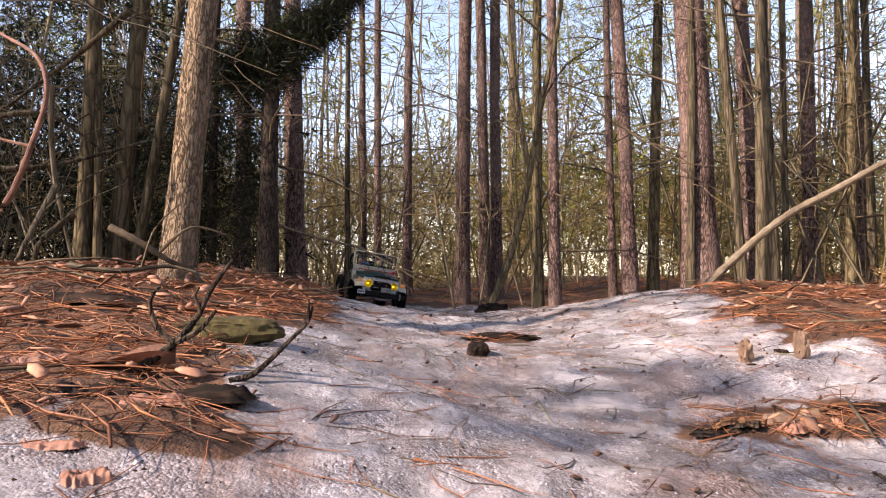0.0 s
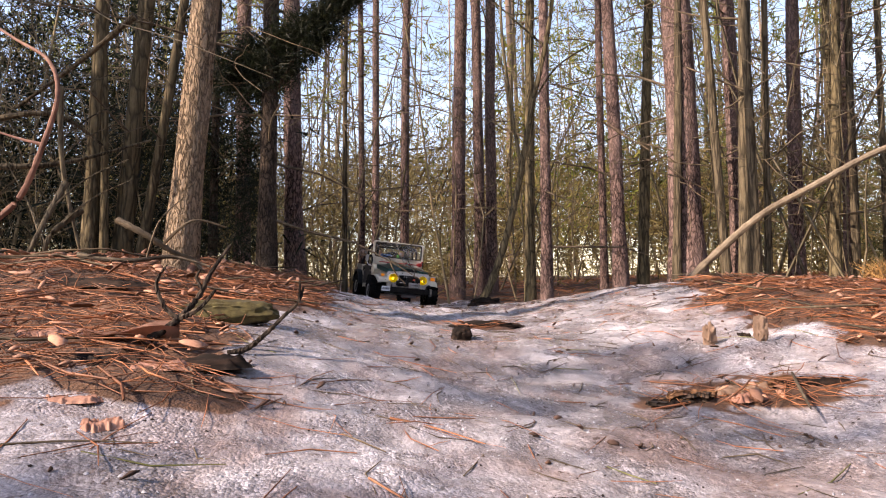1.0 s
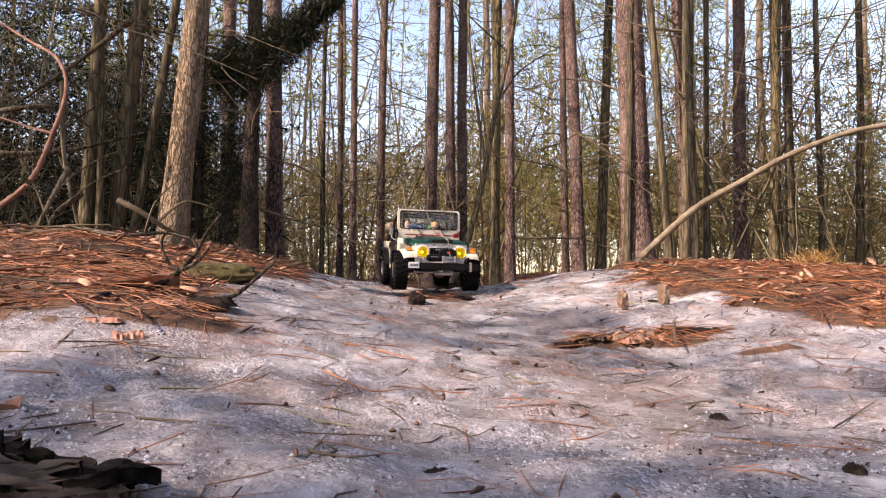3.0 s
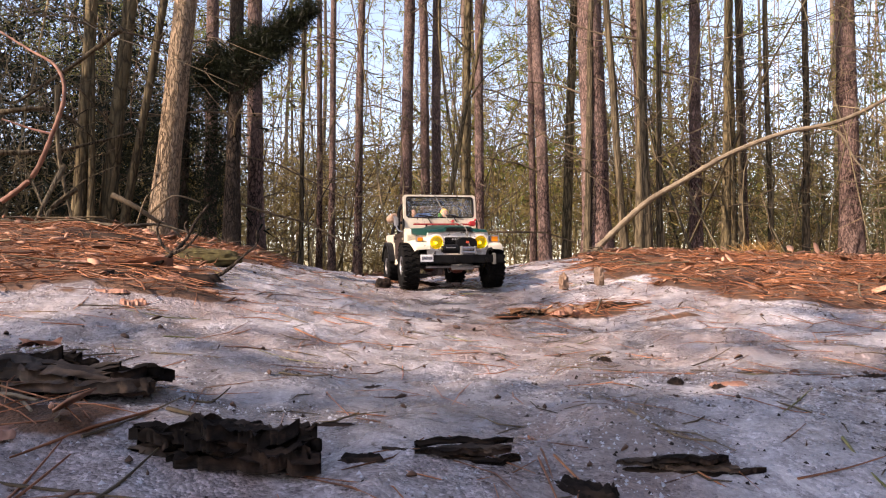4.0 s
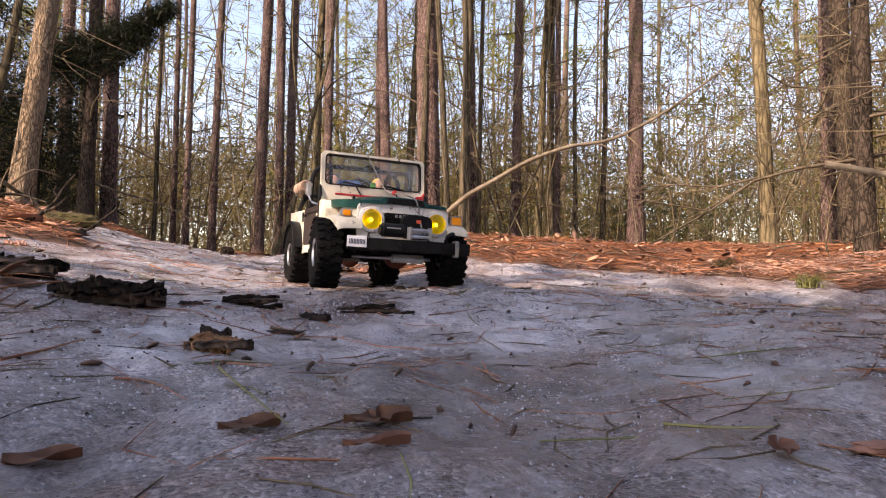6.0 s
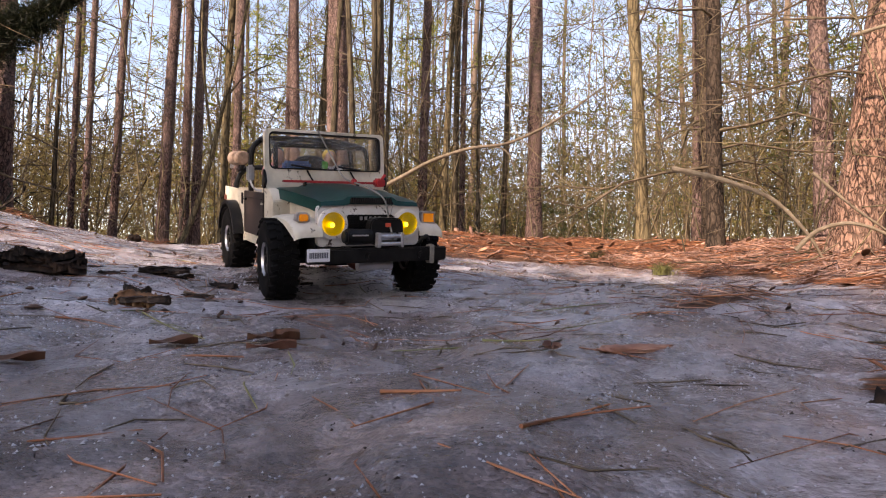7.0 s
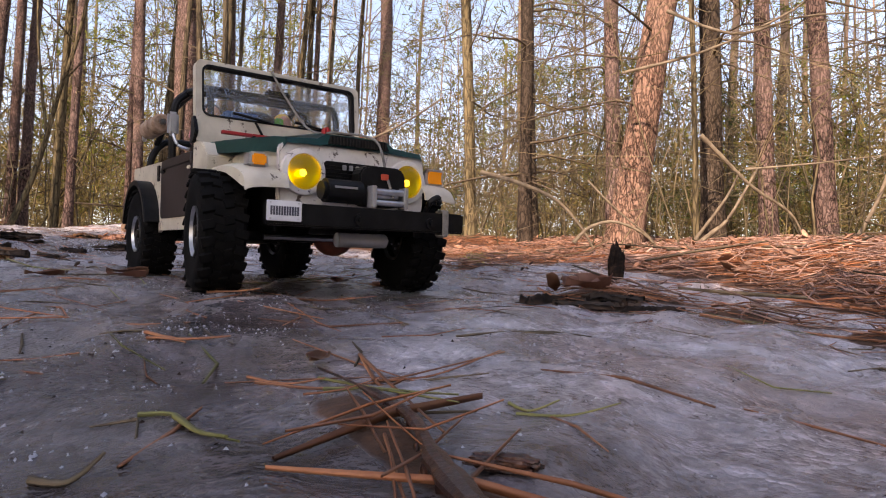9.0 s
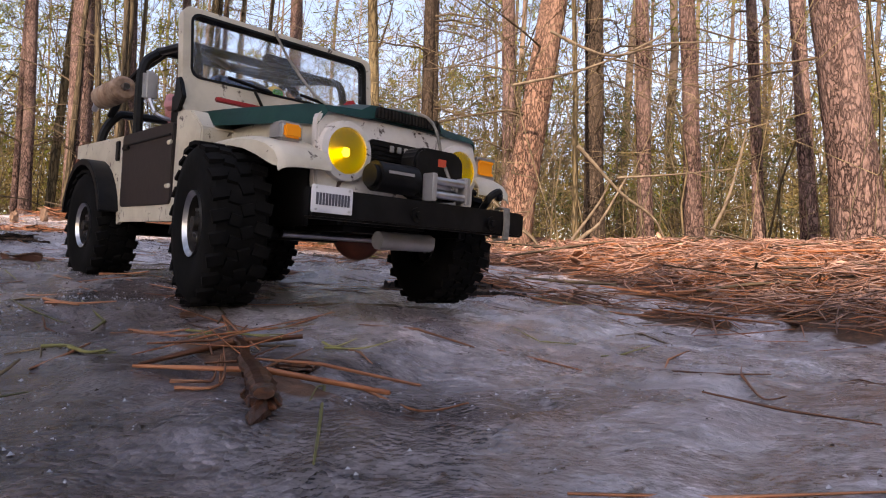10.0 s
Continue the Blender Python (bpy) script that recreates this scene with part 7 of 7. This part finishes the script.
branch("bare_cane", [(1.340, -0.184, 0.260), (1.372, -0.203, 0.225), (1.436, -0.243, 0.154), (1.509, -0.289, 0.097), (1.546, -0.309, 0.019)], 0.0055, PALE_TWIG, "pale bare cane arching beside the trail", "branch")
branch("bare_cane", [(1.204, 0.050, 0.030), (1.234, 0.027, 0.067), (1.281, -0.007, 0.080), (1.336, -0.043, 0.054), (1.368, -0.063, 0.012)], 0.005, PALE_TWIG, "pale bare cane arching beside the trail", "branch")
branch("bare_cane", [(1.340, -0.165, 0.018), (1.373, -0.191, 0.053), (1.400, -0.213, 0.086), (1.444, -0.251, 0.191)], 0.006, PALE_TWIG, "pale bare cane arching beside the trail", "branch")
branch("bare_cane", [(1.222, 0.027, 0.173), (1.279, -0.008, 0.110), (1.347, -0.050, 0.048), (1.365, -0.060, 0.016)], 0.003, PALE_TWIG, "pale bare cane arching beside the trail", "branch")
branch("bare_cane", [(1.344, -0.169, 0.036), (1.393, -0.211, 0.128), (1.414, -0.230, 0.190)], 0.004, PALE_TWIG, "pale bare cane arching beside the trail", "branch")
branch("bare_cane", [(1.506, -0.402, 0.008), (1.553, -0.445, 0.134), (1.581, -0.476, 0.292)], 0.005, PALE_TWIG, "pale bare cane arching beside the trail", "branch")
branch("bare_cane", [(1.306, -0.121, 0.545), (1.386, -0.233, 0.479), (1.503, -0.317, 0.520), (1.641, -0.415, 0.537)], 0.004, PALE_TWIG, "pale bare cane arching beside the trail", "branch")
branch("bare_cane", [(1.349, 0.040, 0.455), (1.427, -0.139, 0.479), (1.532, -0.279, 0.553), (1.519, -0.333, 0.581)], 0.004, PALE_TWIG, "pale bare cane arching beside the trail", "branch")
branch("bare_cane", [(1.471, -0.209, 0.200), (1.542, -0.320, 0.207), (1.670, -0.411, 0.230)], 0.003, PALE_TWIG, "pale bare cane arching beside the trail", "branch")
branch("fallen_pole", [(1.172, -0.474, -0.034), (1.334, -0.558, 0.015), (1.453, -0.668, 0.015), (1.653, -0.850, 0.012)], 0.007, PALE_TWIG, "pale fallen pole lying on the litter", "branch")


# ---------- what moves ----------
# seconds, place of the point under the front axle, yaw, pitch, roll
DRIVE = [
    (0, -0.2382, 2.2386, 0.0406, -161.89, -2.48, 9.29),
    (0.5, -0.1756, 2.0349, 0.0522, -162.38, 0.75, 14.76),
    (1, -0.1072, 1.8661, 0.0432, -161.68, -2.73, 5.83),
    (1.5, -0.0472, 1.7321, 0.0506, -162.43, -1.19, 6.20),
    (2, -0.0007, 1.5952, 0.0634, -164.10, 0.93, 6.95),
    (2.5, 0.0374, 1.4903, 0.0628, -166.42, -2.73, 3.49),
    (4, 0.1871, 0.9308, 0.0393, -168.74, -0.84, -0.92),
    (4.5, 0.2168, 0.7953, 0.0217, -167.15, -5.25, -3.12),
    (5, 0.2510, 0.5921, -0.0047, -169.43, -6.97, 1.16),
    (5.5, 0.2846, 0.3867, -0.0202, -170.83, -3.36, 2.02),
    (6, 0.3063, 0.1741, -0.0269, -171.48, -1.14, 1.62),
    (6.2, 0.3160, 0.1000, -0.0254, -170.51, -0.70, -1.62),
    (7.3, 0.3419, -0.1104, -0.0686, -173.00, -9.94, -4.04),
    (7.5, 0.3391, -0.1519, -0.0680, -173.80, -7.69, -3.46),
    (8, 0.3386, -0.2744, -0.0748, -177.05, -5.08, -0.56),
    (8.5, 0.3416, -0.3930, -0.0781, -177.83, -2.48, -5.79),
    (9, 0.3308, -0.5159, -0.0927, -178.06, -2.50, -2.13),
    (9.5, 0.3278, -0.6312, -0.0985, -178.96, -3.18, -0.38),
    (10, 0.3265, -0.7467, -0.1095, -178.42, -2.73, -1.47),
]


def drive_pose(x, y, z, yaw, pitch, roll):
    return pose(x, y, z, 0, 0, yaw) @ pose(0, 0, 0, pitch, 0, 0) @ pose(0, 0, 0, 0, -roll, 0)


def motions():
    rows = [(t, drive_pose(*p)) for t, *p in DRIVE]
    walk(offroader, rows)
    for ob, place in ((doll_a, pose(-0.026, -0.158, 0.113)), (doll_b, pose(0.046, -0.160, 0.113)), (blanket, pose(0.079, -0.236, 0.157))):
        walk(ob, [(t, m @ place) for t, m in rows])
    ts, way = [r[0] for r in DRIVE], [0.0]
    for (_, a), (_, b) in zip(rows, rows[1:]):
        way.append(way[-1] + (b.translation - a.translation).length)
    for w, x, y in wheels:
        rows = []
        for i in range(101):
            steer = float(np.interp(i / 10, [0, 4, 7, 10], [-3, -2, -5, -9])) if y > -0.1 else 0
            rows.append((i / 10, pose(x, y, TYRE_R, 0, 0, steer) @ pose(0, 0, 0, -math.degrees(float(np.interp(i / 10, ts, way)) / TYRE_R), 0, 0)))
        walk(w, rows)


motions()
